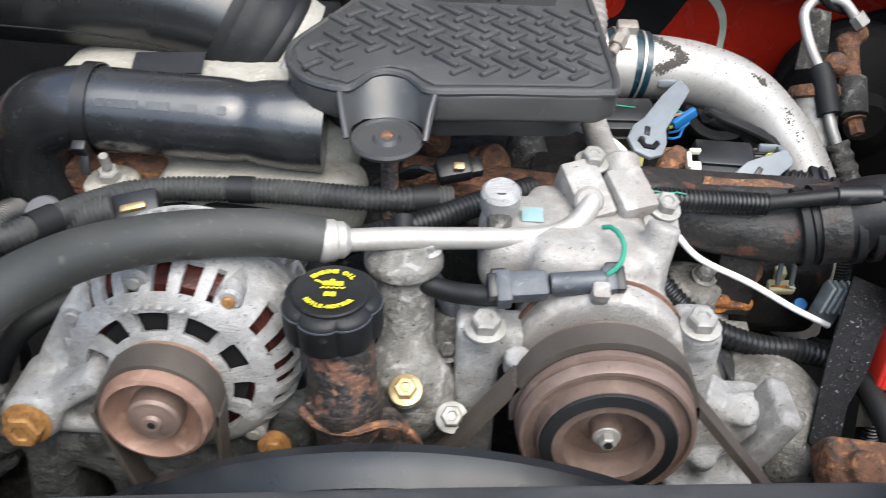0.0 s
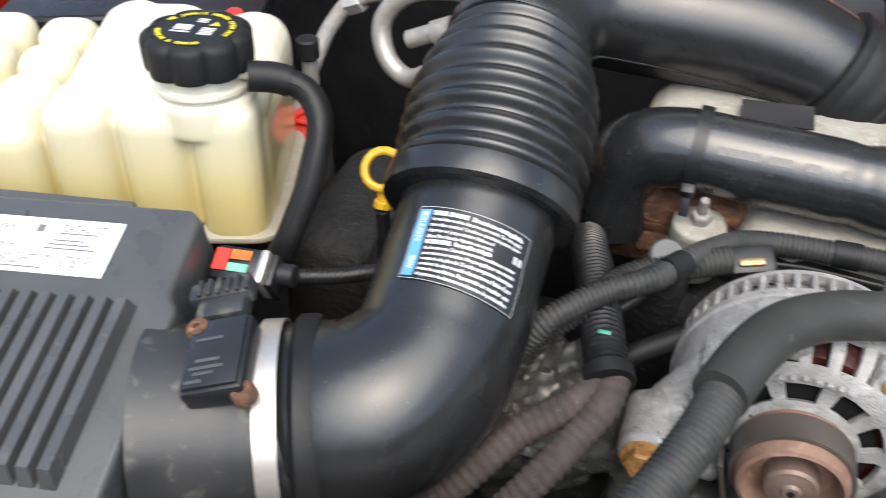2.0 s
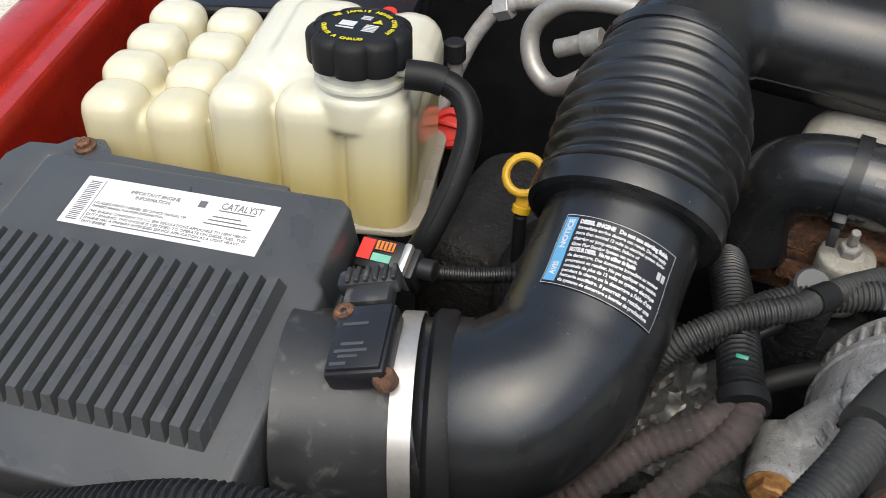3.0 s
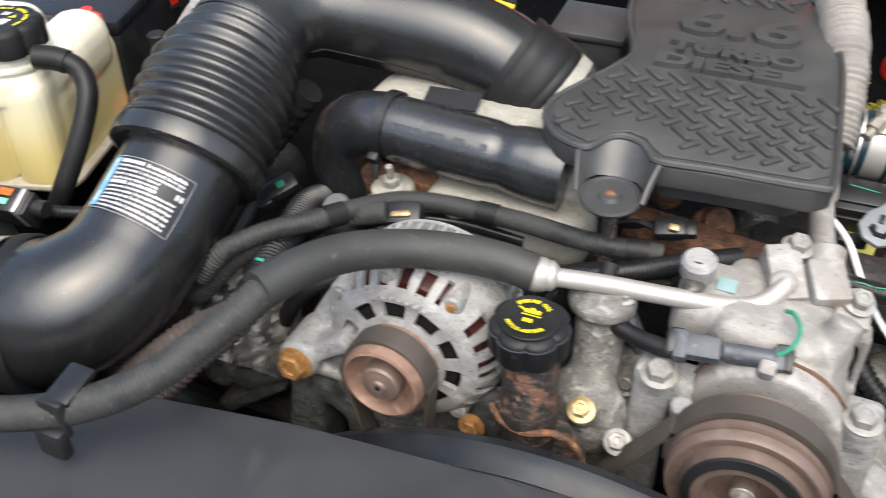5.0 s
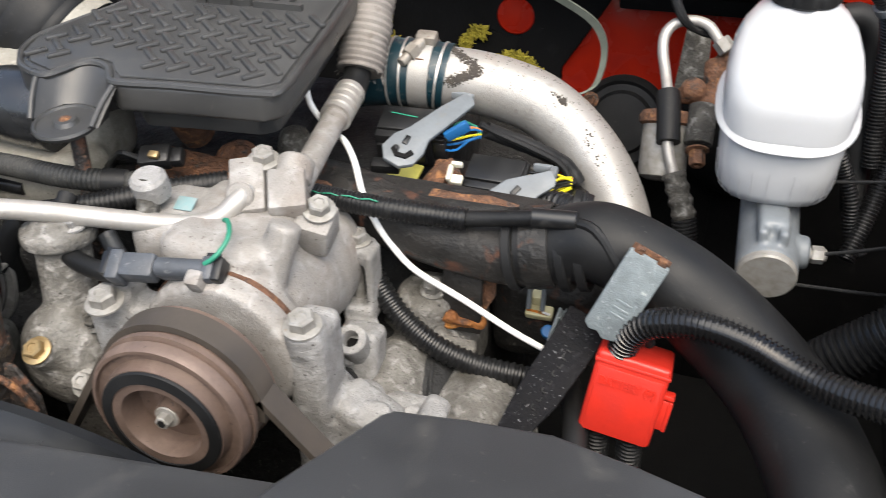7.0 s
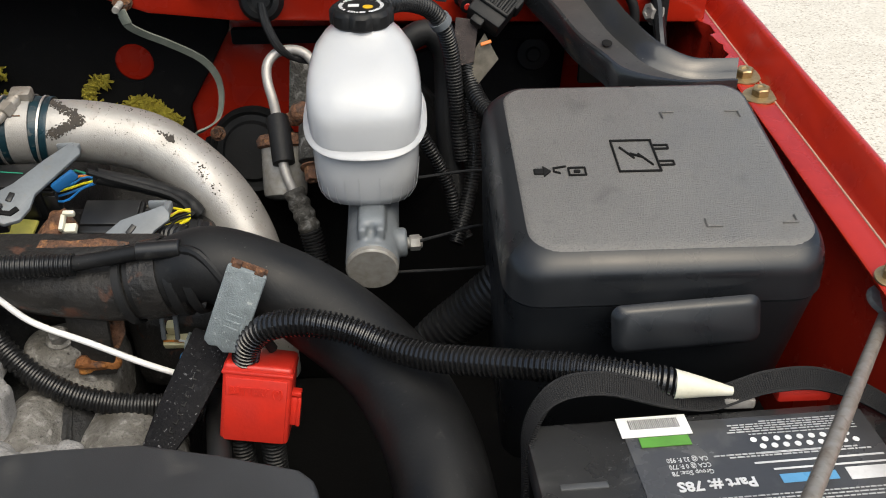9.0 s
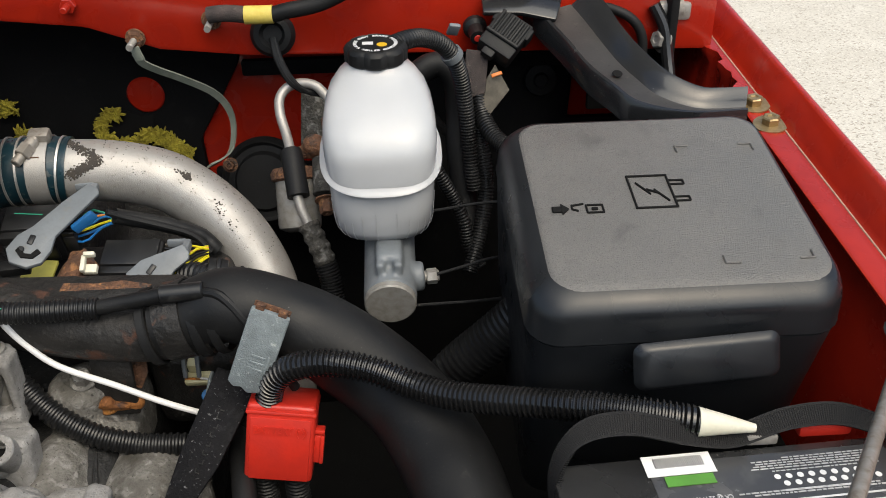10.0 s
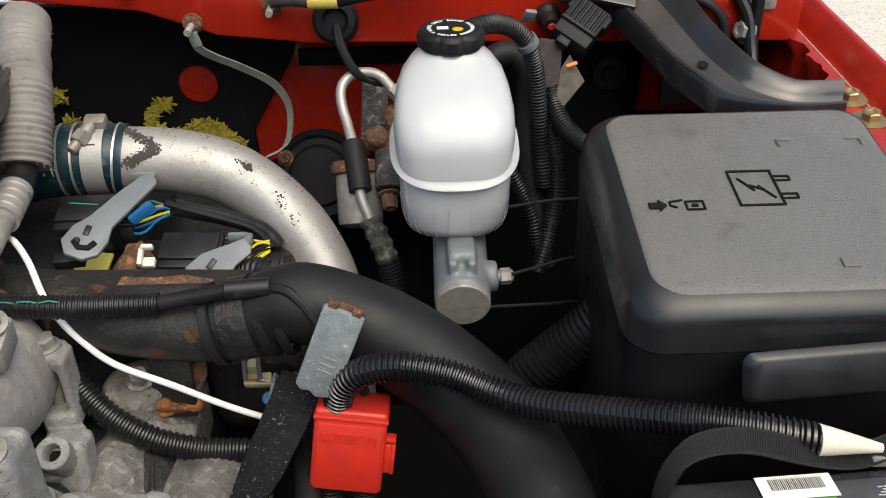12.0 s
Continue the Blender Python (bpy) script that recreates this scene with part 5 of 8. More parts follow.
grid = [[foil_bm.verts.new(FO @ Vector(((i - 13) * 0.0041 + rf.uniform(-0.001, 0.001), (j - 13) * 0.0040 + rf.uniform(-0.001, 0.001), 0.005 * math.sin(i * 0.9 + 0.7 * math.sin(j * 0.8)) * math.cos(j * 0.55 + i * 0.2) + rf.uniform(-0.0012, 0.0012) - 0.00014 * (i - 13) ** 2))) for j in range(27)] for i in range(27)]
for i in range(26):
    for j in range(26):
        foil_bm.faces.new((grid[i][j], grid[i + 1][j], grid[i + 1][j + 1]))
        foil_bm.faces.new((grid[i][j], grid[i + 1][j + 1], grid[i][j + 1]))
bmesh.ops.recalc_face_normals(foil_bm, faces=foil_bm.faces)
part("sheet", foil_bm, m_foil, foil, "crumpled foil sheet", 30)

# oil filler
oil = thing("oil_filler", (-0.03, 0.40, 1.0), "black oil filler cap on a rusty tube", "oil filler")
part("tube", tube([(-0.036, 0.417, 1.178), (-0.033, 0.408, 1.14), (-0.029, 0.400, 1.10), (-0.024, 0.395, 1.00)], 0.0215, 28), m_rusttube, oil, "black tube with flaking rust")
part("tube_bracket", join(tube([(-0.032, 0.404, 1.122), (-0.0315, 0.4030, 1.108)], 0.0245, 28), prism([(-0.032, 0.0), (0.035, 0.0), (0.030, 0.045), (0.012, 0.068), (-0.030, 0.070)], 0.004, at((-0.012, 0.395, 1.045), (0, -1, 0.15), (1, 0, 0)), 0.0015)), m_rusttube, oil, "rusty tube bracket")
part("bracket_lip", tube([(-0.058, 0.393, 1.118), (-0.045, 0.384, 1.113), (-0.025, 0.381, 1.112), (-0.004, 0.384, 1.118), (0.012, 0.388, 1.106), (0.020, 0.390, 1.085)], 0.0028, 8), m_rust, oil)
OM = at((-0.038, 0.415, 1.172), (-0.02, -0.06, 1)) @ Matrix.Diagonal((0.85, 0.85, 1, 1))
ocap = part("cap", lathe([(0.0, -0.004), (0.030, -0.004), (0.0345, -0.003), (0.0350, -0.001), (0.0350, 0.0170), (0.0345, 0.0190), (0.0330, 0.0205), (0.0300, 0.0222), (0.0280, 0.0228), (0.0, 0.0230)], OM, 112, 7, 0.10), m_rubber, oil, "black scalloped oil cap with yellow print")
part("cap_disc", lathe([(0.0275, 0.022), (0.0278, 0.0246), (0.0268, 0.0256), (0.0255, 0.0252), (0.0, 0.0258)], OM, 64), m_rubber, ocap)
part("skirt_edge", lathe([(0.0344, 0.0166), (0.0353, 0.0166), (0.0353, 0.0178), (0.0344, 0.0178)], OM, 112, 7, 0.10), m_connector, ocap, "pale line round the skirt edge")
part("cap_print", join(arc_written("ENGINE OIL", 0.0052, 0.0185, 90, OM @ pose(0, 0, 0.0268), False, 0.0003), arc_written("HUILE-MOTEUR", 0.0046, 0.0195, 270, OM @ pose(0, 0, 0.0268), True, 0.0003)), m_yellowink, ocap)
part("cap_icon", join(box((0.014, 0.0045, 0.0004), OM @ pose(0.001, 0.0055, 0.0266), 0), box((0.007, 0.0016, 0.0004), OM @ pose(-0.009, 0.007, 0.0266, 0, 0, -25), 0), box((0.003, 0.003, 0.0004), OM @ pose(0.000, 0.0085, 0.0266), 0), *[box((0.0028, 0.0012, 0.0004), OM @ pose(-0.006 + i * 0.0036, 0.0008, 0.0266, 0, 0, 25), 0) for i in range(5)], box((0.0036, 0.0044, 0.0004), OM @ pose(-0.0022, -0.006, 0.0266), 0), box((0.0036, 0.0044, 0.0004), OM @ pose(0.0022, -0.006, 0.0266), 0)), m_yellowink, ocap)

# thermostat housing
water = thing("thermostat_housing", (0.005, 0.45, 1.0), "dull cast thermostat housing with bolts", "thermostat housing")
blend(part("casting", join(ball(0.036, at((0.004, 0.450, 1.085)), (1.0, 0.8, 1.25)), rod(0.020, 0.09, at((0.004, 0.465, 1.10), (-0.05, 0.2, 1)), 24), rod(0.027, 0.012, at((0.000, 0.478, 1.170), (0, 0.1, 1)), 24), rod(0.011, 0.018, at((0.006, 0.431, 1.095), (0, -0.55, 0.83)), 18), rod(0.011, 0.020, at((0.037, 0.438, 1.069), (0, -0.6, 0.8)), 18), box((0.07, 0.05, 0.12), at((0.01, 0.475, 1.03)), 0.015), box((0.03, 0.05, 0.05), at((0.030, 0.49, 1.09)), 0.01)), m_castmid, water), 0.0028, 4)
hex_bolt(water, (0.006, 0.420, 1.113), (0, -0.5, 0.86), 0.0075, 0.007, m_gold, label="yellow bolt head")
hex_bolt(water, (0.037, 0.424, 1.086), (0, -0.6, 0.8), 0.0075, 0.009, m_steel)
hex_bolt(water, (0.032, 0.455, 1.118), (0, -0.6, 0.8), 0.006, 0.008, m_castdark)
hex_bolt(water, (0.016, 0.478, 1.186), (0, -0.2, 1), 0.0065, 0.007, m_cast)

# compressor
comp = thing("compressor", (0.135, 0.5, 1.0), "weathered air conditioning compressor with rust-brown clutch pulley", "compressor")
PC = Vector((0.133, 0.367, 1.115))
pm = at(PC, (0, 1, 0), (1, 0, 0)) @ Matrix.Diagonal((0.92, 0.92, 1, 1))
pulley = part("pulley", lathe([(0.030, 0.030), (0.034, 0.022), (0.0395, 0.020), (0.0400, 0.0145), (0.0425, 0.012), (0.0470, 0.012), (0.0475, 0.018), (0.0490, 0.021), (0.0555, 0.021), (0.0560, 0.0175), (0.0585, 0.0175), (0.0600, 0.020), (0.0605, 0.026), (0.0575, 0.027), (0.0575, 0.029), (0.0615, 0.030), (0.0615, 0.034), (0.0590, 0.035), (0.0590, 0.056), (0.0615, 0.057), (0.0615, 0.062), (0.03, 0.062)], pm, 96), m_pulley, comp, "rust-brown stepped clutch pulley")
part("clutch_plate", lathe([(0.0, 0.018), (0.010, 0.018), (0.0115, 0.028), (0.018, 0.030), (0.020, 0.042), (0.027, 0.044), (0.0295, 0.030), (0.0300, 0.013), (0.0310, 0.0105), (0.039, 0.010), (0.0395, 0.016), (0.0395, 0.03), (0.0, 0.03)], pm, 64), m_pulley, pulley, "dark recessed clutch plate")
part("clutch_rim", lathe([(0.0372, 0.0120), (0.0376, 0.0090), (0.0455, 0.0100), (0.0462, 0.0115), (0.0462, 0.016)], pm, 64), m_rubber, pulley, "dark clutch face ring")
part("clutch_bolt", join(rod(0.0052, 0.008, at(PC + Vector((0, 0.019, 0)), (0, -1, 0)), 6), rod(0.0085, 0.003, at(PC + Vector((0, 0.020, 0)), (0, -1, 0)), 20)), m_steel, pulley)
part("bolt_bore", rod(0.003, 0.0006, at(PC + Vector((0, 0.0112, 0)), (0, -1, 0)), 6), m_void, pulley)
ribs = [(0.060, 0.036)]
for i in range(6):
    ribs += [(0.0650, 0.036 + i * 0.0033), (0.0650, 0.0385 + i * 0.0033)]
half = []
bm = bmesh.new()
a_list = [radians(v) for v in range(-8, 189, 4)]
prof_b = [(0.0550, 0.037), (0.0600, 0.037), (0.0600, 0.056), (0.0550, 0.056)]
rings = []
ends = [(math.cos(a_list[0]), math.sin(a_list[0])), (math.cos(a_list[-1]), math.sin(a_list[-1]))]
for a in a_list:
    rings.append([bm.verts.new(PC + Vector((r * math.cos(a), d, r * math.sin(a)))) for r, d in prof_b])
for a, b in zip(rings, rings[1:]):
    for i in range(4):
        j = (i + 1) % 4
        bm.faces.new((a[i], a[j], b[j], b[i]))
bmesh.ops.recalc_face_normals(bm, faces=bm.faces)
belt = thing("drive_belt", (0.15, 0.43, 0.95), "worn dark ribbed drive belt", "belt")
part("wrap", bm, m_belt, belt)


def strap_run(p, q, depth, thick, n):
    """A flat ribbed belt run from p to q with its width along y."""
    p, q = Vector(p), Vector(q)
    d = (q - p).normalized()
    up = d.cross(Vector((0, 1, 0)))
    n2 = n * 4
    edge = [(-thick / 2 - (0.0012 if k % 4 < 2 else 0), depth * (k / n2 - 0.5)) for k in range(n2 + 1)]
    return prism(edge + [(thick / 2, depth / 2), (thick / 2, -depth / 2)], (q - p).length, at(p, d, up), 0)


part("left_run", strap_run((0.0775, 0.4135, 1.135), (-0.017, 0.4135, 0.985), 0.019, 0.004, 6), m_belt, belt)
part("right_run", strap_run((0.190, 0.4135, 1.125), (0.300, 0.4135, 0.99), 0.019, 0.004, 6), m_belt, belt)
# body castings
pm = at((0.135, 0.383, 1.115), (0, 1, 0), (1, 0, 0))
blend(part("body", join(lathe([(0, 0.066), (0.056, 0.066), (0.060, 0.072), (0.060, 0.096), (0.055, 0.10), (0.0555, 0.17), (0.058, 0.175), (0.058, 0.21), (0.05, 0.222), (0, 0.225)], pm, 64), box((0.085, 0.10, 0.06), at((0.125, 0.52, 1.160)) @ pose(0, 0, 0, 0, 3, 0), 0.014, 3), box((0.05, 0.07, 0.05), at((0.075, 0.520, 1.165)), 0.014, 3), rod(0.012, 0.06, at((0.160, 0.48, 1.145), (0.2, 0.3, 0.8)), 18)), m_castpink, comp), 0.0028, 3)
part("rust_seam", lathe([(0.0600, 0.082), (0.0614, 0.083), (0.0614, 0.086), (0.0600, 0.087)], pm, 64), m_rust, comp, "rusty seam line")
part("coil_tab", box((0.012, 0.012, 0.03), at((0.128, 0.455, 1.170), (0, -0.5, 0.8)), 0.003), m_castpink, comp)
carrier = thing("compressor_bracket", (0.13, 0.47, 0.95), "cast aluminium bracket holding the compressor", "bracket")
blend(part("left_post", join(box((0.030, 0.036, 0.16), at((0.052, 0.462, 1.070)), 0.004), rod(0.013, 0.02, at((0.056, 0.456, 1.130), (0, -0.15, 1)), 20), box((0.03, 0.03, 0.03), at((0.075, 0.465, 1.125)), 0.006), rod(0.009, 0.02, at((0.078, 0.440, 1.118), (0, -0.4, 1)), 14)), m_cast, carrier), 0.0026, 2)
blend(part("right_post", join(box((0.030, 0.040, 0.14), at((0.200, 0.470, 1.075)), 0.006), rod(0.0145, 0.02, at((0.199, 0.462, 1.128), (0, -0.15, 1)), 20), box((0.05, 0.04, 0.06), at((0.225, 0.475, 1.045)) @ pose(0, 0, 0, 0, 35, 0), 0.008), box((0.08, 0.05, 0.022), at((0.235, 0.455, 1.000)), 0.006), rod(0.013, 0.016, at((0.245, 0.470, 1.058), (0, -0.5, 0.86)), 18), rod(0.011, 0.014, at((0.222, 0.458, 1.022), (0, -0.5, 0.86)), 18), box((0.02, 0.05, 0.10), at((0.262, 0.48, 1.02)) @ pose(0, 0, 0, 0, 25, 0), 0.005)), m_cast, carrier), 0.0028, 2)
hex_bolt(carrier, (0.056, 0.443, 1.150), (0, -0.15, 1), 0.0098, 0.010, m_steel, 1.4, label="zinc bolt head")
hex_bolt(carrier, (0.199, 0.458, 1.148), (0, -0.15, 1), 0.0098, 0.010, m_steel, 1.4, label="zinc bolt head")
# slotted stud bracket at the rear right
stud = thing("stud_bracket", (0.19, 0.57, 1.0), "cast slotted bracket with a long stud", "bracket")
blend(part("frame", join(box((0.026, 0.026, 0.016), at((0.187, 0.588, 1.124)), 0.004), box((0.028, 0.026, 0.016), at((0.191, 0.580, 1.072)), 0.004), box((0.007, 0.024, 0.06), at((0.201, 0.584, 1.10)), 0.002), box((0.03, 0.03, 0.05), at((0.195, 0.560, 1.045)), 0.006), box((0.06, 0.04, 0.05), at((0.20, 0.54, 1.01)), 0.01), rod(0.012, 0.02, at((0.196, 0.540, 1.050), (0, -0.5, 0.86)), 18)), m_cast, stud), 0.0022, 2)
part("long_stud", rod(0.005, 0.06, at((0.187, 0.586, 1.070)), 14), m_steel, stud)
hex_bolt(stud, (0.187, 0.588, 1.133), (0, -0.05, 1), 0.0088, 0.009, m_steel, 1.3)
part("rim_hole", rod(0.0055, 0.001, at((0.196, 0.5295, 1.0675), (0, -0.5, 0.86)), 14), m_void, stud)
# hose manifold on the compressor
mani = thing("hose_manifold", (0.14, 0.54, 1.15), "aluminium hose blocks bolted to the compressor", "manifold block")
part("suction_block", join(box((0.026, 0.046, 0.034), at((0.124, 0.545, 1.190), (0.1, -0.5, 0.85), (1, 0.45, 0)), 0.002, 2), rod(0.0105, 0.006, at((0.125, 0.528, 1.198), (0.05, -0.8, 0.5)), 20, 0.002)), m_castpink, mani)
part("discharge_block", join(box((0.028, 0.036, 0.050), at((0.153, 0.548, 1.183), (0.15, -0.4, 0.9), (1, 0.45, 0)), 0.003, 2), rod(0.014, 0.02, at((0.152, 0.556, 1.198), (-0.05, 0.7, 0.5)), 20, 0.002)), m_castpink, mani)
part("side_lug", box((0.028, 0.03, 0.03), at((0.176, 0.540, 1.172), (0.2, -0.3, 0.9)), 0.004, 2), m_castpink, mani)
hex_bolt(mani, (0.129, 0.560, 1.212), (0.1, -0.2, 1), 0.0085, 0.009, m_steel)
hex_bolt(mani, (0.181, 0.538, 1.190), (0.2, -0.3, 0.9), 0.0085, 0.009, m_steel)
# high pressure line with foam sleeve
line = thing("ac_pressure_line", (-0.05, 0.40, 1.15), "bare aluminium pressure line with grey foam sleeve", "pipe")
part("pipe", tube([(-0.060, 0.462, 1.203), (-0.043, 0.459, 1.202), (0.0, 0.474, 1.196), (0.05, 0.490, 1.188), (0.092, 0.502, 1.184), (0.113, 0.511, 1.187), (0.125, 0.522, 1.197), (0.127, 0.534, 1.200)], 0.0075, 18, 0.004), m_alu, line)
part("ferrule", lathe([(0.0085, -0.010), (0.0135, -0.010), (0.0145, -0.006), (0.0135, -0.003), (0.0135, 0.0), (0.0120, 0.002), (0.0120, 0.006), (0.0085, 0.010)], at((-0.043, 0.459, 1.202), (1, 0.3, -0.1)), 28), m_alu, line, "crimped ferrule")
part("foam_sleeve", tube([(-0.050, 0.457, 1.203), (-0.08, 0.452, 1.210), (-0.115, 0.438, 1.217), (-0.146, 0.418, 1.224), (-0.172, 0.388, 1.233), (-0.190, 0.352, 1.239), (-0.203, 0.317, 1.239)], 0.0150, 24), m_foam, line, "grey foam insulating sleeve")
part("rubber_hose", loom([(-0.200, 0.322, 1.238), (-0.213, 0.287, 1.228), (-0.238, 0.243, 1.211), (-0.274, 0.213, 1.198), (-0.318, 0.192, 1.191), (-0.36, 0.180, 1.190), (-0.403, 0.172, 1.194), (-0.45, 0.162, 1.197), (-0.52, 0.14, 1.19), (-0.62, 0.10, 1.15)], 0.0122, 0.0032, 0.07, 20), m_loomdirty, line, "black ribbed hose with pale print")
for i in range(12):
    d = 0.09 + i * 0.012
    part("hose_print", box((0.0035 if i % 4 else 0.007, 0.0025, 0.0004), at((-0.262 - i * 0.011, 0.2125 - i * 0.0040, 1.1975 - i * 0.0003), (0.3, -0.75, 0.6), (-1, -0.35, 0)), 0), m_hosewire, line)
solo("hose_conduit", loom([(-0.415, 0.172, 1.196), (-0.45, 0.163, 1.199), (-0.50, 0.148, 1.196), (-0.58, 0.12, 1.17)], 0.0150, 0.0045), m_loom, "black corrugated sleeve over the rubber hose", "conduit")
hclip = thing("hose_clip", (-0.286, 0.213, 1.15), "black plastic hose clip on the radiator cover", "clip")
part("clip", join(box((0.020, 0.030, 0.006), at((-0.284, 0.216, 1.209), (0, -0.2, 1)), 0.002), box((0.020, 0.006, 0.03), at((-0.286, 0.199, 1.195)), 0.002), box((0.022, 0.010, 0.024), at((-0.288, 0.194, 1.176)), 0.003)), m_loom, hclip)

# looms across the engine
UPPER = [(-0.330, 0.40, 1.150), (-0.308, 0.412, 1.178), (-0.280, 0.435, 1.190), (-0.247, 0.456, 1.197), (-0.215, 0.505, 1.192), (-0.180, 0.535, 1.187), (-0.10, 0.540, 1.187), (-0.028, 0.531, 1.190), (0.03, 0.545, 1.185)]
upper = thing("upper_conduit", (-0.15, 0.5, 1.15), "dusty grey corrugated conduit across the engine", "conduit")
part("conduit", loom(UPPER, 0.0092), m_loomdirty, upper)
ut = Tube(UPPER, 0.0096)
for k in (0.30, 0.62, 0.93):
    a_, b_ = int(len(ut.c) * k), int(len(ut.c) * k) + 3
    part("tape_wrap", tube([ut.c[a_], ut.c[min(a_ + 2, len(ut.c) - 1)], ut.c[min(b_, len(ut.c) - 1)]], 0.0100, 14), m_rubber, upper, "black tape wrap")
solo("side_conduit", loom([(-0.40, 0.44, 1.08), (-0.35, 0.415, 1.115), (-0.312, 0.425, 1.158), (-0.284, 0.440, 1.178), (-0.262, 0.470, 1.183), (-0.225, 0.490, 1.188), (-0.20, 0.500, 1.192)], 0.0105), m_loomdirty, "dusty grey conduit branching off beside the alternator", "conduit")
conn = thing("harness_connector", (-0.192, 0.50, 1.17), "dark harness connector with ochre seal", "connector")
part("shell", box((0.034, 0.022, 0.02), at((-0.187, 0.508, 1.186), (0, -0.5, 0.85), (1, 0.35, 0)), 0.004), m_loom, conn)
part("seal", box((0.018, 0.006, 0.006), at((-0.186, 0.500, 1.193), (0, -0.5, 0.85), (1, 0.35, 0)), 0.002), m_gold, conn)
solo("lower_conduit", loom([(-0.05, 0.50, 1.170), (-0.02, 0.505, 1.176), (0.02, 0.525, 1.180), (0.055, 0.548, 1.182), (0.09, 0.57, 1.182)], 0.0095), m_loom, "black conduit behind the compressor", "conduit")
main = thing("main_conduit", (-0.30, 0.46, 1.10), "thick black corrugated main harness conduit", "conduit")
part("conduit", loom([(-0.306, 0.56, 1.142), (-0.298, 0.521, 1.157), (-0.284, 0.471, 1.163), (-0.271, 0.418, 1.167), (-0.261, 0.384, 1.164)], 0.0150, 0.0046), m_loom, main)
part("end_collar", tube([(-0.2635, 0.392, 1.1655), (-0.2605, 0.383, 1.1635)], 0.0168, 18), m_rubber, main, "black taped end of the conduit")
for i, pts in enumerate(([(-0.266, 0.392, 1.164), (-0.278, 0.37, 1.153), (-0.307, 0.35, 1.138), (-0.330, 0.325, 1.120), (-0.36, 0.30, 1.09)], [(-0.258, 0.390, 1.164), (-0.260, 0.37, 1.158), (-0.273, 0.35, 1.143), (-0.290, 0.325, 1.128), (-0.32, 0.30, 1.09)])):
    solo("taped_cable", loom(pts, 0.0108, 0.0062, 0.09), m_tape, "brown cloth-taped cable leaving the harness", "cable", group="taped cables")
part("tape_mark", box((0.008, 0.003, 0.0015), at((-0.2705, 0.4090, 1.1815), (-0.1, -0.5, 0.85)), 0.0005), m_greenw, main, "small green tape mark")
solo("sensor_hose", tube([(-0.002, 0.50, 1.195), (0.000, 0.482, 1.183), (0.010, 0.470, 1.168), (0.030, 0.462, 1.164), (0.052, 0.456, 1.166), (0.066, 0.455, 1.168)], 0.0072, 14), m_rubber, "black rubber sensor lead sleeve", "cable")
plugc = thing("clutch_connector", (0.10, 0.46, 1.15), "grey two-piece clutch connector with green wire", "connector")
KM = at((0.100, 0.458, 1.176), (0, -0.55, 0.83), (1, 0.0, 0.20))
part("socket", join(box((0.030, 0.018, 0.016), KM @ pose(-0.020, 0, 0), 0.003), box((0.010, 0.022, 0.018), KM @ pose(-0.034, -0.001, 0), 0.002)), m_connector, plugc)
part("plug", join(box((0.034, 0.014, 0.014), KM @ pose(0.013, 0, 0), 0.004), rod(0.007, 0.036, KM @ pose(-0.004, 0, 0.003, 0, 90, 0), 16), box((0.010, 0.018, 0.018), KM @ pose(0.034, 0, 0), 0.003)), m_connector, plugc)
part("green_wire", tube([(0.132, 0.458, 1.186), (0.140, 0.462, 1.192), (0.143, 0.475, 1.199), (0.137, 0.487, 1.203), (0.131, 0.492, 1.20)], 0.0018, 8), m_greenw, plugc)
for x_ in (-0.041, 0.041):
    part("end_clip", join(box((0.007, 0.017, 0.016), KM @ pose(x_, 0, 0), 0.0015), box((0.010, 0.004, 0.004), KM @ pose(x_ * 0.9, 0.009, 0.006), 0.001)), m_loom, plugc, "black end clip")
svc = thing("service_port", (0.063, 0.52, 1.15), "grey capped service port on the pipe", "service port")
part("neck", rod(0.0085, 0.03, at((0.063, 0.500, 1.185), (0, 0.35, 0.9)), 16), m_castdark, svc)
part("cap", lathe([(0, 0), (0.0125, 0.0), (0.0135, 0.003), (0.0135, 0.016), (0.011, 0.019), (0, 0.019)], at((0.063, 0.513, 1.198), (0, -0.25, 0.95)), 20), m_cast, svc)
part("blue_tag", box((0.015, 0.012, 0.0012), at((0.086, 0.515, 1.193), (0, -0.4, 0.9)), 0.0005), m_tealstain, svc, "faint teal stain")

# breather cone and small connectors under the cover
cone = thing("breather_cone", (0.092, 0.695, 1.10), "grey-green cone fitting on a rusty collar", "fitting")
part("cone", lathe([(0.022, 0.0), (0.021, 0.006), (0.017, 0.022), (0.012, 0.034), (0.009, 0.036), (0.0, 0.036)], at((0.092, 0.690, 1.136), (-0.05, -0.1, 1)), 28), m_castdark, cone)
part("collar", rod(0.025, 0.012, at((0.092, 0.692, 1.126), (-0.05, -0.1, 1)), 28, 0.002), m_rust, cone, "rusty collar")
part("bracket_plate", box((0.09, 0.05, 0.006), at((0.060, 0.66, 1.128), (0, -0.2, 1)), 0.002), m_rust, cone, "rusty plate")
solo("rust_fitting", join(rod(0.015, 0.030, at((0.045, 0.650, 1.150), (0.6, -0.4, 0.4)), 20, 0.003), rod(0.018, 0.006, at((0.052, 0.645, 1.155), (0.6, -0.4, 0.4)), 20, 0.001), rod(0.018, 0.006, at((0.061, 0.639, 1.161), (0.6, -0.4, 0.4)), 20, 0.001)), m_rust, "rusty ringed fitting under the cover", "fitting")
inj = thing("injector_connector", (0.02, 0.57, 1.17), "black injector connector with wires under the cover", "connector")
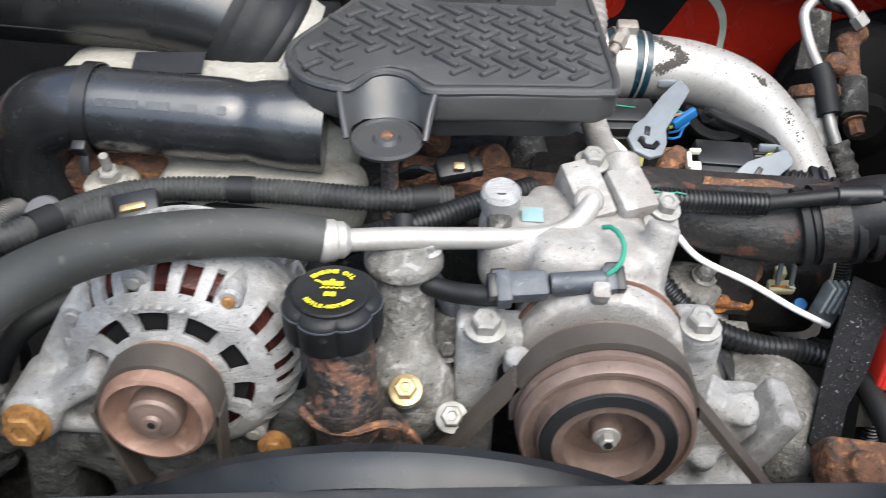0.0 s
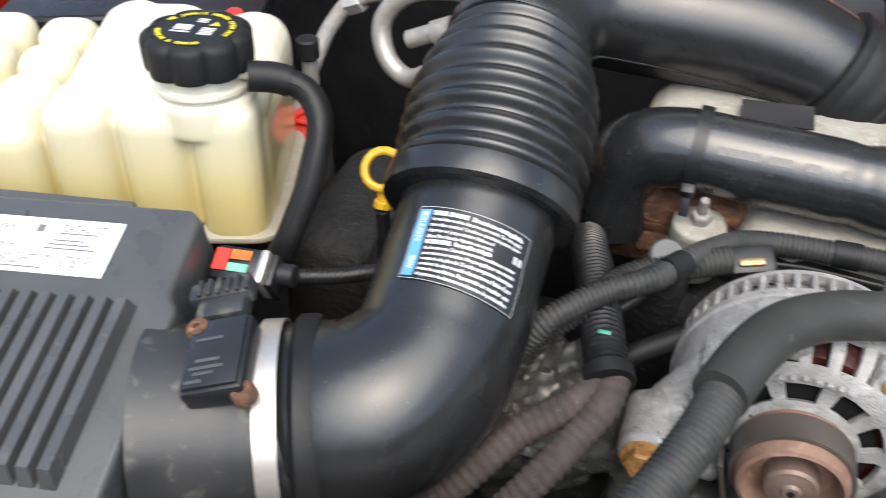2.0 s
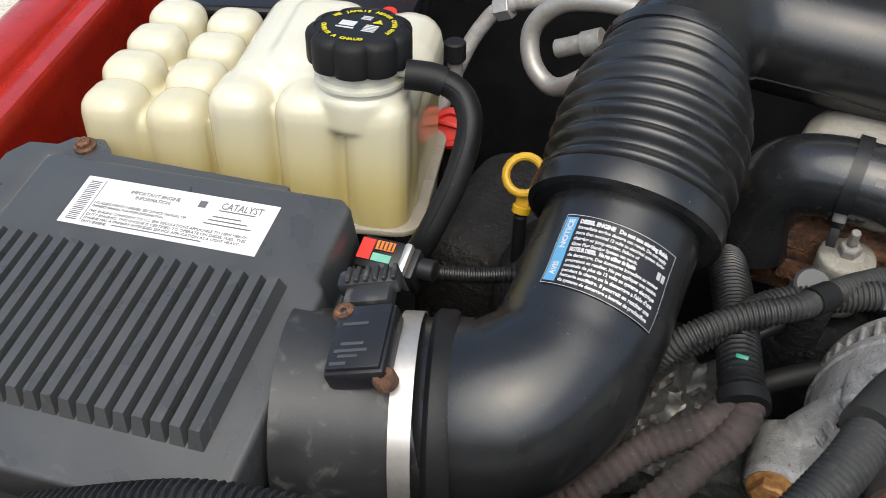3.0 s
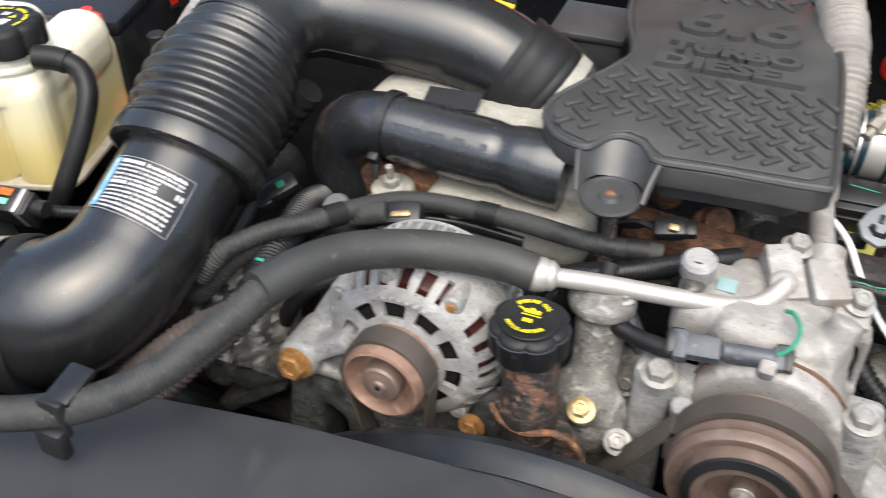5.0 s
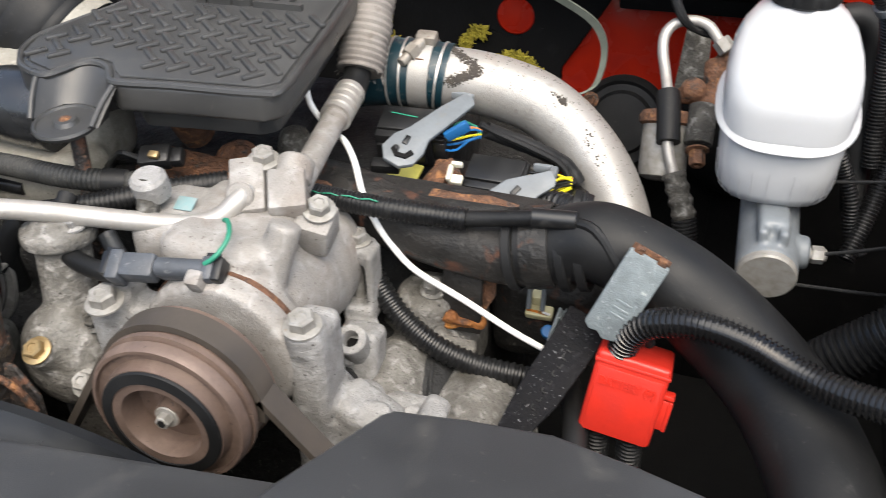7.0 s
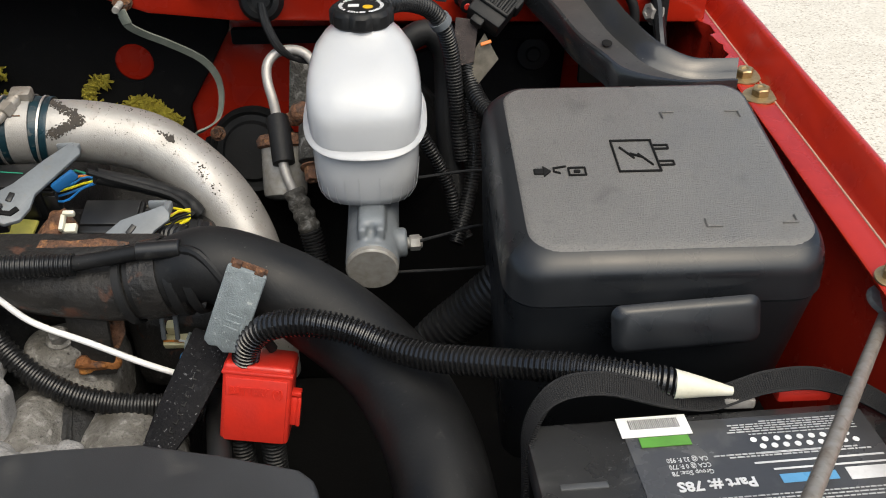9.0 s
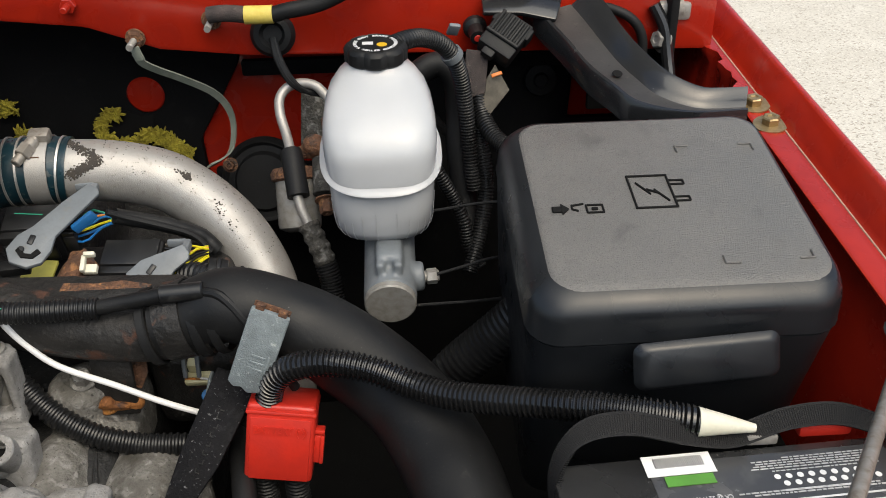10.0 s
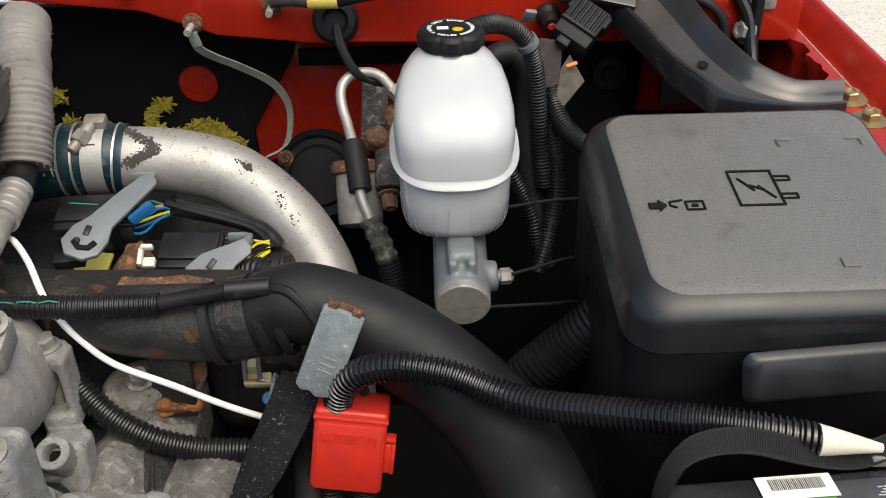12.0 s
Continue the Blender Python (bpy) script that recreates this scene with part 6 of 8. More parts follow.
part("shell", join(box((0.026, 0.018, 0.014), at((0.030, 0.568, 1.196), (0, -0.5, 0.86), (1, 0.3, 0)), 0.003), box((0.010, 0.014, 0.010), at((0.046, 0.573, 1.196), (0, -0.5, 0.86), (1, 0.3, 0)), 0.002)), m_loom, inj)
part("lock", box((0.008, 0.006, 0.004), at((0.034, 0.560, 1.203), (0, -0.5, 0.86)), 0.001), m_gold, inj)
for i in range(6):
    a = 0.004 * i
    part("wire", tube([(0.016, 0.566 + a * 0.4, 1.194), (0.004 - a * 0.3, 0.562 + a, 1.200 - a), (-0.010 - a, 0.570 + a, 1.190 - a), (-0.030, 0.582, 1.172 - a)], 0.0022, 7), m_loom, inj)
for pts, r, mt, lab in (([(-0.30, 0.46, 1.125), (-0.27, 0.47, 1.15), (-0.22, 0.52, 1.165), (-0.16, 0.545, 1.165), (-0.09, 0.55, 1.16)], 0.006, m_loom, "thin black lead behind the alternator"), ([(-0.075, 0.50, 1.10), (-0.066, 0.49, 1.14), (-0.05, 0.50, 1.165), (-0.01, 0.525, 1.168), (0.04, 0.54, 1.16)], 0.009, m_rubber, "black hose behind the oil filler"), ([(0.005, 0.52, 1.15), (0.03, 0.505, 1.12), (0.045, 0.495, 1.08), (0.05, 0.49, 1.03)], 0.0075, m_connector, "grey lead beside the compressor"), ([(-0.085, 0.44, 1.16), (-0.075, 0.44, 1.12), (-0.07, 0.45, 1.07), (-0.068, 0.46, 1.0)], 0.007, m_rubber, "black hose between alternator and filler")):
    solo("engine_lead", tube(pts, r, 12), mt, lab, "cable")

# bosses of the right bracket
for p_, r_ in (((0.204, 0.525, 1.082), 0.0125), ((0.202, 0.495, 1.066), 0.011)):
    boss = part("bolt_boss", lathe([(0.0, -0.02), (r_, -0.02), (r_, 0.006), (r_ - 0.001, 0.007), (r_ * 0.55, 0.007), (r_ * 0.5, 0.006), (r_ * 0.5, -0.01), (0, -0.01)], at(p_, (0, -0.55, 0.84)), 28), m_cast, carrier)
    part("boss_bore", rod(r_ * 0.48, 0.0006, at(Vector(p_) + Vector((0, 0.003, -0.005)), (0, -0.55, 0.84)), 16, 0.0001), m_void, boss)
blend(part("lower_arm", join(rod(0.020, 0.06, at((0.225, 0.5, 1.011), (0, -0.3, 0.95)), 24, 0.006), box((0.06, 0.04, 0.03), at((0.249, 0.510, 1.025), (0, -0.3, 0.95)), 0.008), rod(0.014, 0.02, at((0.264, 0.500, 1.030), (0, -0.5, 0.86)), 20, 0.003), box((0.035, 0.03, 0.09), at((0.204, 0.537, 1.037), (0, 0.2, 1)), 0.006)), m_cast, carrier), 0.0026, 2)

resonator = thing("resonator_box", (-0.13, 0.89, 1.16), "black plastic air box behind the engine cover", "air box")
part("body", box((0.085, 0.07, 0.06), at((-0.132, 0.895, 1.195), (0, -0.15, 1)), 0.008), m_panel, resonator)
part("lid", box((0.088, 0.073, 0.010), at((-0.132, 0.890, 1.228), (0, -0.15, 1)), 0.004), m_panel, resonator)
solo("vent_hose", tube([(-0.175, 0.86, 1.215), (-0.15, 0.82, 1.225), (-0.115, 0.79, 1.222), (-0.085, 0.78, 1.20)], 0.012, 14), m_rubber, "black vent hose behind the engine cover", "hose")

# dusty struts and hoses low beside the alternator
lowb = thing("accessory_bracket", (-0.29, 0.44, 0.95), "dusty dark cast bracket below the alternator ear", "bracket")
blend(part("casting", join(box((0.16, 0.06, 0.11), at((-0.30, 0.475, 0.985)), 0.012), box((0.10, 0.03, 0.022), at((-0.275, 0.415, 1.055)) @ pose(0, 0, 0, 0, -32, 0), 0.005), box((0.022, 0.03, 0.12), at((-0.240, 0.408, 1.03)) @ pose(0, 0, 0, 0, 8, 0), 0.004), box((0.10, 0.03, 0.018), at((-0.305, 0.42, 1.01)) @ pose(0, 0, 0, 0, -40, 0), 0.004), rod(0.018, 0.03, at((-0.335, 0.43, 1.03), (0, -1, 0.2)), 18, 0.003)), m_oily, lowb), 0.0035, 2)
for pts, r in (([(-0.40, 0.40, 1.03), (-0.36, 0.41, 1.045), (-0.33, 0.43, 1.03), (-0.31, 0.44, 0.98)], 0.011), ([(-0.44, 0.36, 1.03), (-0.39, 0.35, 1.04), (-0.35, 0.37, 1.02), (-0.33, 0.40, 0.96)], 0.014), ([(-0.22, 0.47, 1.14), (-0.26, 0.45, 1.12), (-0.285, 0.44, 1.07), (-0.29, 0.43, 1.0)], 0.008)):
    solo("dusty_hose", tube(pts, r, 12), m_rubber, "dusty black hose beside the alternator", "hose", group="dusty hoses")


# ---- driver side ----
# charge pipe of bare aluminium with silicone coupler
cold = thing("charge_elbow", (0.28, 0.79, 1.0), "bare aluminium charge elbow with dark corrosion spots", "pipe")
ELB = Tube([(0.172, 0.797, 1.190), (0.203, 0.797, 1.1886), (0.231, 0.800, 1.1857), (0.259, 0.803, 1.1798), (0.287, 0.804, 1.1705), (0.311, 0.800, 1.1575), (0.334, 0.795, 1.1385), (0.355, 0.786, 1.1165), (0.371, 0.775, 1.092), (0.382, 0.762, 1.066), (0.389, 0.75, 1.02), (0.392, 0.74, 0.93)], 0.0298, 0.004)
part("elbow", ELB.mesh(40), m_silver, cold)
rg = random.Random(11)
crust = bmesh.new()


def crust_bit(s, a, size):
    p, o = ELB.point(s, a, 0.0002), ELB.point(s, a, 0.01)
    add(crust, box((size * rg.uniform(0.6, 1.5), size * rg.uniform(0.5, 1.0), 0.0009), at(p, o - p) @ pose(0, 0, 0, 0, 0, rg.uniform(0, 180)), 0.0003, 1))


LEGS = (((0.024, -12), (0.060, 46)), ((0.060, 46), (0.036, 74)))
for (s0_, a0_), (s1_, a1_) in LEGS:
    for i in range(420):
        f = rg.random()
        crust_bit(s0_ + (s1_ - s0_) * f + rg.gauss(0, 0.0024), a0_ + (a1_ - a0_) * f + rg.gauss(0, 4.5), rg.uniform(0.0008, 0.0024))
for s, a, n, w in ((0.132, 34, 14, 0.0022), (0.172, 44, 8, 0.003), (0.180, 55, 12, 0.004), (0.20, 60, 9, 0.005)):
    for i in range(n):
        crust_bit(s + rg.gauss(0, w), a + rg.gauss(0, w * 900), rg.uniform(0.0008, 0.0022))
for i in range(220):
    crust_bit(rg.uniform(0.06, 0.24), rg.uniform(-20, 80), rg.uniform(0.0005, 0.0011))
for i in range(60):
    crust_bit(0.138 + rg.gauss(0, 0.0020), 36 + rg.gauss(0, 2.6), rg.uniform(0.0010, 0.0024))
tagged(part("grime_crust", crust, m_rust_dark, cold, "dark flaking grime on the weld"), kind="stuff")
part("coupler", Tube([(0.110, 0.789, 1.186), (0.142, 0.793, 1.190), (0.178, 0.797, 1.190), (0.203, 0.799, 1.187)], 0.0325, 0.003, lambda s, l: 0.0332 if s < 0.006 or s > l - 0.006 else 0.0322).mesh(40), m_teal, cold, "dark blue silicone coupler")
for d in (0.150, 0.162, 0.196):
    part("wire_band", lathe([(0.0328, -0.0010), (0.0340, -0.0010), (0.0340, 0.0010), (0.0328, 0.0010)], at((d, 0.7955 + (d - 0.160) * 0.08, 1.1900 - max(0, d - 0.180) * 0.14), (1, 0.06, -0.02 - (d - 0.16) * 3)), 40), m_band, cold)
TB = at((0.1795, 0.797, 1.1900), (1, 0.06, -0.05))
part("t_band", lathe([(0.0326, -0.0095), (0.0338, -0.0095), (0.0338, 0.0095), (0.0326, 0.0095)], TB, 40), m_silver, cold, "steel clamp band")
part("band_slot", box((0.010, 0.0012, 0.002), at((0.181, 0.7735, 1.2140), (0, -0.7, 0.7)), 0.0004), m_rust, cold, "rusty slot in the band")
part("t_bolt", join(rod(0.0048, 0.036, at((0.167, 0.765, 1.212), (0.42, 0.80, 0.42)), 14), rod(0.0080, 0.012, at((0.171, 0.773, 1.216), (0.42, 0.80, 0.42)), 6), rod(0.0066, 0.010, at((0.175, 0.780, 1.220), (0.42, 0.80, 0.42)), 14), box((0.020, 0.014, 0.012), at((0.183, 0.795, 1.226), (0, -0.3, 1)), 0.003)), m_strut, cold)
# heat wrapped suction line
suct = thing("suction_line", (0.14, 0.68, 1.15), "aluminium suction line with frayed grey heat sleeve", "pipe")
WR = [(0.115, 0.86, 1.30), (0.128, 0.81, 1.282), (0.136, 0.77, 1.248), (0.137, 0.738, 1.211)]
part("heat_sleeve", Tube(WR, 0.0185, 0.0012, lambda s, l: 0.0215 + 0.0008 * math.sin(s * 1100) + 0.0006 * math.sin(s * 230)).mesh(28), m_wrap, suct, "frayed ribbed heat sleeve")
rnd = random.Random(4)
fray = bmesh.new()
for end, base in ((Vector((0.137, 0.738, 1.211)), Vector((0.0, -0.6, -0.55))), (Vector((0.120, 0.845, 1.292)), Vector((-0.1, 0.5, 0.3)))):
    for i in range(34):
        a = rnd.uniform(0, 6.28)
        side_v = Vector((math.cos(a), 0.45 * math.sin(a), -0.6 * math.sin(a)))
        p = end + side_v * 0.0205
        q = p + (side_v * rnd.uniform(0.1, 0.9) + base * rnd.uniform(0.1, 0.9)) * rnd.uniform(0.004, 0.011)
        add(fray, tube([p, (p + q) / 2 + side_v * 0.001, q], 0.0003, 4, 0.004))
tagged(part("frayed_ends", fray, m_wrap, suct), kind="stuff")
part("rubber_hose", tube([(0.135, 0.745, 1.218), (0.137, 0.725, 1.206), (0.139, 0.70, 1.200)], 0.0125, 18), m_rubber, suct, "black hose end")
part("ferrule", Tube([(0.138, 0.710, 1.203), (0.140, 0.67, 1.197)], 0.0135, 0.001, lambda s, l: 0.0138 if (s / 0.009) % 1 < 0.6 else 0.0125).mesh(24), m_alu, suct, "crimped aluminium ferrule")
part("pipe", tube([(0.140, 0.675, 1.198), (0.144, 0.63, 1.194), (0.150, 0.585, 1.192), (0.153, 0.560, 1.190)], 0.0105, 20), m_castpink, suct)

# wiring plugs at the control module
module = thing("control_module", (0.22, 0.71, 1.08), "rusty bracket and casing under the wiring plugs", "control module")
blend(part("casing", join(box((0.22, 0.12, 0.07), at((0.245, 0.730, 1.070), (0, -0.2, 1)), 0.01), box((0.03, 0.05, 0.06), at((0.215, 0.695, 1.09)), 0.006), box((0.10, 0.10, 0.10), at((0.33, 0.70, 1.03)), 0.02)), m_rustrail, module), 0.004, 3)
part("bracket", join(box((0.016, 0.05, 0.035), at((0.222, 0.700, 1.122), (0, -0.3, 1)), 0.004), box((0.07, 0.012, 0.012), at((0.25, 0.668, 1.108), (0, -0.3, 1)), 0.004)), m_rust, module, "rusty bracket")


def ecu_plug(c, turn, label, wires, pivot, tip, rear, pale):
    """A long black multi-way plug with a grey locking lever, comb and wires."""
    ob = thing("module_plug", c, label, "connector", group="module wiring plugs")
    m = at(c, (0.0, -0.30, 0.95)) @ pose(0, 0, 0, 0, 0, turn)
    part("shell", join(box((0.054, 0.040, 0.034), m @ pose(0, 0, -0.004), 0.003), box((0.050, 0.030, 0.004), m @ pose(-0.001, 0.003, 0.014), 0.0015), box((0.004, 0.034, 0.038), m @ pose(0.020, 0, -0.004), 0.001), box((0.046, 0.004, 0.020), m @ pose(-0.002, -0.021, -0.006), 0.001)), m_loom, ob)
    comb = part("comb", box((0.012, 0.036, 0.022), m @ pose(0.033, 0, -0.004), 0.002), m_loom, ob)
    for i in range(8):
        part("tooth", box((0.011, 0.0024, 0.005), m @ pose(0.033, -0.0155 + i * 0.0044, 0.0085), 0.0004, 1), m_kraft if pale and i % 3 else m_loom, comb)
    p, q = Vector(pivot), Vector(tip)
    d = q - p
    n = d.length
    facing = Vector((0.0, -0.70, 0.70))
    f = at(p, facing - d * (facing.dot(d) / d.length_squared), d)
    lever = part("lever", prism([(-0.019, 0.004), (-0.016, -0.011), (-0.005, -0.018), (0.010, -0.016), (0.024, -0.009), (n, -0.008), (n + 0.004, -0.003), (n + 0.004, 0.007), (n * 0.7, 0.011), (0.022, 0.013), (0.007, 0.017), (-0.010, 0.015)], 0.005, f, 0.0014), m_lever, ob, "grey locking lever")
    back = Vector((0, rear, 0))
    part("lever_arm", join(box((0.007, rear, 0.009), at(q + back / 2), 0.002), box((0.018, 0.005, 0.008), at(q + back + Vector((-0.010, 0, 0))), 0.002)), m_lever, lever)
    nz = f.to_3x3() @ Vector((0, 0, 1))
    part("slot", ring_tube(f @ Vector((0.0, -0.001, 0.0052)), nz, 0.0085, 0.0028, 190, 350, 16, 6), m_void, lever)
    part("pivot_pin", join(rod(0.0030, 0.003, at(f @ Vector((-0.004, 0.004, 0.0045)), nz), 12), box((0.010, 0.005, 0.003), f @ pose(0.009, 0.004, 0.005, 0, 0, 20), 0.001)), m_loom, lever)
    for i, (mat, dz) in enumerate(wires):
        a = m @ Vector((0.038, -0.015 + i * 0.0042, -0.002 + 0.002 * (i % 3)))
        b = a + Vector((0.010, -0.002 + 0.0010 * i, 0.001 + dz * 0.5))
        e = Vector(c) + Vector((0.064, 0.016 + 0.001 * i, -0.004 + 0.001 * i))
        part("wire", tube([a, b, b.lerp(e, 0.5) + Vector((0, 0.002, 0.003 - dz)), e], 0.0012, 6), mat, ob)
    return ob


ecu_plug((0.182, 0.738, 1.156), 2, "black wiring plug with grey lever and blue wires", [(m_bluepl, 0.001), (m_bluepl, 0.004), (m_yellowink, 0.003), (m_greenw, 0.005), (m_bluepl, 0.000), (m_orangew, 0.002), (m_bluepl, 0.003), (m_greenw, 0.006)], (0.1930, 0.686, 1.1640), (0.2330, 0.757, 1.1840), 0.012, False)
ecu_plug((0.272, 0.712, 1.130), -2, "black wiring plug with pale comb and yellow wires", [(m_yellowink, 0.002), (m_yellowink, 0.004), (m_loom, 0.001), (m_yellowink, 0.005), (m_loom, 0.003), (m_yellowink, 0.000), (m_orangew, 0.003), (m_yellowink, 0.006)], (0.2900, 0.680, 1.1330), (0.3220, 0.700, 1.1470), 0.020, True)
solo("blue_seal", box((0.024, 0.006, 0.010), at((0.2325, 0.722, 1.172), (-0.4, -0.3, 0.8), (0.72, 0.25, 0.52)), 0.002), m_bluepl, "blue plastic seal strip beside the plug lever", "seal")
solo("green_mark", box((0.026, 0.0012, 0.0004), at((0.178, 0.739, 1.1735), (0, -0.3, 0.95), (1, -0.12, 0)), 0), m_greenw, "green wire lying on the plug", "wire")
solo("plug_clip", box((0.026, 0.012, 0.010), at((0.176, 0.690, 1.146), (0, -0.3, 0.95), (1, 0.1, 0)), 0.002), m_loom, "black plastic clip under the plug", "clip")
solo("white_clip", join(box((0.013, 0.009, 0.006), at((0.240, 0.690, 1.141), (0, -0.5, 0.86)), 0.0015), box((0.004, 0.016, 0.006), at((0.235, 0.690, 1.147), (0, -0.5, 0.86)), 0.001), box((0.010, 0.004, 0.006), at((0.240, 0.696, 1.153), (0, -0.5, 0.86)), 0.001)), m_offwhite, "small white plastic clip on the module", "clip")
solo("taped_harness", Tube([(0.256, 0.735, 1.170), (0.270, 0.742, 1.162), (0.300, 0.748, 1.150), (0.326, 0.755, 1.134), (0.340, 0.752, 1.118)], 0.0078, 0.0025, lambda s, l: 0.0074 + 0.0003 * math.sin(s * 400) + 0.0002 * math.sin(s * 2100)).mesh(14), m_rubber, "black taped wire bundle behind the plugs", "wiring")
solo("module_lead", tube([(0.252, 0.728, 1.178), (0.268, 0.734, 1.168), (0.296, 0.738, 1.156), (0.322, 0.742, 1.142), (0.336, 0.74, 1.124)], 0.0034, 8), m_rubber, "black lead beside the wire bundle", "wiring")
solo("plug_conduit", loom([(0.318, 0.700, 1.122), (0.335, 0.692, 1.128), (0.355, 0.684, 1.124), (0.375, 0.68, 1.105)], 0.0125, 0.0045), m_loom, "thick black conduit behind the module", "conduit")
for p_ in ((0.352, 0.690, 1.136), (0.372, 0.686, 1.128)):
    solo("conduit_clip", join(box((0.018, 0.020, 0.006), at(p_, (0.3, -0.3, 0.9)), 0.0015), box((0.004, 0.016, 0.014), at(p_, (0.3, -0.3, 0.9)), 0.001)), m_loom, "black plastic conduit clip", "clip", group="conduit clips")
solo("yellow_bracket", prism([(-0.014, -0.016), (0.014, -0.020), (0.020, 0.012), (-0.010, 0.016)], 0.004, at((0.182, 0.710, 1.1255), (0, -0.5, 0.86)), 0.001), m_paleyellow, "pale yellow plastic strip under the plug", "strip")
solo("brown_elbow", Tube([(0.222, 0.672, 1.115), (0.216, 0.690, 1.122), (0.222, 0.704, 1.132), (0.235, 0.714, 1.138)], 0.012, 0.003).mesh(16), m_rust, "rusty bent bracket tube between the plugs", "bracket")

# pipe with flecked rust, then the broad rubber hose
cool = thing("charge_hose", (0.40, 0.58, 0.95), "rust-flecked steel pipe joined to a broad black rubber hose", "hose")
part("steel_pipe", tube([(0.10, 0.66, 1.135), (0.16, 0.64, 1.140), (0.225, 0.622, 1.132), (0.30, 0.612, 1.128), (0.36, 0.610, 1.135)], 0.0265, 28), m_rustrail, cool, "rust-flecked black pipe")
part("top_flange", prism([(0.16, -0.010), (0.34, -0.012), (0.36, 0.004), (0.33, 0.016), (0.24, 0.020), (0.17, 0.022)], 0.005, at((0, 0.632, 1.152), (0, -0.15, 1)), 0.0015), m_rustrail, cool, "rust-flecked flange on the pipe")
part("down_bracket", join(box((0.034, 0.006, 0.075), at((0.270, 0.606, 1.085), (0, 0.1, 1)), 0.002), box((0.036, 0.012, 0.012), at((0.270, 0.602, 1.118)), 0.003)), m_rustrail, cool, "rusty down bracket")
part("rubber_hose", Tube([(0.318, 0.612, 1.133), (0.345, 0.612, 1.140), (0.380, 0.610, 1.150), (0.432, 0.608, 1.127), (0.472, 0.598, 1.102), (0.513, 0.568, 1.080), (0.540, 0.522, 1.066), (0.556, 0.468, 1.055), (0.565, 0.40, 1.03), (0.57, 0.32, 0.98)], 0.031, 0.004, lambda s, l: 0.0305 + 0.0065 * min(1, max(0, (s - 0.05) / 0.12))).mesh(40), m_rubber, cool, "broad black rubber hose")
part("hose_clamp", lathe([(0.0315, -0.011), (0.0330, -0.011), (0.0330, 0.011), (0.0315, 0.011)], at((0.333, 0.612, 1.137), (1, 0, 0.22)), 36), m_rustrail, cool)
for x_ in (0.312, 0.352, 0.366):
    part("clamp_ridge", lathe([(0.0310, -0.004), (0.0328, -0.003), (0.0328, 0.003), (0.0310, 0.004)], at((x_, 0.612, 1.1315 + 0.16 * (x_ - 0.312)), (1, 0, 0.22)), 36), m_rubber, cool, "rubber hose ridge")
part("rust_strip", prism([(0.232, -0.005), (0.256, -0.006), (0.304, -0.007), (0.309, 0.002), (0.284, 0.007), (0.262, 0.005), (0.236, 0.007)], 0.0024, at((0, 0.634, 1.1555), (0, -0.45, 0.9)), 0.0008), m_rust, cool, "bright rust along the flange")
part("rust_tongue", prism([(-0.009, -0.030), (0.003, -0.034), (0.010, -0.020), (0.008, 0.028), (-0.010, 0.030)], 0.003, at((0.2858, 0.6235, 1.098), (0, -0.95, 0.3)), 0.0008), m_rust, cool, "rusty end of the bracket")
part("hose_print", join(*[box((w, 0.003, 0.0004), at((x, 0.607 + dy, 1.1715 - 0.10 * (x - 0.37)), (0, -0.12, 1), (1, -0.05, -0.2)), 0) for x, w, dy in ((0.352, 0.012, 0.004), (0.352, 0.014, -0.003), (0.376, 0.022, 0.005), (0.376, 0.028, -0.001))]), m_kraft, cool, "faded printing")
solo("rail_conduit", loom([(0.120, 0.600, 1.165), (0.150, 0.592, 1.168), (0.205, 0.590, 1.166), (0.250, 0.596, 1.162), (0.275, 0.598, 1.161)], 0.0092), m_loom, "black corrugated conduit on the pipe", "conduit")
solo("rail_sleeve", tube([(0.270, 0.598, 1.161), (0.300, 0.598, 1.166), (0.330, 0.597, 1.172)], 0.0062, 12), m_rubber, "shrink sleeve on the conduit", "sleeve")
solo("rail_joint", rod(0.0075, 0.034, at((0.326, 0.597, 1.172), (1, 0.02, 0.05)), 16), m_loom, "black plastic cable joint on the pipe", "joint")
solo("thin_lead", tube([(0.358, 0.597, 1.173), (0.375, 0.590, 1.172), (0.395, 0.580, 1.150), (0.412, 0.575, 1.118), (0.425, 0.58, 1.085)], 0.0042, 10), m_rubber, "thin black lead into the battery junction", "cable")
solo("white_cable", tube([(0.118, 0.665, 1.245), (0.118, 0.67, 1.208), (0.134, 0.676, 1.180), (0.152, 0.657, 1.184), (0.170, 0.634, 1.178), (0.184, 0.613, 1.162), (0.197, 0.602, 1.146), (0.213, 0.597, 1.127), (0.234, 0.594, 1.108), (0.276, 0.588, 1.091), (0.316, 0.588, 1.068), (0.352, 0.590, 1.049)], 0.0027, 12), m_paper, "white plastic-sheathed cable lying over the engine", "cable")
solo("low_conduit", loom([(0.178, 0.625, 1.115), (0.192, 0.600, 1.098), (0.221, 0.583, 1.070), (0.255, 0.574, 1.050), (0.292, 0.574, 1.037), (0.331, 0.577, 1.031), (0.36, 0.58, 1.02)], 0.0102, 0.0055), m_loom, "black cloth-worn conduit over the valve cover", "conduit")

# valve cover side
valve = thing("valve_cover", (0.27, 0.55, 0.9), "grimy cast valve cover and manifold", "valve cover")
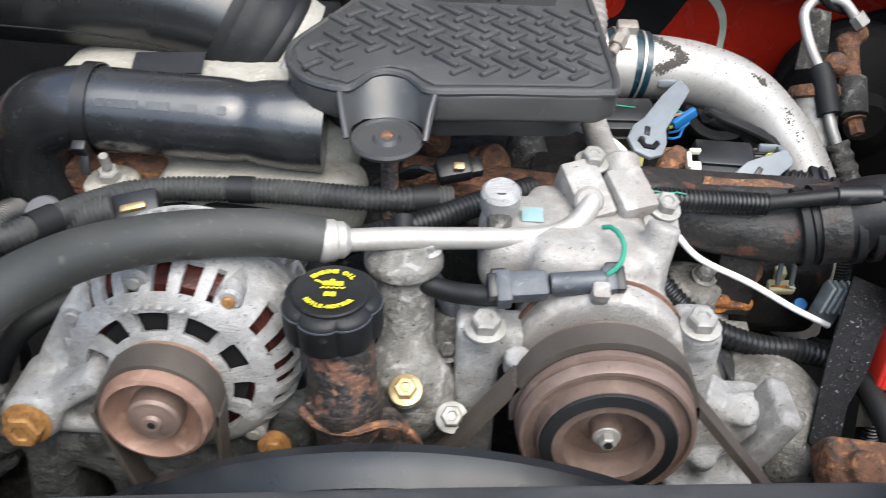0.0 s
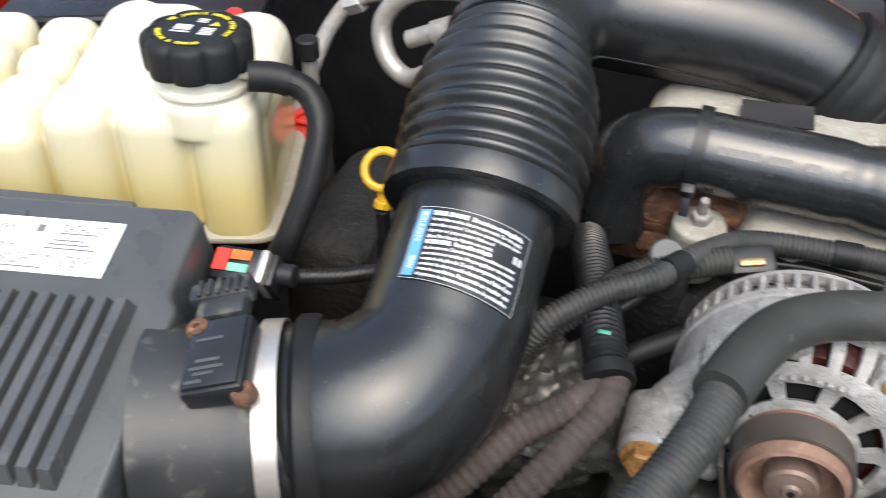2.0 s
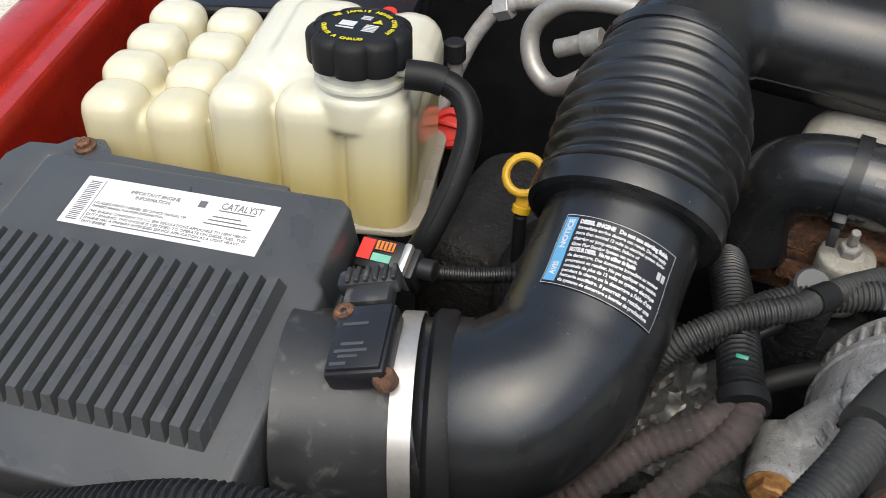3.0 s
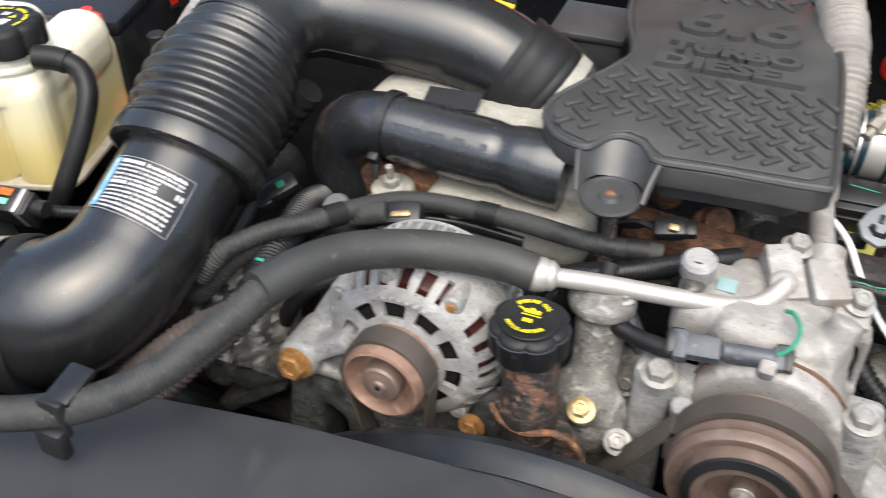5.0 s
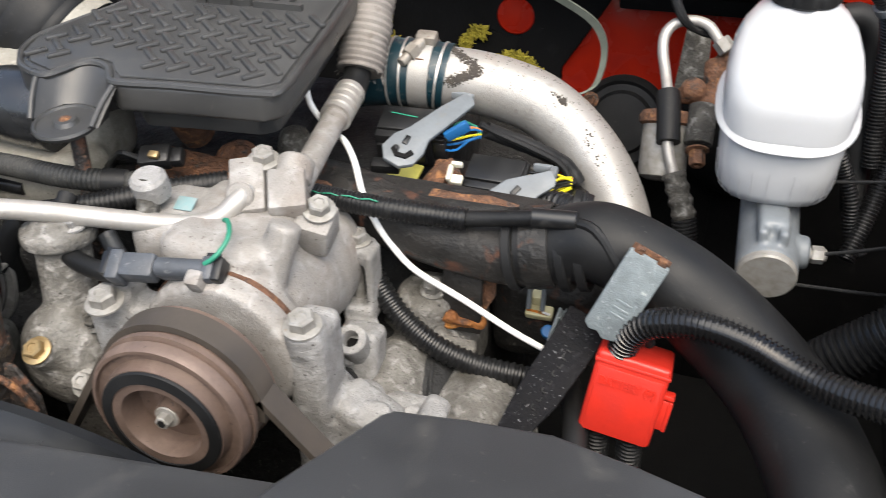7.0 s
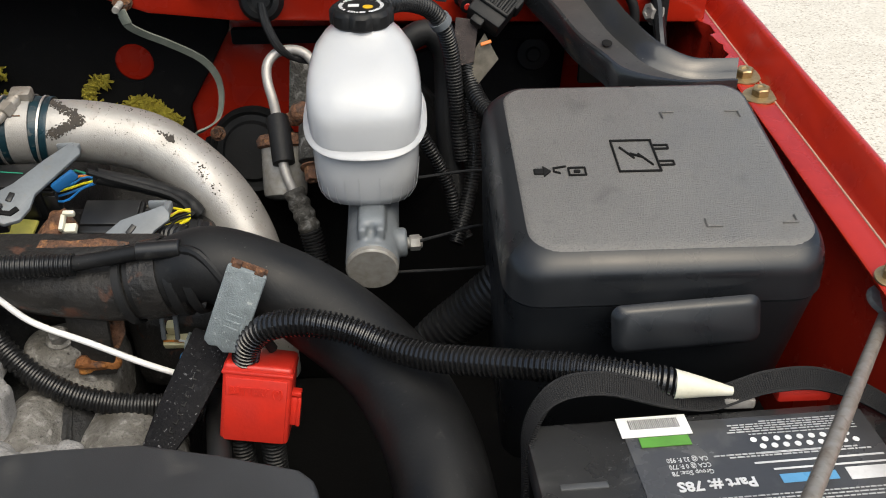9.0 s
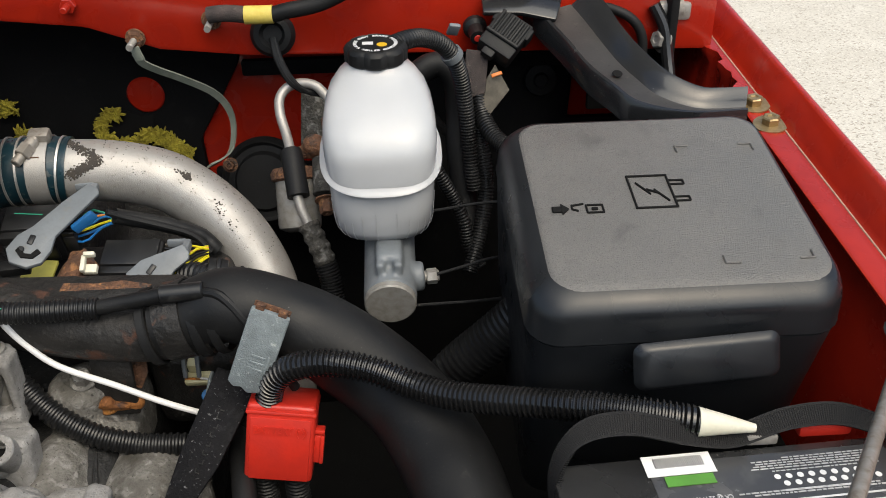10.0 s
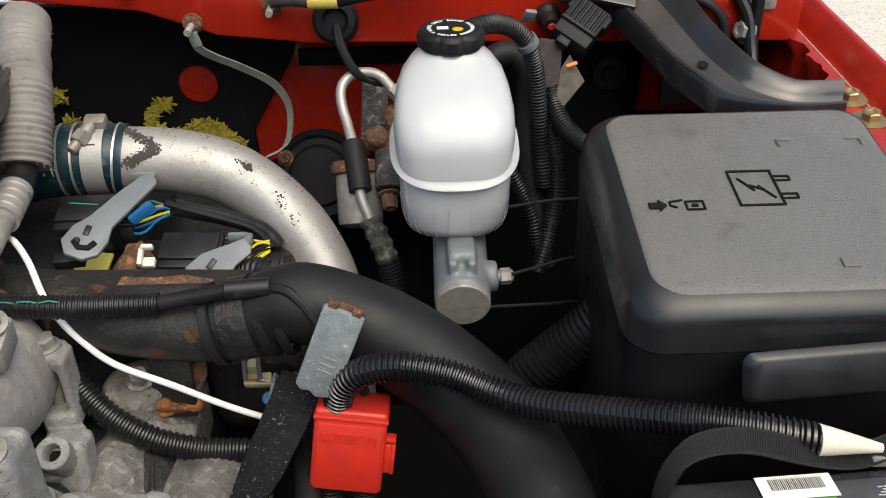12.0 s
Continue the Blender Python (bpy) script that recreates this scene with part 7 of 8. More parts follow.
blend(part("casting", join(ball(0.05, at((0.226, 0.553, 1.003)), (0.72, 1.35, 1.0)), box((0.07, 0.12, 0.05), at((0.222, 0.56, 0.985)), 0.02, 3), ball(0.055, at((0.297, 0.548, 0.980)) @ pose(0, 0, 0, 0, 12, 20), (0.95, 1.35, 1.05)), box((0.09, 0.12, 0.06), at((0.29, 0.56, 0.965)) @ pose(0, 0, 0, 0, 25, 0), 0.02, 3), rod(0.026, 0.06, at((0.232, 0.612, 1.020), (0.1, 0.0, 1)), 24, 0.006), box((0.09, 0.10, 0.10), at((0.235, 0.64, 1.005)), 0.03, 3), box((0.034, 0.022, 0.010), at((0.270, 0.585, 1.040), (0.1, -0.5, 0.86)), 0.002)), m_castmid, valve), 0.0035, 3)
hex_bolt(valve, (0.244, 0.606, 1.083), (0.1, -0.3, 0.95), 0.0080, 0.010, m_castmid, 1.35)
hex_bolt(valve, (0.308, 0.510, 1.018), (0.3, -0.6, 0.75), 0.009, 0.010, m_castmid, 1.4)
blend(part("rusty_shield", join(ball(0.013, at((0.257, 0.606, 1.056), (0.1, -0.5, 0.86)), (1.2, 0.8, 0.45)), ball(0.010, at((0.272, 0.604, 1.058), (0.1, -0.5, 0.86)), (1.4, 0.7, 0.5)), ball(0.007, at((0.284, 0.606, 1.056))), box((0.030, 0.005, 0.006), at((0.266, 0.598, 1.060), (0.1, -0.5, 0.86)), 0.002), ball(0.006, at((0.262, 0.598, 1.064)))), m_rustbright, valve, "bright rusty shield"), 0.0016, 1)
part("gasket_line", tube([(0.246, 0.600, 1.040), (0.254, 0.570, 1.036), (0.261, 0.540, 1.032), (0.272, 0.505, 1.018), (0.282, 0.48, 0.99)], 0.0024, 8), m_grime, valve)
small = thing("sensor_plug", (0.328, 0.645, 1.03), "pale sensor plug with coloured wires", "connector")
part("body", join(box((0.024, 0.012, 0.010), at((0.328, 0.648, 1.045), (0, -0.5, 0.86)), 0.002), box((0.010, 0.02, 0.012), at((0.325, 0.655, 1.060), (0, -0.3, 0.95)), 0.002)), m_paleplug, small)
for i, mt in enumerate((m_orangew, m_rustbolt, m_paper)):
    part("wire", tube([(0.318 + i * 0.006, 0.642, 1.050), (0.324 + i * 0.004, 0.638, 1.053), (0.334 + i * 0.002, 0.640, 1.050)], 0.0011, 6), mt, small)
part("retainer", join(*[box((0.004, 0.004, 0.034), at((0.326 + dx, 0.640, 1.072), (0, 0.2, 1)), 0.001) for dx in (-0.006, 0.006)], box((0.018, 0.004, 0.005), at((0.326, 0.642, 1.088)), 0.001)), m_lever, small, "grey retainer strip")

# battery junction: black stay, padded tag, red box and its cables
stay = thing("junction_stay", (0.35, 0.55, 0.95), "black painted stay with white specks", "bracket")
part("bar", prism([(-0.008, -0.09), (0.016, -0.095), (0.013, -0.05), (0.020, -0.02), (0.026, 0.055), (-0.012, 0.055), (-0.013, -0.02)], 0.004, at((0.352, 0.553, 1.062), (0.05, -0.62, 0.78), (0.93, -0.22, 0.1)) @ pose(0, 0, 0, 0, 0, -14), 0.0012), m_stay, stay)
SY = at((0.352, 0.553, 1.062), (0.05, -0.62, 0.78), (0.93, -0.22, 0.1)) @ pose(0, 0, 0, 0, 0, -14)
part("stamped_bars", join(*[box((0.0035, 0.0012, 0.0008), SY @ pose(0.006, -0.030 + i * 0.0075, 0.0048), 0.0003, 1) for i in range(8)], *[box((0.0011, 0.0034, 0.0008), SY @ pose(0.0042 + 0.003 * (i % 2), -0.028 + i * 0.0075, 0.0048), 0.0003, 1) for i in range(7)]), m_grime, stay, "worn stamped marks")
tag = thing("padded_tab", (0.39, 0.56, 1.07), "grey foam-padded metal tab", "tab")
TG = at((0.403, 0.562, 1.139), (-0.1, -0.98, 0.14), (0.92, -0.1, -0.36))
part("pad", prism([(-0.0155, 0.036), (-0.0155, -0.034), (-0.010, -0.038), (-0.004, -0.036), (0.002, -0.040), (0.010, -0.037), (0.0155, -0.035), (0.0155, 0.036)], 0.006, TG @ pose(0, 0, -0.003), 0.0018), m_padding, tag)
part("plate", box((0.029, 0.076, 0.002), TG @ pose(0, 0.001, -0.005), 0.0005), m_rust, tag)
for x in (-0.009, 0.009):
    part("rust_tongue", box((0.007, 0.005, 0.007), TG @ pose(x, 0.0375, -0.001), 0.001), m_rust, tag)
part("stamp", join(*[box((0.012, 0.002, 0.0008), TG @ pose(0.002, -0.004 - i * 0.006, 0.0032), 0.0003, 1) for i in range(3)], box((0.002, 0.016, 0.0008), TG @ pose(0.010, -0.009, 0.0032), 0.0003, 1)), m_padding, tag)
red = thing("junction_box", (0.41, 0.57, 0.99), "red plastic battery junction box with side latch", "junction box")
RM = at((0.4120, 0.5485, 1.0550), (-0.018, -0.966, 0.242), (0.99, -0.05, -0.125))
part("case", box((0.0555, 0.069, 0.038), RM @ pose(0, 0, -0.015), 0.0035, 3), m_redplastic, red)
part("lid_edge", box((0.0570, 0.0035, 0.0395), RM @ pose(0, 0.0270, -0.015), 0.0012, 2), m_redplastic, red)
part("front_panel", box((0.049, 0.056, 0.002), RM @ pose(0, -0.005, 0.0040), 0.0009), m_redplastic, red)
part("latch", join(box((0.008, 0.026, 0.012), RM @ pose(0.0295, -0.006, -0.008), 0.002), box((0.0035, 0.026, 0.006), RM @ pose(0.0340, -0.006, -0.004), 0.0012), box((0.010, 0.004, 0.010), RM @ pose(0.0305, 0.010, -0.006), 0.001)), m_redplastic, red)
part("lettering", written("BATTERY (+)", 0.0085, RM @ pose(-0.0215, 0.0095, 0.0050), 0.043, 0.0005, 0.0010), m_redplastic, red, "raised lettering")
part("under_conduit", join(loom([(0.395, 0.553, 1.030), (0.395, 0.550, 0.99), (0.398, 0.545, 0.92)], 0.0105), loom([(0.421, 0.553, 1.028), (0.421, 0.550, 0.99), (0.424, 0.545, 0.92)], 0.0105)), m_loom, red, "black conduits below the box")
solo("paper_tag", prism([(-0.006, -0.014), (0.006, -0.012), (0.007, 0.010), (-0.004, 0.014)], 0.0012, at((0.377, 0.535, 1.005), (-0.5, -0.7, 0.4)), 0.0003), m_kraft, "torn dirty paper tag beside the red box", "tag")
solo("battery_cable", loom([(0.404, 0.566, 1.080), (0.406, 0.563, 1.092), (0.412, 0.559, 1.110), (0.427, 0.554, 1.126), (0.454, 0.549, 1.134), (0.488, 0.541, 1.132), (0.521, 0.529, 1.124), (0.554, 0.512, 1.125), (0.614, 0.482, 1.140), (0.649, 0.466, 1.148), (0.683, 0.453, 1.151), (0.716, 0.444, 1.149)], 0.0112, 0.0041, 0.19, 18), m_cable, "thick black corrugated battery cable conduit", "cable")
solo("cable_end", Tube([(0.712, 0.443, 1.151), (0.730, 0.440, 1.150), (0.750, 0.437, 1.148)], 0.009, 0.003, lambda s, l: 0.0104 * (1 - 0.72 * s / l)).mesh(16), m_offwhite, "cream tape end of the cable conduit", "cable end")

# battery with strap
batt = thing("battery", (0.735, 0.35, 0.95), "black car battery with printed label", "battery")
BM = at((0.740, 0.345, 1.128), (0, -0.02, 1), (1, 0.05, 0))
part("case", box((0.245, 0.175, 0.16), BM @ pose(0, 0, -0.095), 0.006), m_rubber, batt)
part("lid", box((0.252, 0.182, 0.022), BM @ pose(0, 0, -0.009), 0.004), m_battery, batt)
sticker = part("label", box((0.165, 0.085, 0.0006), BM @ pose(0.020, 0.040, 0.0024), 0), m_battlabel, batt, "dark printed battery label")
UP = BM @ pose(0.020, 0.040, 0.003, 0, 0, 180)
part("white_print", join(written("Part #: 78S", 0.0105, UP @ pose(0.012, 0.009, 0), 0.050, 0.0003), written("Group Size: 78", 0.0052, UP @ pose(0.035, 0.000, 0), 0.027), written("CCA @ 0 F: 770", 0.0052, UP @ pose(0.035, -0.0055, 0), 0.027), written("CA @ 32 F: 950", 0.0052, UP @ pose(0.035, -0.011, 0), 0.027), *[box((w, 0.0014, 0.0003), UP @ pose(x, y, 0), 0) for x, y, w in ((-0.035, -0.002, 0.085), (-0.040, 0.004, 0.075), (-0.025, -0.010, 0.050))], box((0.030, 0.010, 0.0003), UP @ pose(-0.062, 0.012, 0), 0)), m_whiteink, sticker)
rp = random.Random(21)
fine_print = bmesh.new()
for y_, x0_, x1_, h_ in [(-0.0375 + i * 0.0021, -0.072, 0.010 if i else -0.010, 0.0009) for i in range(5)] + [(-0.0265, -0.072, 0.000, 0.0008), (-0.0100, -0.064, 0.030, 0.0011), (-0.0078, -0.072, 0.020, 0.0011), (0.0235, -0.070, 0.060, 0.0009), (0.0262, -0.070, 0.060, 0.0009), (0.0289, -0.070, 0.030, 0.0009)]:
    x_ = x0_
    while x_ < x1_:
        w_ = rp.uniform(0.0015, 0.0055)
        add(fine_print, box((w_, h_, 0.0003), UP @ pose(x_ + w_ / 2, y_, 0), 0))
        x_ += w_ + 0.0009
tagged(part("fine_print", fine_print, m_greyprint, sticker, "rows of small pale print"), kind="stuff")
part("brand_bar", box((0.036, 0.007, 0.0003), UP @ pose(-0.022, 0.012, 0), 0), m_blueink, sticker)
for i in range(9):
    part("month_dot", rod(0.0022, 0.0004, UP @ pose(-0.062 + i * 0.0078, -0.0215, 0), 12, 0.0001), m_paper, sticker)
    part("year_dot", rod(0.0022, 0.0004, UP @ pose(-0.066 + i * 0.0078, -0.0155, 0), 12, 0.0001), m_paper, sticker)
code = part("barcode_tag", box((0.047, 0.018, 0.0005), at((0.695, 0.4225, 1.1330), (0, -0.02, 1), (1, 0.05, 0)), 0), m_paper, batt, "white barcode sticker")
tagged(part("barcode", join(*[box((0.0004 + 0.0003 * (i % 3 == 0), 0.0085, 0.0003), at((0.679 + i * 0.00125, 0.4235 + i * 0.00006, 1.1336), (0, -0.02, 1), (1, 0.05, 0)), 0) for i in range(27)]), m_ink, code), kind="stuff")
part("green_strip", box((0.033, 0.0085, 0.0006), at((0.699, 0.4085, 1.1328), (0, -0.02, 1), (1, 0.05, 0)), 0), m_greenink, batt, "green recycling strip")
part("vent_slot", box((0.03, 0.005, 0.002), BM @ pose(-0.098, 0.035, 0.002), 0.0008), m_airbox, batt)


def ribbon(pts, width_dir, width, thick, step=0.004):
    """A flat band along a smooth path, its width along width_dir."""
    t = Tube(pts, 0.01, step)
    w = Vector(width_dir).normalized() * width / 2
    bm = bmesh.new()
    rings = []
    for c, d in zip(t.c, t.t):
        n = d.cross(w).normalized() * thick / 2
        rings.append([bm.verts.new(c + a * w + b * n) for a, b in ((-1, -1), (1, -1), (1, 1), (-1, 1))])
    for a, b in zip(rings, rings[1:]):
        for i in range(4):
            j = (i + 1) % 4
            bm.faces.new((a[i], a[j], b[j], b[i]))
    bm.faces.new(rings[0])
    bm.faces.new(rings[-1])
    bmesh.ops.recalc_face_normals(bm, faces=bm.faces)
    return bm


STRAP = [(0.609, 0.40, 1.09), (0.612, 0.42, 1.132), (0.628, 0.430, 1.157), (0.660, 0.432, 1.163), (0.705, 0.436, 1.147), (0.738, 0.440, 1.139), (0.777, 0.445, 1.148), (0.816, 0.445, 1.148), (0.852, 0.428, 1.139), (0.885, 0.40, 1.12)]
strap = thing("battery_strap", (0.74, 0.43, 1.13), "black woven battery carrying strap", "strap")
part("webbing", ribbon(STRAP, (0, 0.75, 0.66), 0.0150, 0.0022), m_strap, strap)
SW = Vector((0, 0.75, 0.66)).normalized()
for k in (-0.0070, 0.0070):
    part("selvedge", ribbon([Vector(p) + SW * k for p in STRAP], (0, 0.75, 0.66), 0.0018, 0.0034), m_strap, strap)
weave = bmesh.new()
wt = Tube(STRAP, 0.01, 0.0016)
for c, d in zip(wt.c, wt.t):
    add(weave, box((0.0008, 0.0122, 0.0030), at(c, d.cross(SW), d), 0))
tagged(part("weave_rib", weave, m_strap, strap, "woven cross ribs"), kind="stuff")
term = thing("terminal_clamp", (0.81, 0.43, 1.13), "red terminal cover on the battery", "terminal cover")
part("cover", join(box((0.038, 0.016, 0.012), at((0.805, 0.452, 1.135)), 0.003), box((0.02, 0.010, 0.016), at((0.812, 0.452, 1.137)), 0.003)), m_redplastic, term)
part("clamp", box((0.022, 0.012, 0.008), at((0.757, 0.442, 1.136)), 0.002), m_steel, term)

# hood prop and fender hardware
prop = thing("hood_strut", (0.87, 0.50, 1.15), "grey steel hood strut on its fender pivot", "strut")
PA, PB = Vector((0.880, 0.497, 1.163)), Vector((0.750, 0.319, 1.2))
part("rod", tube([PA, PA.lerp(PB, 0.5), PB, PB + (PB - PA) * 0.5], 0.0046, 16), m_strut, prop)
part("eye", join(prism(rounded(0.020, 0.040, 0.0095), 0.005, at((0.883, 0.501, 1.164), (0.3, -0.5, 0.8), (0.6, 0.7, 0.2)), 0.001)), m_steel, prop)
part("eye_pin", rod(0.004, 0.002, at((0.8845, 0.5015, 1.1675), (0.3, -0.5, 0.8)), 12), m_void, prop)
hardware = thing("fender_bolts", (0.87, 0.80, 1.2), "yellow zinc bolts on the fender flange", "bolt")
for p, wide in (((0.875, 0.813, 1.2235), 1.9), ((0.877, 0.772, 1.220), 1.9), ((0.8755, 0.4945, 1.1965), 1.5)):
    hex_bolt(hardware, Vector(p), (-0.1, -0.12, 1), 0.0086, 0.0085, m_gold, wide)

# fuse box
fuse = thing("fuse_box", (0.72, 0.61, 0.95), "black grained plastic fuse box with embossed symbols", "fuse box")
FZ = Vector((0, -0.184, 0.983))
FM = at((0.7215, 0.610, 1.2335), FZ, (1, 0, 0))


def loft(sections, m):
    """Joins closed outlines (lists of x, y, z) into a capped solid."""
    bm = bmesh.new()
    rings = [[bm.verts.new(p) for p in s] for s in sections]
    for a, b in zip(rings, rings[1:]):
        for i in range(len(a)):
            j = (i + 1) % len(a)
            bm.faces.new((a[i], a[j], b[j], b[i]))
    bm.faces.new(rings[0])
    bm.faces.new(rings[-1])
    bmesh.ops.recalc_face_normals(bm, faces=bm.faces)
    bm.transform(m)
    return bm


def slab(w, h, r, z, dx=0.0, dy=0.0):
    return [(x + dx, y + dy, z) for x, y in rounded(w, h, r, 6)]


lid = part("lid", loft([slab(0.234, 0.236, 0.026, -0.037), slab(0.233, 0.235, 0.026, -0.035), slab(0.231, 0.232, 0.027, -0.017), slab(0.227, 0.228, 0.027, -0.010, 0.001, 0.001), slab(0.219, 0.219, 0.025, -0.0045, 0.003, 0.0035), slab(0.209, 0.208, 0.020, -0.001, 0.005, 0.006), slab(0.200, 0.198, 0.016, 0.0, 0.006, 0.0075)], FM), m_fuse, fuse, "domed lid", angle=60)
part("grained_top", loft([slab(0.2110, 0.2110, 0.022, -0.0040, 0.0040, 0.0030), slab(0.2070, 0.2060, 0.021, -0.0006, 0.0045, 0.0048), slab(0.2030, 0.2010, 0.019, 0.0005, 0.0050, 0.0060), slab(0.1980, 0.1960, 0.016, 0.0008, 0.0055, 0.0070)], FM), m_grained_skylit, lid, "coarse grained top field, paler with sky sheen", angle=60)
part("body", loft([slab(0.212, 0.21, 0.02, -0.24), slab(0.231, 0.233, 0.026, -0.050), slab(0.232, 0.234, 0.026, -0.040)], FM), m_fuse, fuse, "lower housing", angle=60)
part("seam", loft([slab(0.229, 0.231, 0.025, -0.0405), slab(0.229, 0.231, 0.025, -0.036)], FM), m_void, fuse)
part("grip", loft([slab(0.106, 0.036, 0.008, 0.0), slab(0.100, 0.031, 0.008, 0.004), slab(0.092, 0.026, 0.007, 0.0055)], at((0.731, 0.4885, 1.166), (0, -0.96, 0.28), (1, 0, 0.06))), m_fuse, fuse, "moulded grip recess", angle=50)


def mark(x, y, w, h, rot=0.0):
    return box((w, h, 0.0026), FM @ pose(x, y - 0.008, 0.0012, 0, 0, rot), 0.0006, 1)


part("plug_symbol", join(mark(-0.020, 0.013, 0.0016, 0.040), mark(0.012, 0.014, 0.0016, 0.040), mark(-0.004, 0.034, 0.034, 0.0016), mark(-0.004, -0.006, 0.034, 0.0016), mark(0.018, 0.027, 0.012, 0.0014), mark(0.018, 0.022, 0.012, 0.0014), mark(0.024, 0.0245, 0.0015, 0.006), mark(0.018, 0.006, 0.012, 0.0014), mark(0.018, 0.001, 0.012, 0.0014), mark(0.024, 0.0035, 0.0015, 0.006), mark(-0.010, 0.018, 0.018, 0.0015, -58), mark(-0.003, 0.014, 0.012, 0.0015, -30), mark(0.003, 0.009, 0.018, 0.0015, -58)), m_void, lid, "embossed plug symbol")
part("arrow_symbol", join(mark(-0.0825, -0.004, 0.0075, 0.0065), prism([(0, -0.0065), (0.0060, 0), (0, 0.0065)], 0.0022, FM @ pose(-0.0790, -0.012, 0.0004), 0.0004, 1)), m_void, lid, "embossed arrow")
part("lock_symbol", join(mark(-0.053, 0.000, 0.012, 0.0014), mark(-0.053, -0.009, 0.012, 0.0014), mark(-0.0465, -0.0045, 0.0014, 0.0104), mark(-0.0592, -0.0045, 0.0014, 0.0104), mark(-0.053, -0.0045, 0.005, 0.003), mark(-0.0655, 0.001, 0.010, 0.0014, 12), mark(-0.0705, -0.002, 0.0014, 0.006), mark(-0.0680, -0.0055, 0.005, 0.0014, -25)), m_void, lid, "embossed lock")
for cx, cy, sx_, sy_ in ((0.030, 0.073, 1, -1), (0.095, 0.073, -1, -1), (0.030, -0.072, 1, 1), (0.096, -0.070, -1, 1)):
    part("corner_mark", join(mark(cx + sx_ * 0.005, cy, 0.012, 0.0016), mark(cx, cy + sy_ * 0.004, 0.0016, 0.009)), m_grained_skylit, lid)
solo("fuse_conduit", loom([(0.540, 0.665, 0.99), (0.565, 0.662, 1.03), (0.60, 0.660, 1.066), (0.635, 0.660, 1.10)], 0.022, 0.0058, 0.16, 18), m_loom, "thick black conduit into the fuse box", "conduit")

# brake master cylinder and reservoir
brake = thing("brake_reservoir", (0.502, 0.76, 1.13), "white plastic brake fluid reservoir with black cap", "brake reservoir")


def egg(rx, ry, cy, z, n=56, e=3.3, tilt=0.0):
    out = []
    for i in range(n):
        a = 2 * math.pi * i / n
        c, s = math.cos(a), math.sin(a)
        x, y = rx * math.copysign(abs(c) ** (2 / e), c), ry * math.copysign(abs(s) ** (2 / e), s)
        out.append((0.503 + x, cy + y, z + tilt * y))
    return out


RES = [(0.030, 0.026, 0.750, 1.140), (0.041, 0.038, 0.752, 1.1435), (0.0462, 0.046, 0.754, 1.153), (0.0482, 0.050, 0.756, 1.175), (0.0495, 0.0525, 0.757, 1.200), (0.0515, 0.0535, 0.757, 1.222), (0.0520, 0.0525, 0.758, 1.235), (0.0512, 0.0478, 0.7640, 1.248), (0.0485, 0.0405, 0.7745, 1.2605), (0.0435, 0.0330, 0.7850, 1.272), (0.0350, 0.0268, 0.7940, 1.281), (0.0262, 0.0235, 0.7980, 1.288), (0.0235, 0.0225, 0.798, 1.293)]
part("body", loft([egg(*r, e=3.3 if 2 < k < 9 else 2.7) for k, r in enumerate(RES)], Matrix()), m_white, brake, angle=60)
part("seam_rim", loft([*[egg(rx_, ry_, 0.757, z_, e=2.6, tilt=0.30) for rx_, ry_, z_ in ((0.0500, 0.0525, 1.2140), (0.0558, 0.0592, 1.2140), (0.0566, 0.0600, 1.2152), (0.0558, 0.0592, 1.2166), (0.0500, 0.0525, 1.2185))]], Matrix()), m_white, brake, angle=60)
for i in range(14):
    a = radians(188 + i * 13)
    ca, sa = math.cos(a), math.sin(a)
    part("rib", tube([(0.503 + (rx + 0.0006) * math.copysign(abs(ca) ** 0.74, ca), cy + (ry + 0.0006) * math.copysign(abs(sa) ** 0.74, sa), z) for rx, ry, cy, z in RES[1:4]], 0.0003, 6), m_white, brake)
BC = at((0.5025, 0.798, 1.288), (0, -0.04, 1))
bcap = part("cap", lathe([(0.0, 0), (0.0265, 0.0), (0.0288, 0.002), (0.0288, 0.012), (0.0267, 0.015), (0.0245, 0.016), (0.0237, 0.0152), (0.0, 0.0155)], BC, 96, 8, 0.07), m_rubber, brake, "black scalloped cap with white print")
part("cap_print", join(arc_written("USE ONLY BRAKE FLUID", 0.0046, 0.0188, 90, BC @ pose(0, 0, 0.0162), False, 0.0002), arc_written("FROM A SEALED CONTAINER", 0.0042, 0.0188, 270, BC @ pose(0, 0, 0.0162), True, 0.0002), box((0.010, 0.007, 0.0004), BC @ pose(-0.007, 0.001, 0.0158), 0)), m_whiteink, bcap)
part("cap_mark", rod(0.0048, 0.0006, BC @ pose(0.006, -0.003, 0.0155), 16, 0.0001), m_yellow, bcap)
mc = thing("master_cylinder", (0.505, 0.72, 1.08), "cast grey brake master cylinder", "master cylinder")
MA = Vector((0.01, 0.98, 0.17)).normalized()
m0 = Vector((0.506, 0.667, 1.103))
blend(part("casting", join(rod(0.0245, 0.20, at(m0 + MA * 0.004, MA), 32, 0.003), box((0.026, 0.05, 0.03), at(m0 + MA * 0.045 + Vector((0, 0, 0.018)), (0, 0, 1)), 0.006), rod(0.014, 0.032, at(m0 + MA * 0.035, (1, 0.05, 0.02)), 18, 0.002), box((0.008, 0.04, 0.012), at(m0 + MA * 0.03 + Vector((-0.008, 0, 0.026)), (0, 0, 1)), 0.002), box((0.008, 0.04, 0.012), at(m0 + MA * 0.03 + Vector((0.008, 0, 0.026)), (0, 0, 1)), 0.002)), m_lever, mc), 0.002, 2)
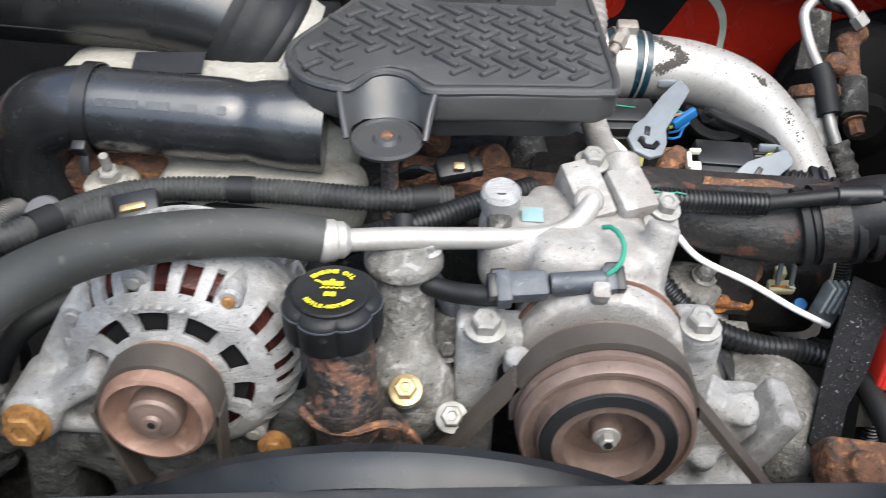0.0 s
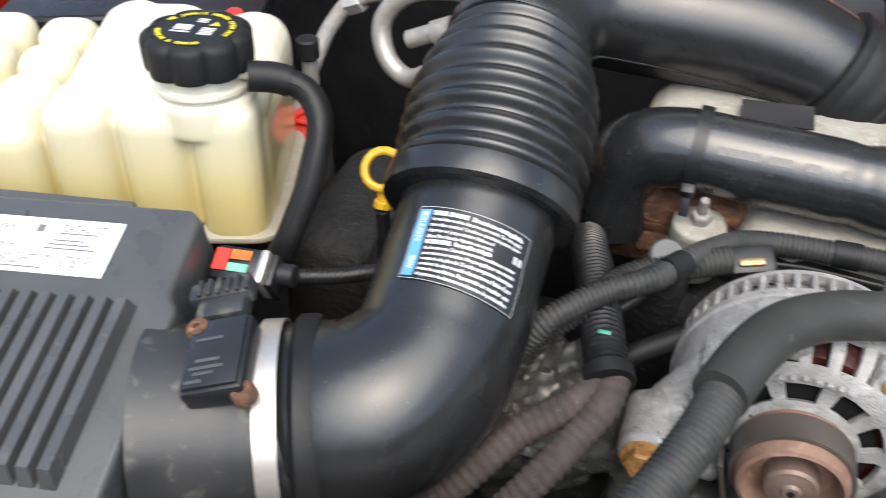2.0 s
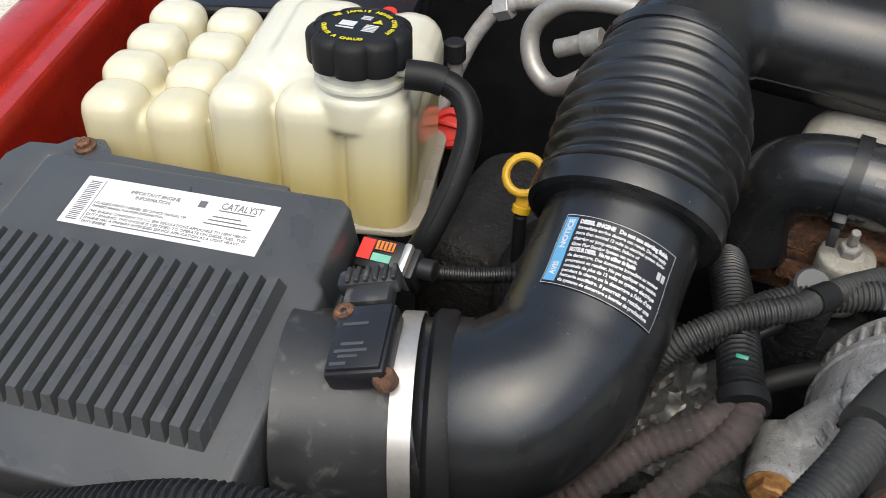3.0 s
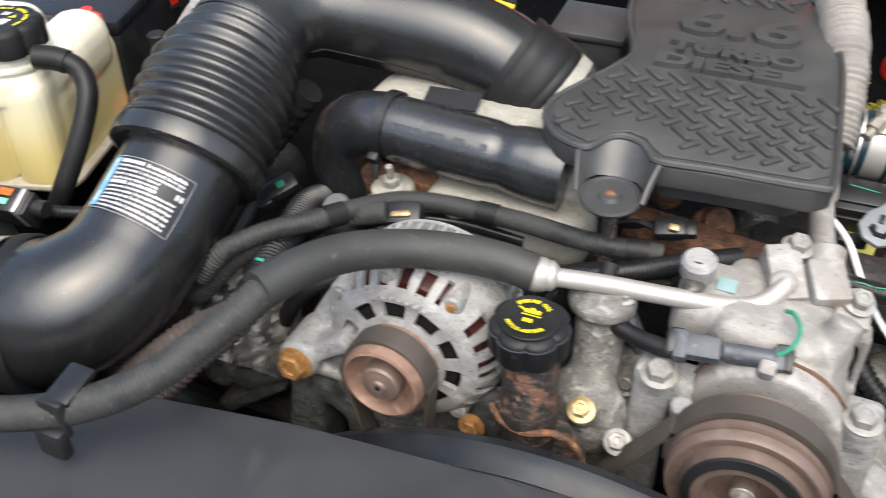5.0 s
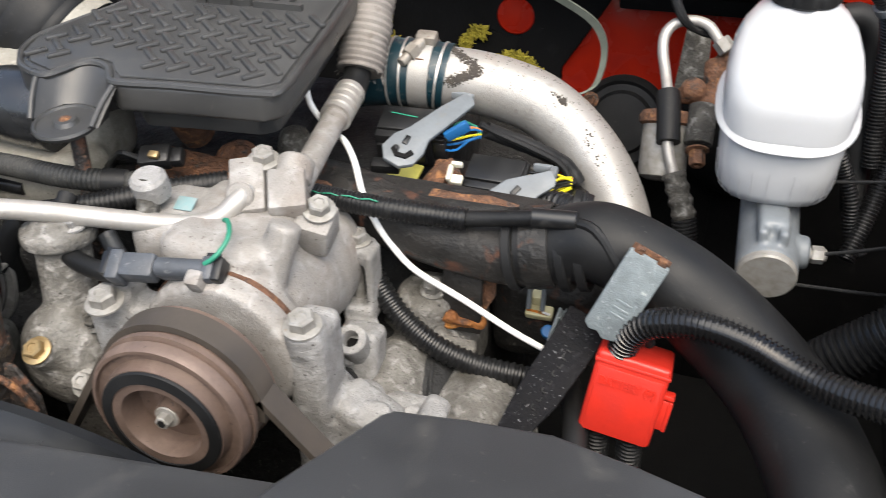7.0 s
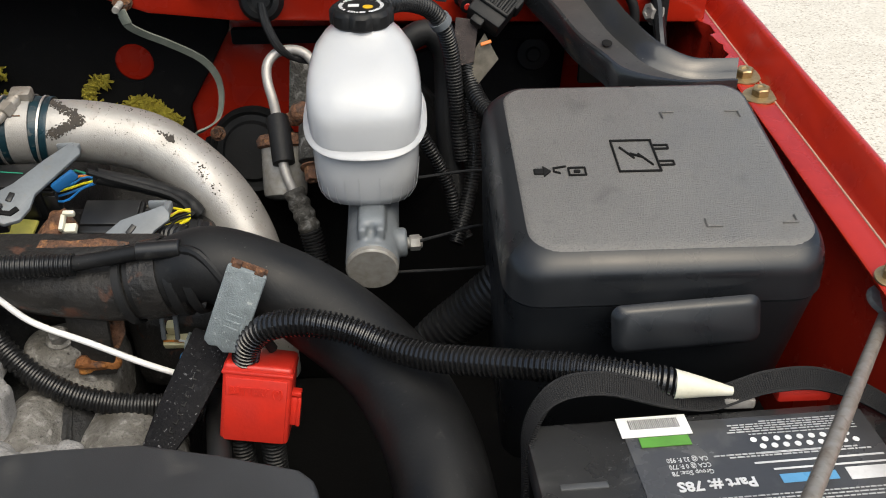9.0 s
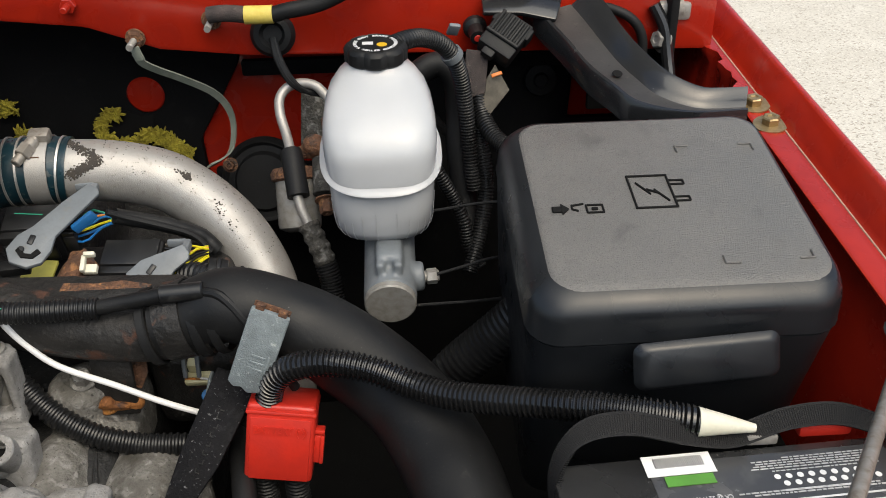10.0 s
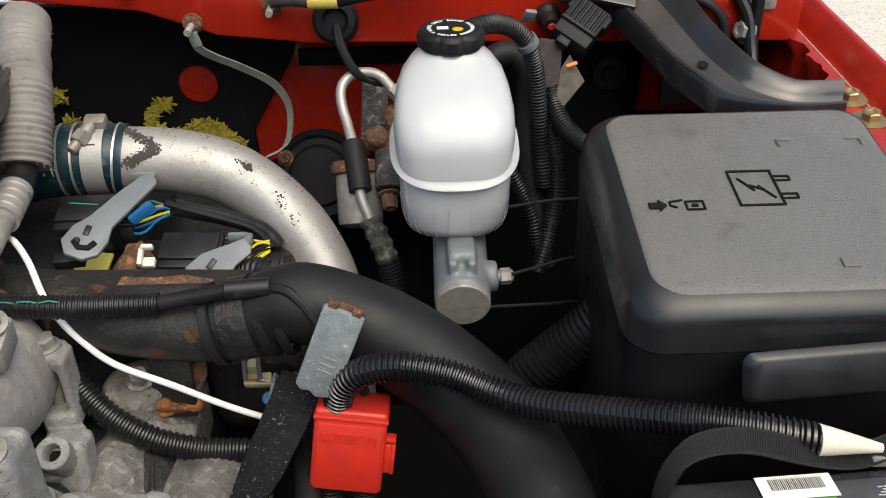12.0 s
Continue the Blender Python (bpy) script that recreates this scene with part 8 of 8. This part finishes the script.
part("end_cap", rod(0.0238, 0.008, at(m0, MA), 36, 0.0015), m_steel, mc, "machined end cap")
part("line_nut", join(rod(0.0075, 0.010, at(m0 + MA * 0.034 + Vector((0.034, 0.002, 0)), (1, 0.05, 0.02)), 6), rod(0.0055, 0.016, at(m0 + MA * 0.034 + Vector((0.030, 0.002, 0)), (1, 0.05, 0.02)), 12)), m_steel, mc)
for p, q in ((Vector((0.550, 0.699, 1.113)), Vector((0.605, 0.72, 1.115))), (Vector((0.525, 0.69, 1.085)), Vector((0.59, 0.70, 1.080))), (Vector((0.53, 0.75, 1.150)), Vector((0.60, 0.77, 1.148)))):
    solo("brake_line", tube([p, (p + q) / 2, q, q + Vector((0.05, 0.02, -0.01))], 0.0016, 8), m_rubber, "thin dark brake line", "brake line", group="brake lines")
boost = thing("brake_booster", (0.49, 0.98, 1.0), "black brake booster behind the reservoir", "brake booster")
part("rim", lathe([(0.085, 0.056), (0.093, 0.058), (0.094, 0.064), (0.085, 0.067)], at((0.505, 0.955, 1.065), (0, 1, 0.1)), 48), m_rubber, boost, "rolled booster rim")
part("shell", lathe([(0.0, 0.0), (0.024, 0.0), (0.032, 0.016), (0.07, 0.028), (0.088, 0.044), (0.090, 0.064), (0.085, 0.096)], at((0.505, 0.955, 1.065), (0, 1, 0.1)), 48), m_void, boost)
# valve canister and its line
apv = thing("valve_canister", (0.40, 0.87, 1.07), "steel canister with rusty bracket", "canister")
AX = (-0.03, 0.52, 0.85)
part("can", lathe([(0, 0), (0.017, 0.0), (0.0225, 0.003), (0.0235, 0.008), (0.0235, 0.058), (0.021, 0.062), (0.0, 0.062)], at((0.4095, 0.850, 1.0800), AX), 36), m_steel, apv)
part("can_end", lathe([(0.0, -0.0012), (0.013, -0.0012), (0.0165, 0.0)], at((0.4095, 0.850, 1.0800), AX), 36), m_silver, apv, "dull grey end face")
part("back_plate", prism([(-0.015, -0.034), (0.020, -0.030), (0.016, 0.030), (-0.010, 0.036)], 0.004, at((0.4220, 0.965, 1.160), (0, -0.95, 0.3)), 0.001), m_castdark, apv, "dull grey plate behind the line")
part("collar", lathe([(0.0235, 0.0), (0.0275, 0.002), (0.0280, 0.009), (0.0250, 0.014), (0.0, 0.018)], at((0.4075, 0.878, 1.126), AX), 32), m_rust, apv, "rusty collar")
blend(part("bracket", join(rod(0.012, 0.06, at((0.452, 0.905, 1.128), (-0.1, 0.5, 0.85)), 20, 0.004), ball(0.013, at((0.428, 0.90, 1.158))), box((0.05, 0.016, 0.010), at((0.432, 0.90, 1.150), (0, -0.5, 0.85)), 0.004), ball(0.011, at((0.456, 0.932, 1.180)))), m_rust, apv, "rusty valve bracket"), 0.0025, 2)
hex_bolt(apv, (0.440, 0.843, 1.120), (0.1, -0.7, -0.5), 0.0078, 0.016, m_rust)
part("bolt_boss", rod(0.0135, 0.04, at((0.440, 0.848, 1.124), (0.0, 0.6, 0.6)), 18), m_castdark, apv)
bl = thing("hydraulic_line", (0.42, 0.86, 1.05), "bent steel hydraulic line with black sleeve", "pipe")
part("line", tube([(0.450, 0.925, 1.195), (0.441, 0.93, 1.2060), (0.4321, 0.935, 1.2135), (0.4178, 0.938, 1.2158), (0.4021, 0.938, 1.212), (0.3925, 0.93, 1.2025), (0.393, 0.915, 1.189), (0.3991, 0.90, 1.1721), (0.406, 0.872, 1.155), (0.412, 0.84, 1.123), (0.422, 0.825, 1.100), (0.430, 0.813, 1.084)], 0.0054, 16), m_silver, bl)
part("line_nut", rod(0.009, 0.014, at((0.446, 0.928, 1.202), (0.6, -0.3, -0.6)), 6), m_steel, bl)
part("sleeve", tube([(0.4045, 0.880, 1.160), (0.4075, 0.866, 1.150), (0.412, 0.842, 1.126)], 0.0118, 20), m_rubber, bl, "black rubber sleeve")
part("ferrule", Tube([(0.421, 0.826, 1.102), (0.432, 0.812, 1.080), (0.438, 0.805, 1.065)], 0.011, 0.001, lambda s, l: 0.0112 + 0.0009 * math.sin(s * 500)).mesh(20), m_castdark, bl)
part("conduit", loom([(0.437, 0.806, 1.066), (0.442, 0.80, 1.044), (0.445, 0.79, 1.01), (0.447, 0.78, 0.95)], 0.0120), m_loom, bl)
# looms behind the reservoir
rcon = thing("reservoir_conduit", (0.56, 0.85, 1.2), "black corrugated conduit behind the reservoir with a grey clip", "conduit")
part("conduit", loom([(0.520, 0.81, 1.298), (0.5330, 0.822, 1.2985), (0.5473, 0.84, 1.2936), (0.5643, 0.855, 1.2836), (0.5776, 0.865, 1.2672), (0.5862, 0.875, 1.2428), (0.5913, 0.88, 1.2132), (0.596, 0.88, 1.1683), (0.6013, 0.87, 1.1123)], 0.0092), m_loom, rcon)
part("clip", join(tube([(0.5755, 0.864, 1.2700), (0.5795, 0.8665, 1.2640)], 0.0112, 16), box((0.012, 0.005, 0.016), at((0.580, 0.875, 1.290), (0.2, -0.6, 0.8)), 0.002)), m_lever, rcon, "grey plastic clip")
solo("heater_hose", tube([(0.515, 0.90, 1.200), (0.5306, 0.91, 1.2169), (0.5494, 0.915, 1.2343), (0.5678, 0.92, 1.238), (0.5839, 0.92, 1.2203), (0.5869, 0.915, 1.1866), (0.5867, 0.9, 1.1464), (0.5915, 0.885, 1.0981), (0.5977, 0.87, 1.0629)], 0.0135, 18), m_rubber, "bent black rubber vacuum hose", "hose")
solo("wheel_conduit", loom([(0.555, 0.85, 1.155), (0.5657, 0.85, 1.1345), (0.5774, 0.85, 1.1102), (0.5878, 0.845, 1.0847), (0.5923, 0.84, 1.059), (0.605, 0.83, 1.0354)], 0.0075), m_loom, "thin black conduit beside the reservoir", "conduit")
side = thing("fuse_side_conduit", (0.61, 0.87, 1.1), "black conduits running from the bulkhead to the fuse box", "conduit")
part("upper_branch", loom([(0.6075, 0.90, 1.215), (0.6101, 0.89, 1.1957), (0.6171, 0.87, 1.1814), (0.6284, 0.85, 1.1737), (0.645, 0.82, 1.170)], 0.0098), m_loom, side)
part("lower_branch", loom([(0.6050, 0.90, 1.212), (0.6059, 0.895, 1.1907), (0.6099, 0.885, 1.1588), (0.6148, 0.87, 1.1185), (0.6069, 0.85, 1.0738), (0.5917, 0.82, 1.0352)], 0.0088), m_loom, side)
bulk = thing("bulkhead_connector", (0.63, 0.93, 1.23), "black ribbed wiring connector on the bulkhead", "connector")
UM = at((0.6375, 0.918, 1.2650), (0.05, -0.70, 0.72)) @ pose(0, 0, 0, 0, 0, -38)
part("shell", join(box((0.040, 0.048, 0.024), UM, 0.003), box((0.046, 0.016, 0.020), UM @ pose(0, 0.014, 0.001), 0.003)), m_rubber, bulk)
for i in range(6):
    part("rib", box((0.0036, 0.030, 0.005), UM @ pose(-0.015 + i * 0.0060, 0.006, 0.0125), 0.001, 1), m_rubber, bulk)
part("lock_bar", box((0.040, 0.004, 0.006), UM @ pose(0, -0.008, 0.0125), 0.001, 1), m_rubber, bulk)
part("tongue", box((0.014, 0.012, 0.010), UM @ pose(-0.004, -0.026, 0.004), 0.002), m_rubber, bulk)
part("tape", prism([(-0.016, -0.030), (0.008, -0.024), (0.014, 0.020), (-0.010, 0.024)], 0.004, at((0.6065, 0.905, 1.234), (-0.1, -0.85, 0.5)), 0.0015), m_tape, bulk, "dark cloth tape tail")
part("tape_flap", prism([(-0.010, -0.032), (0.018, 0.000), (0.004, 0.028), (-0.012, 0.004)], 0.0016, at((0.6225, 0.893, 1.2160), (-0.15, -0.85, 0.5)), 0.0005), m_kraft, bulk, "stained paper flap")
part("orange_lock", box((0.012, 0.004, 0.003), at((0.6265, 0.893, 1.2345), (0, -0.8, 0.6), (1, 0, 0.4)), 0.001), m_orangeink, bulk)
plug_b = part("side_plug", lathe([(0, 0), (0.013, 0), (0.013, 0.006), (0.009, 0.010), (0.008, 0.026), (0, 0.027)], at((0.6085, 0.952, 1.2690), (0.05, -0.9, -0.2)), 20), m_rubber, bulk)
part("red_tip", rod(0.0042, 0.002, at((0.6098, 0.9275, 1.2632), (0.05, -0.9, -0.2)), 12), m_redplastic, plug_b)

# hood hinge brace
brace = thing("hinge_brace", (0.77, 0.85, 1.22), "black steel hinge brace bolted to the fender", "brace")
def channel(pts_a, pts_b, lip):
    """A pressed steel channel between two edge lines, with turned-up lips."""
    ta, tb = Tube(pts_a, 0.01, 0.0004), Tube(pts_b, 0.01, 0.0004)
    n = 40
    bm = bmesh.new()
    rows = []
    for i in range(n + 1):
        a = ta.c[min(int(i / n * (len(ta.c) - 1) + 0.5), len(ta.c) - 1)]
        b = tb.c[min(int(i / n * (len(tb.c) - 1) + 0.5), len(tb.c) - 1)]
        u = Vector((0, 0, 1))
        d = b - a
        row = [a - d * 0.10 - u * lip * 1.2, a - d * 0.09 + u * lip * 0.4, a - d * 0.05 + u * lip, a + u * lip * 1.05, a + d * 0.05 + u * lip * 0.6, a + d * 0.12 - u * lip * 0.3, a + d * 0.5 - u * lip * 0.5, b - d * 0.34 - u * lip * 0.3, b - d * 0.24 + u * lip * 0.3, b - d * 0.12 + u * lip * 1.0, b + d * 0.00 + u * lip * 1.2, b + d * 0.05 + u * lip * 0.4, b + d * 0.06 - u * lip * 1.2]
        rows.append([bm.verts.new(v) for v in row])
    for r in rows:
        r += [bm.verts.new(v.co - Vector((0, 0, 0.0025))) for v in reversed(r)]
    for p, q in zip(rows, rows[1:]):
        for i in range(len(p)):
            j = (i + 1) % len(p)
            bm.faces.new((p[i], p[j], q[j], q[i]))
    bm.faces.new(rows[0])
    bm.faces.new(rows[-1])
    bmesh.ops.recalc_face_normals(bm, faces=bm.faces)
    return bm


def channel_floor(pts_a, pts_b, lip):
    """The flat floor between the lips, just proud of the channel."""
    ta, tb = Tube(pts_a, 0.01, 0.0004), Tube(pts_b, 0.01, 0.0004)
    u = Vector((0, 0, 1))
    bm = bmesh.new()
    rows = []
    for i in range(41):
        a, b = (t.c[min(int(i / 40 * (len(t.c) - 1) + 0.5), len(t.c) - 1)] for t in (ta, tb))
        d = b - a
        top = [a + d * 0.11 - u * (lip * 0.2 - 0.0016), a + d * 0.5 - u * (lip * 0.5 - 0.0010), b - d * 0.35 - u * (lip * 0.3 - 0.0010)]
        rows.append([bm.verts.new(v) for v in top + [v - u * 0.0016 for v in reversed(top)]])
    for p, q in zip(rows, rows[1:]):
        for i in range(6):
            bm.faces.new((p[i], p[(i + 1) % 6], q[(i + 1) % 6], q[i]))
    bm.faces.new(rows[0])
    bm.faces.new(rows[-1])
    bmesh.ops.recalc_face_normals(bm, faces=bm.faces)
    return bm


LIP_A = [(0.668, 0.952, 1.288), (0.6837, 0.920, 1.274), (0.6986, 0.885, 1.263), (0.7144, 0.845, 1.249), (0.7321, 0.810, 1.241), (0.7511, 0.785, 1.2325), (0.795, 0.768, 1.228), (0.855, 0.778, 1.224)]
LIP_B = [(0.738, 0.955, 1.292), (0.7476, 0.930, 1.282), (0.7567, 0.900, 1.269), (0.7706, 0.868, 1.255), (0.790, 0.830, 1.2425), (0.8164, 0.812, 1.2335), (0.838, 0.809, 1.232), (0.866, 0.812, 1.231)]
part("channel", channel(LIP_A, LIP_B, 0.010), m_brace, brace)
part("channel_floor", channel_floor(LIP_A, LIP_B, 0.010), m_bracefloor, brace, "dusty floor of the channel")
part("end_tab", prism([(-0.04, -0.012), (0.0, -0.014), (0.036, -0.026), (0.050, 0.016), (-0.04, 0.016)], 0.006, at((0.655, 0.940, 1.291), (0, -0.45, 0.9)), 0.0022), m_brace, brace)
part("hole", rod(0.0052, 0.0012, at((0.7425, 0.8440, 1.2485), (0, -0.35, 0.94)), 18), m_void, brace)
# firewall odds
wool = thing("torn_insulation", (0.18, 1.07, 1.07), "torn yellow glass wool behind the mat", "insulation")
rw = random.Random(8)
tuft = bmesh.new()
def tufts(path, n, spread, lo, hi):
    """Ragged wool along a torn edge: small fluffy clumps, thicker in places."""
    line = Tube([(x, 1.075, z) for x, z in path], 0.01, 0.002)
    for i in range(n):
        c = line.c[rw.randrange(len(line.c))]
        r = rw.uniform(lo, hi)
        b = ball(r, at((c.x + rw.uniform(-spread, spread), 1.075 + rw.uniform(-0.006, 0.004), c.z + rw.uniform(-spread, spread))) @ pose(0, 0, 0, 0, rw.uniform(0, 180), 0), (rw.uniform(1.0, 3.6), 0.5, rw.uniform(0.3, 0.7)), 1)
        for v in b.verts:
            v.co += Vector((rw.uniform(-1, 1), rw.uniform(-1, 1), rw.uniform(-1, 1))) * 0.0010
        add(tuft, b)


tufts([(0.170, 1.133), (0.156, 1.133), (0.146, 1.122), (0.143, 1.108), (0.152, 1.098), (0.170, 1.091), (0.186, 1.090)], 340, 0.0050, 0.0016, 0.0036)
tufts([(0.182, 1.090), (0.196, 1.098), (0.208, 1.103), (0.220, 1.097), (0.234, 1.085), (0.246, 1.072)], 380, 0.0075, 0.0016, 0.0038)
tufts([(0.026, 1.146), (0.040, 1.144)], 70, 0.008, 0.0016, 0.0038)
tufts([(0.040, 1.110), (0.056, 1.104)], 55, 0.007, 0.0016, 0.0036)
tagged(part("ragged_wool", tuft, m_wool, wool, "torn yellow wool edge", 20), kind="stuff")
part("hollow", prism([(0.152, 1.112), (0.158, 1.130), (0.176, 1.134), (0.196, 1.126), (0.212, 1.128), (0.206, 1.108), (0.186, 1.094), (0.164, 1.096)], 0.002, at((0, 1.0842, 0), (0, -1, 0), (1, 0, 0)), 0), m_void, wool, "near-black patch for the dark of the torn hole")
gw = thing("ground_strap", (0.28, 0.97, 1.1), "faded grey ground strap bolted to the cowl", "ground strap")
part("strap", ribbon([(0.2424, 0.944, 1.2555), (0.2476, 0.946, 1.2426), (0.2607, 0.958, 1.2288), (0.2811, 0.968, 1.2152), (0.3103, 0.98, 1.1934), (0.3244, 0.985, 1.1715), (0.3276, 0.985, 1.1474), (0.3229, 0.975, 1.1233), (0.3116, 0.96, 1.1164), (0.2999, 0.95, 1.1146)], (0.75, -0.2, 0.65), 0.0088, 0.0022), m_hosewire, gw)
part("terminal", box((0.010, 0.003, 0.016), at((0.2455, 0.943, 1.2530), (-0.3, 0, 1)), 0.001), m_hosewire, gw, "corroded green terminal")


def weld_stud(parent, p, length):
    """A threaded stud on the cowl with a washer and a rusty nut."""
    m = at(p, (0.0, -1.0, -0.04))
    nut = part("nut", lathe([(0, 0), (0.0092, 0), (0.0094, 0.001), (0.0094, 0.007), (0.0080, 0.0085), (0, 0.0085)], m, 6), m_rust, parent, "rusty nut", 25)
    part("washer", rod(0.0108, 0.002, m @ pose(0, 0, -0.001), 24), m_rust, nut)
    part("stud", Tube([m @ Vector((0, 0, 0.006)), m @ Vector((0, 0, length))], 0.0034, 0.0005, lambda s, l: 0.0034 + 0.0003 * math.sin(s * 5000)).mesh(12), m_steel, nut, "pale threaded stud")


weld_stud(gw, (0.2425, 0.957, 1.2660), 0.030)
gw2 = thing("ground_lug", (0.33, 0.94, 1.27), "bolted ground lug with black lead and yellow tape", "ground lug")
weld_stud(gw2, (0.3262, 0.956, 1.2835), 0.030)
part("lug_sleeve", tube([(0.328, 0.936, 1.2945), (0.345, 0.934, 1.2965), (0.372, 0.932, 1.2945)], 0.0088, 14), m_tape, gw2, "dark cloth-wrapped lug end")
part("lead", tube([(0.365, 0.932, 1.2945), (0.394, 0.931, 1.2945), (0.4089, 0.93, 1.298), (0.4444, 0.93, 1.3048), (0.4803, 0.93, 1.3207), (0.52, 0.93, 1.34)], 0.0086, 14), m_rubber, gw2)
part("yellow_tape", tube([(0.3660, 0.932, 1.2946), (0.380, 0.9315, 1.2944), (0.3955, 0.931, 1.2948)], 0.0096, 16), m_yellowtape, gw2, "pale yellow tape")
cs = thing("cowl_stud", (0.181, 0.955, 1.30), "red painted stud on the cowl", "stud")
part("nut", join(rod(0.0085, 0.007, at((0.181, 0.957, 1.3040), (0, -1, -0.04)), 6), rod(0.0038, 0.022, at((0.181, 0.957, 1.3040), (0, -1, -0.04)), 10)), m_red, cs)
grom = thing("grommet", (0.388, 0.95, 1.25), "black rubber grommet with wires", "grommet")
part("ring", lathe([(0, 0.004), (0.010, 0.004), (0.014, 0.010), (0.020, 0.008), (0.0235, 0.002), (0.0245, 0.0)], at((0.3895, 0.957, 1.2655), (0, -1, 0.25)) @ pose(0, 0, 0), 36), m_rubber, grom)
part("lead", join(tube([(0.3895, 0.948, 1.264), (0.393, 0.938, 1.245), (0.404, 0.932, 1.222), (0.420, 0.935, 1.208), (0.440, 0.94, 1.205)], 0.0036, 8), tube([(0.392, 0.948, 1.264), (0.397, 0.939, 1.244), (0.409, 0.932, 1.221), (0.424, 0.935, 1.206), (0.444, 0.94, 1.20)], 0.0028, 8)), m_rubber, grom)
fwb = thing("firewall_flange", (0.32, 0.96, 1.05), "black ribbed flange bolted to the firewall", "flange")
part("flange", lathe([(0.0, 0.012), (0.034, 0.012), (0.038, 0.006), (0.045, 0.006), (0.049, 0.010), (0.053, 0.006), (0.056, 0.0)], at((0.353, 1.01, 1.062), (-0.1, -0.9, 0.35)), 48), m_rubber, fwb)
hex_bolt(fwb, (0.317, 0.985, 1.098), (0, -0.9, 0.35), 0.0062, 0.008, m_rust)
stud_b = thing("mat_stud", (0.705, 1.05, 1.15), "black plastic stud in the firewall mat", "stud")
part("disc", lathe([(0, 0.010), (0.008, 0.010), (0.010, 0.006), (0.020, 0.005), (0.022, 0.0)], at((0.706, 1.080, 1.157), (0, -1, 0.1)), 28), m_rubber, stud_b)

# hood hinge beyond the brace
hinge = thing("hood_support", (0.82, 0.97, 1.18), "black steel hood hinge with bolts", "hinge")
part("plate", box((0.010, 0.09, 0.16), at((0.826, 0.985, 1.225)), 0.003), m_mat, hinge)
part("arm", tube([(0.806, 0.955, 1.285), (0.818, 0.948, 1.262), (0.822, 0.940, 1.235), (0.826, 0.925, 1.20)], 0.007, 10), m_brace, hinge, "black hinge arm")
hex_bolt(hinge, (0.818, 0.950, 1.247), (-0.9, -0.4, 0.2), 0.010, 0.010, m_steel)
hex_bolt(hinge, (0.822, 0.935, 1.205), (-0.9, -0.4, 0.2), 0.009, 0.010, m_castdark)
part("roller", join(rod(0.012, 0.03, at((0.812, 0.965, 1.277), (1, 0, 0)), 18, 0.002), box((0.034, 0.012, 0.020), at((0.832, 0.960, 1.276)), 0.004)), m_steel, hinge, "grey hinge roller")
solo("hinge_hose", tube([(0.715, 0.975, 1.286), (0.745, 0.965, 1.284), (0.776, 0.952, 1.275), (0.792, 0.95, 1.258), (0.797, 0.95, 1.235), (0.795, 0.95, 1.20)], 0.0055, 12), m_rubber, "black washer hose looping over the brace", "hose")
solo("dark_inner_panel", box((0.10, 0.008, 0.11), at((0.80, 1.005, 1.20)), 0.003), m_void, "near-black sheet filling the dark area behind the hinge", "panel")
# rusty frame bracket and clutter low beside the radiator cover
rail = thing("rusty_bracket", (0.34, 0.45, 0.95), "rusty frame bracket with dark hoses", "bracket")
blend(part("plate", join(box((0.07, 0.05, 0.03), at((0.345, 0.455, 1.015), (0.2, -0.4, 0.9)), 0.006), box((0.03, 0.05, 0.08), at((0.375, 0.46, 0.985)), 0.006), rod(0.014, 0.012, at((0.335, 0.448, 1.028), (0.2, -0.5, 0.85)), 16)), m_rust, rail), 0.003, 2)
for pts, r in (([(0.30, 0.50, 0.97), (0.33, 0.49, 0.985), (0.36, 0.48, 0.975), (0.40, 0.47, 0.94)], 0.007), ([(0.36, 0.62, 1.0), (0.375, 0.56, 1.02), (0.385, 0.50, 1.01), (0.39, 0.44, 0.97)], 0.010)):
    solo("lower_hose", tube(pts, r, 12), m_rubber, "black hose low in the bay", "hose", group="lower hoses")

finned = thing("finned_plug", (0.356, 0.61, 1.033), "pale grey finned wiring plug beside the stay", "connector")
part("body", box((0.020, 0.014, 0.034), at((0.356, 0.61, 1.057), (0.25, 0.1, 1)), 0.002), m_padding, finned)
for i in range(4):
    part("fin", box((0.0030, 0.016, 0.026), at((0.3480 + i * 0.0055, 0.604, 1.069), (0.25, 0.1, 1)), 0.0008, 1), m_padding, finned)
solo("blue_stopper", rod(0.006, 0.010, at((0.34, 0.63, 1.037), (0, -0.6, 0.8)), 14, 0.001), m_bluepl, "small blue plastic stopper low in the bay", "stopper")
for k in range(5):
    solo("green_thread", tube([(0.130 + k * 0.016, 0.586 - k * 0.0004, 1.1742 + 0.0006 * (k % 2)), (0.138 + k * 0.016, 0.585, 1.1752), (0.144 + k * 0.016, 0.585, 1.1738)], 0.0007, 6), m_greenw, "green wire showing in the split conduit", "wire", group="green wire in the conduit")
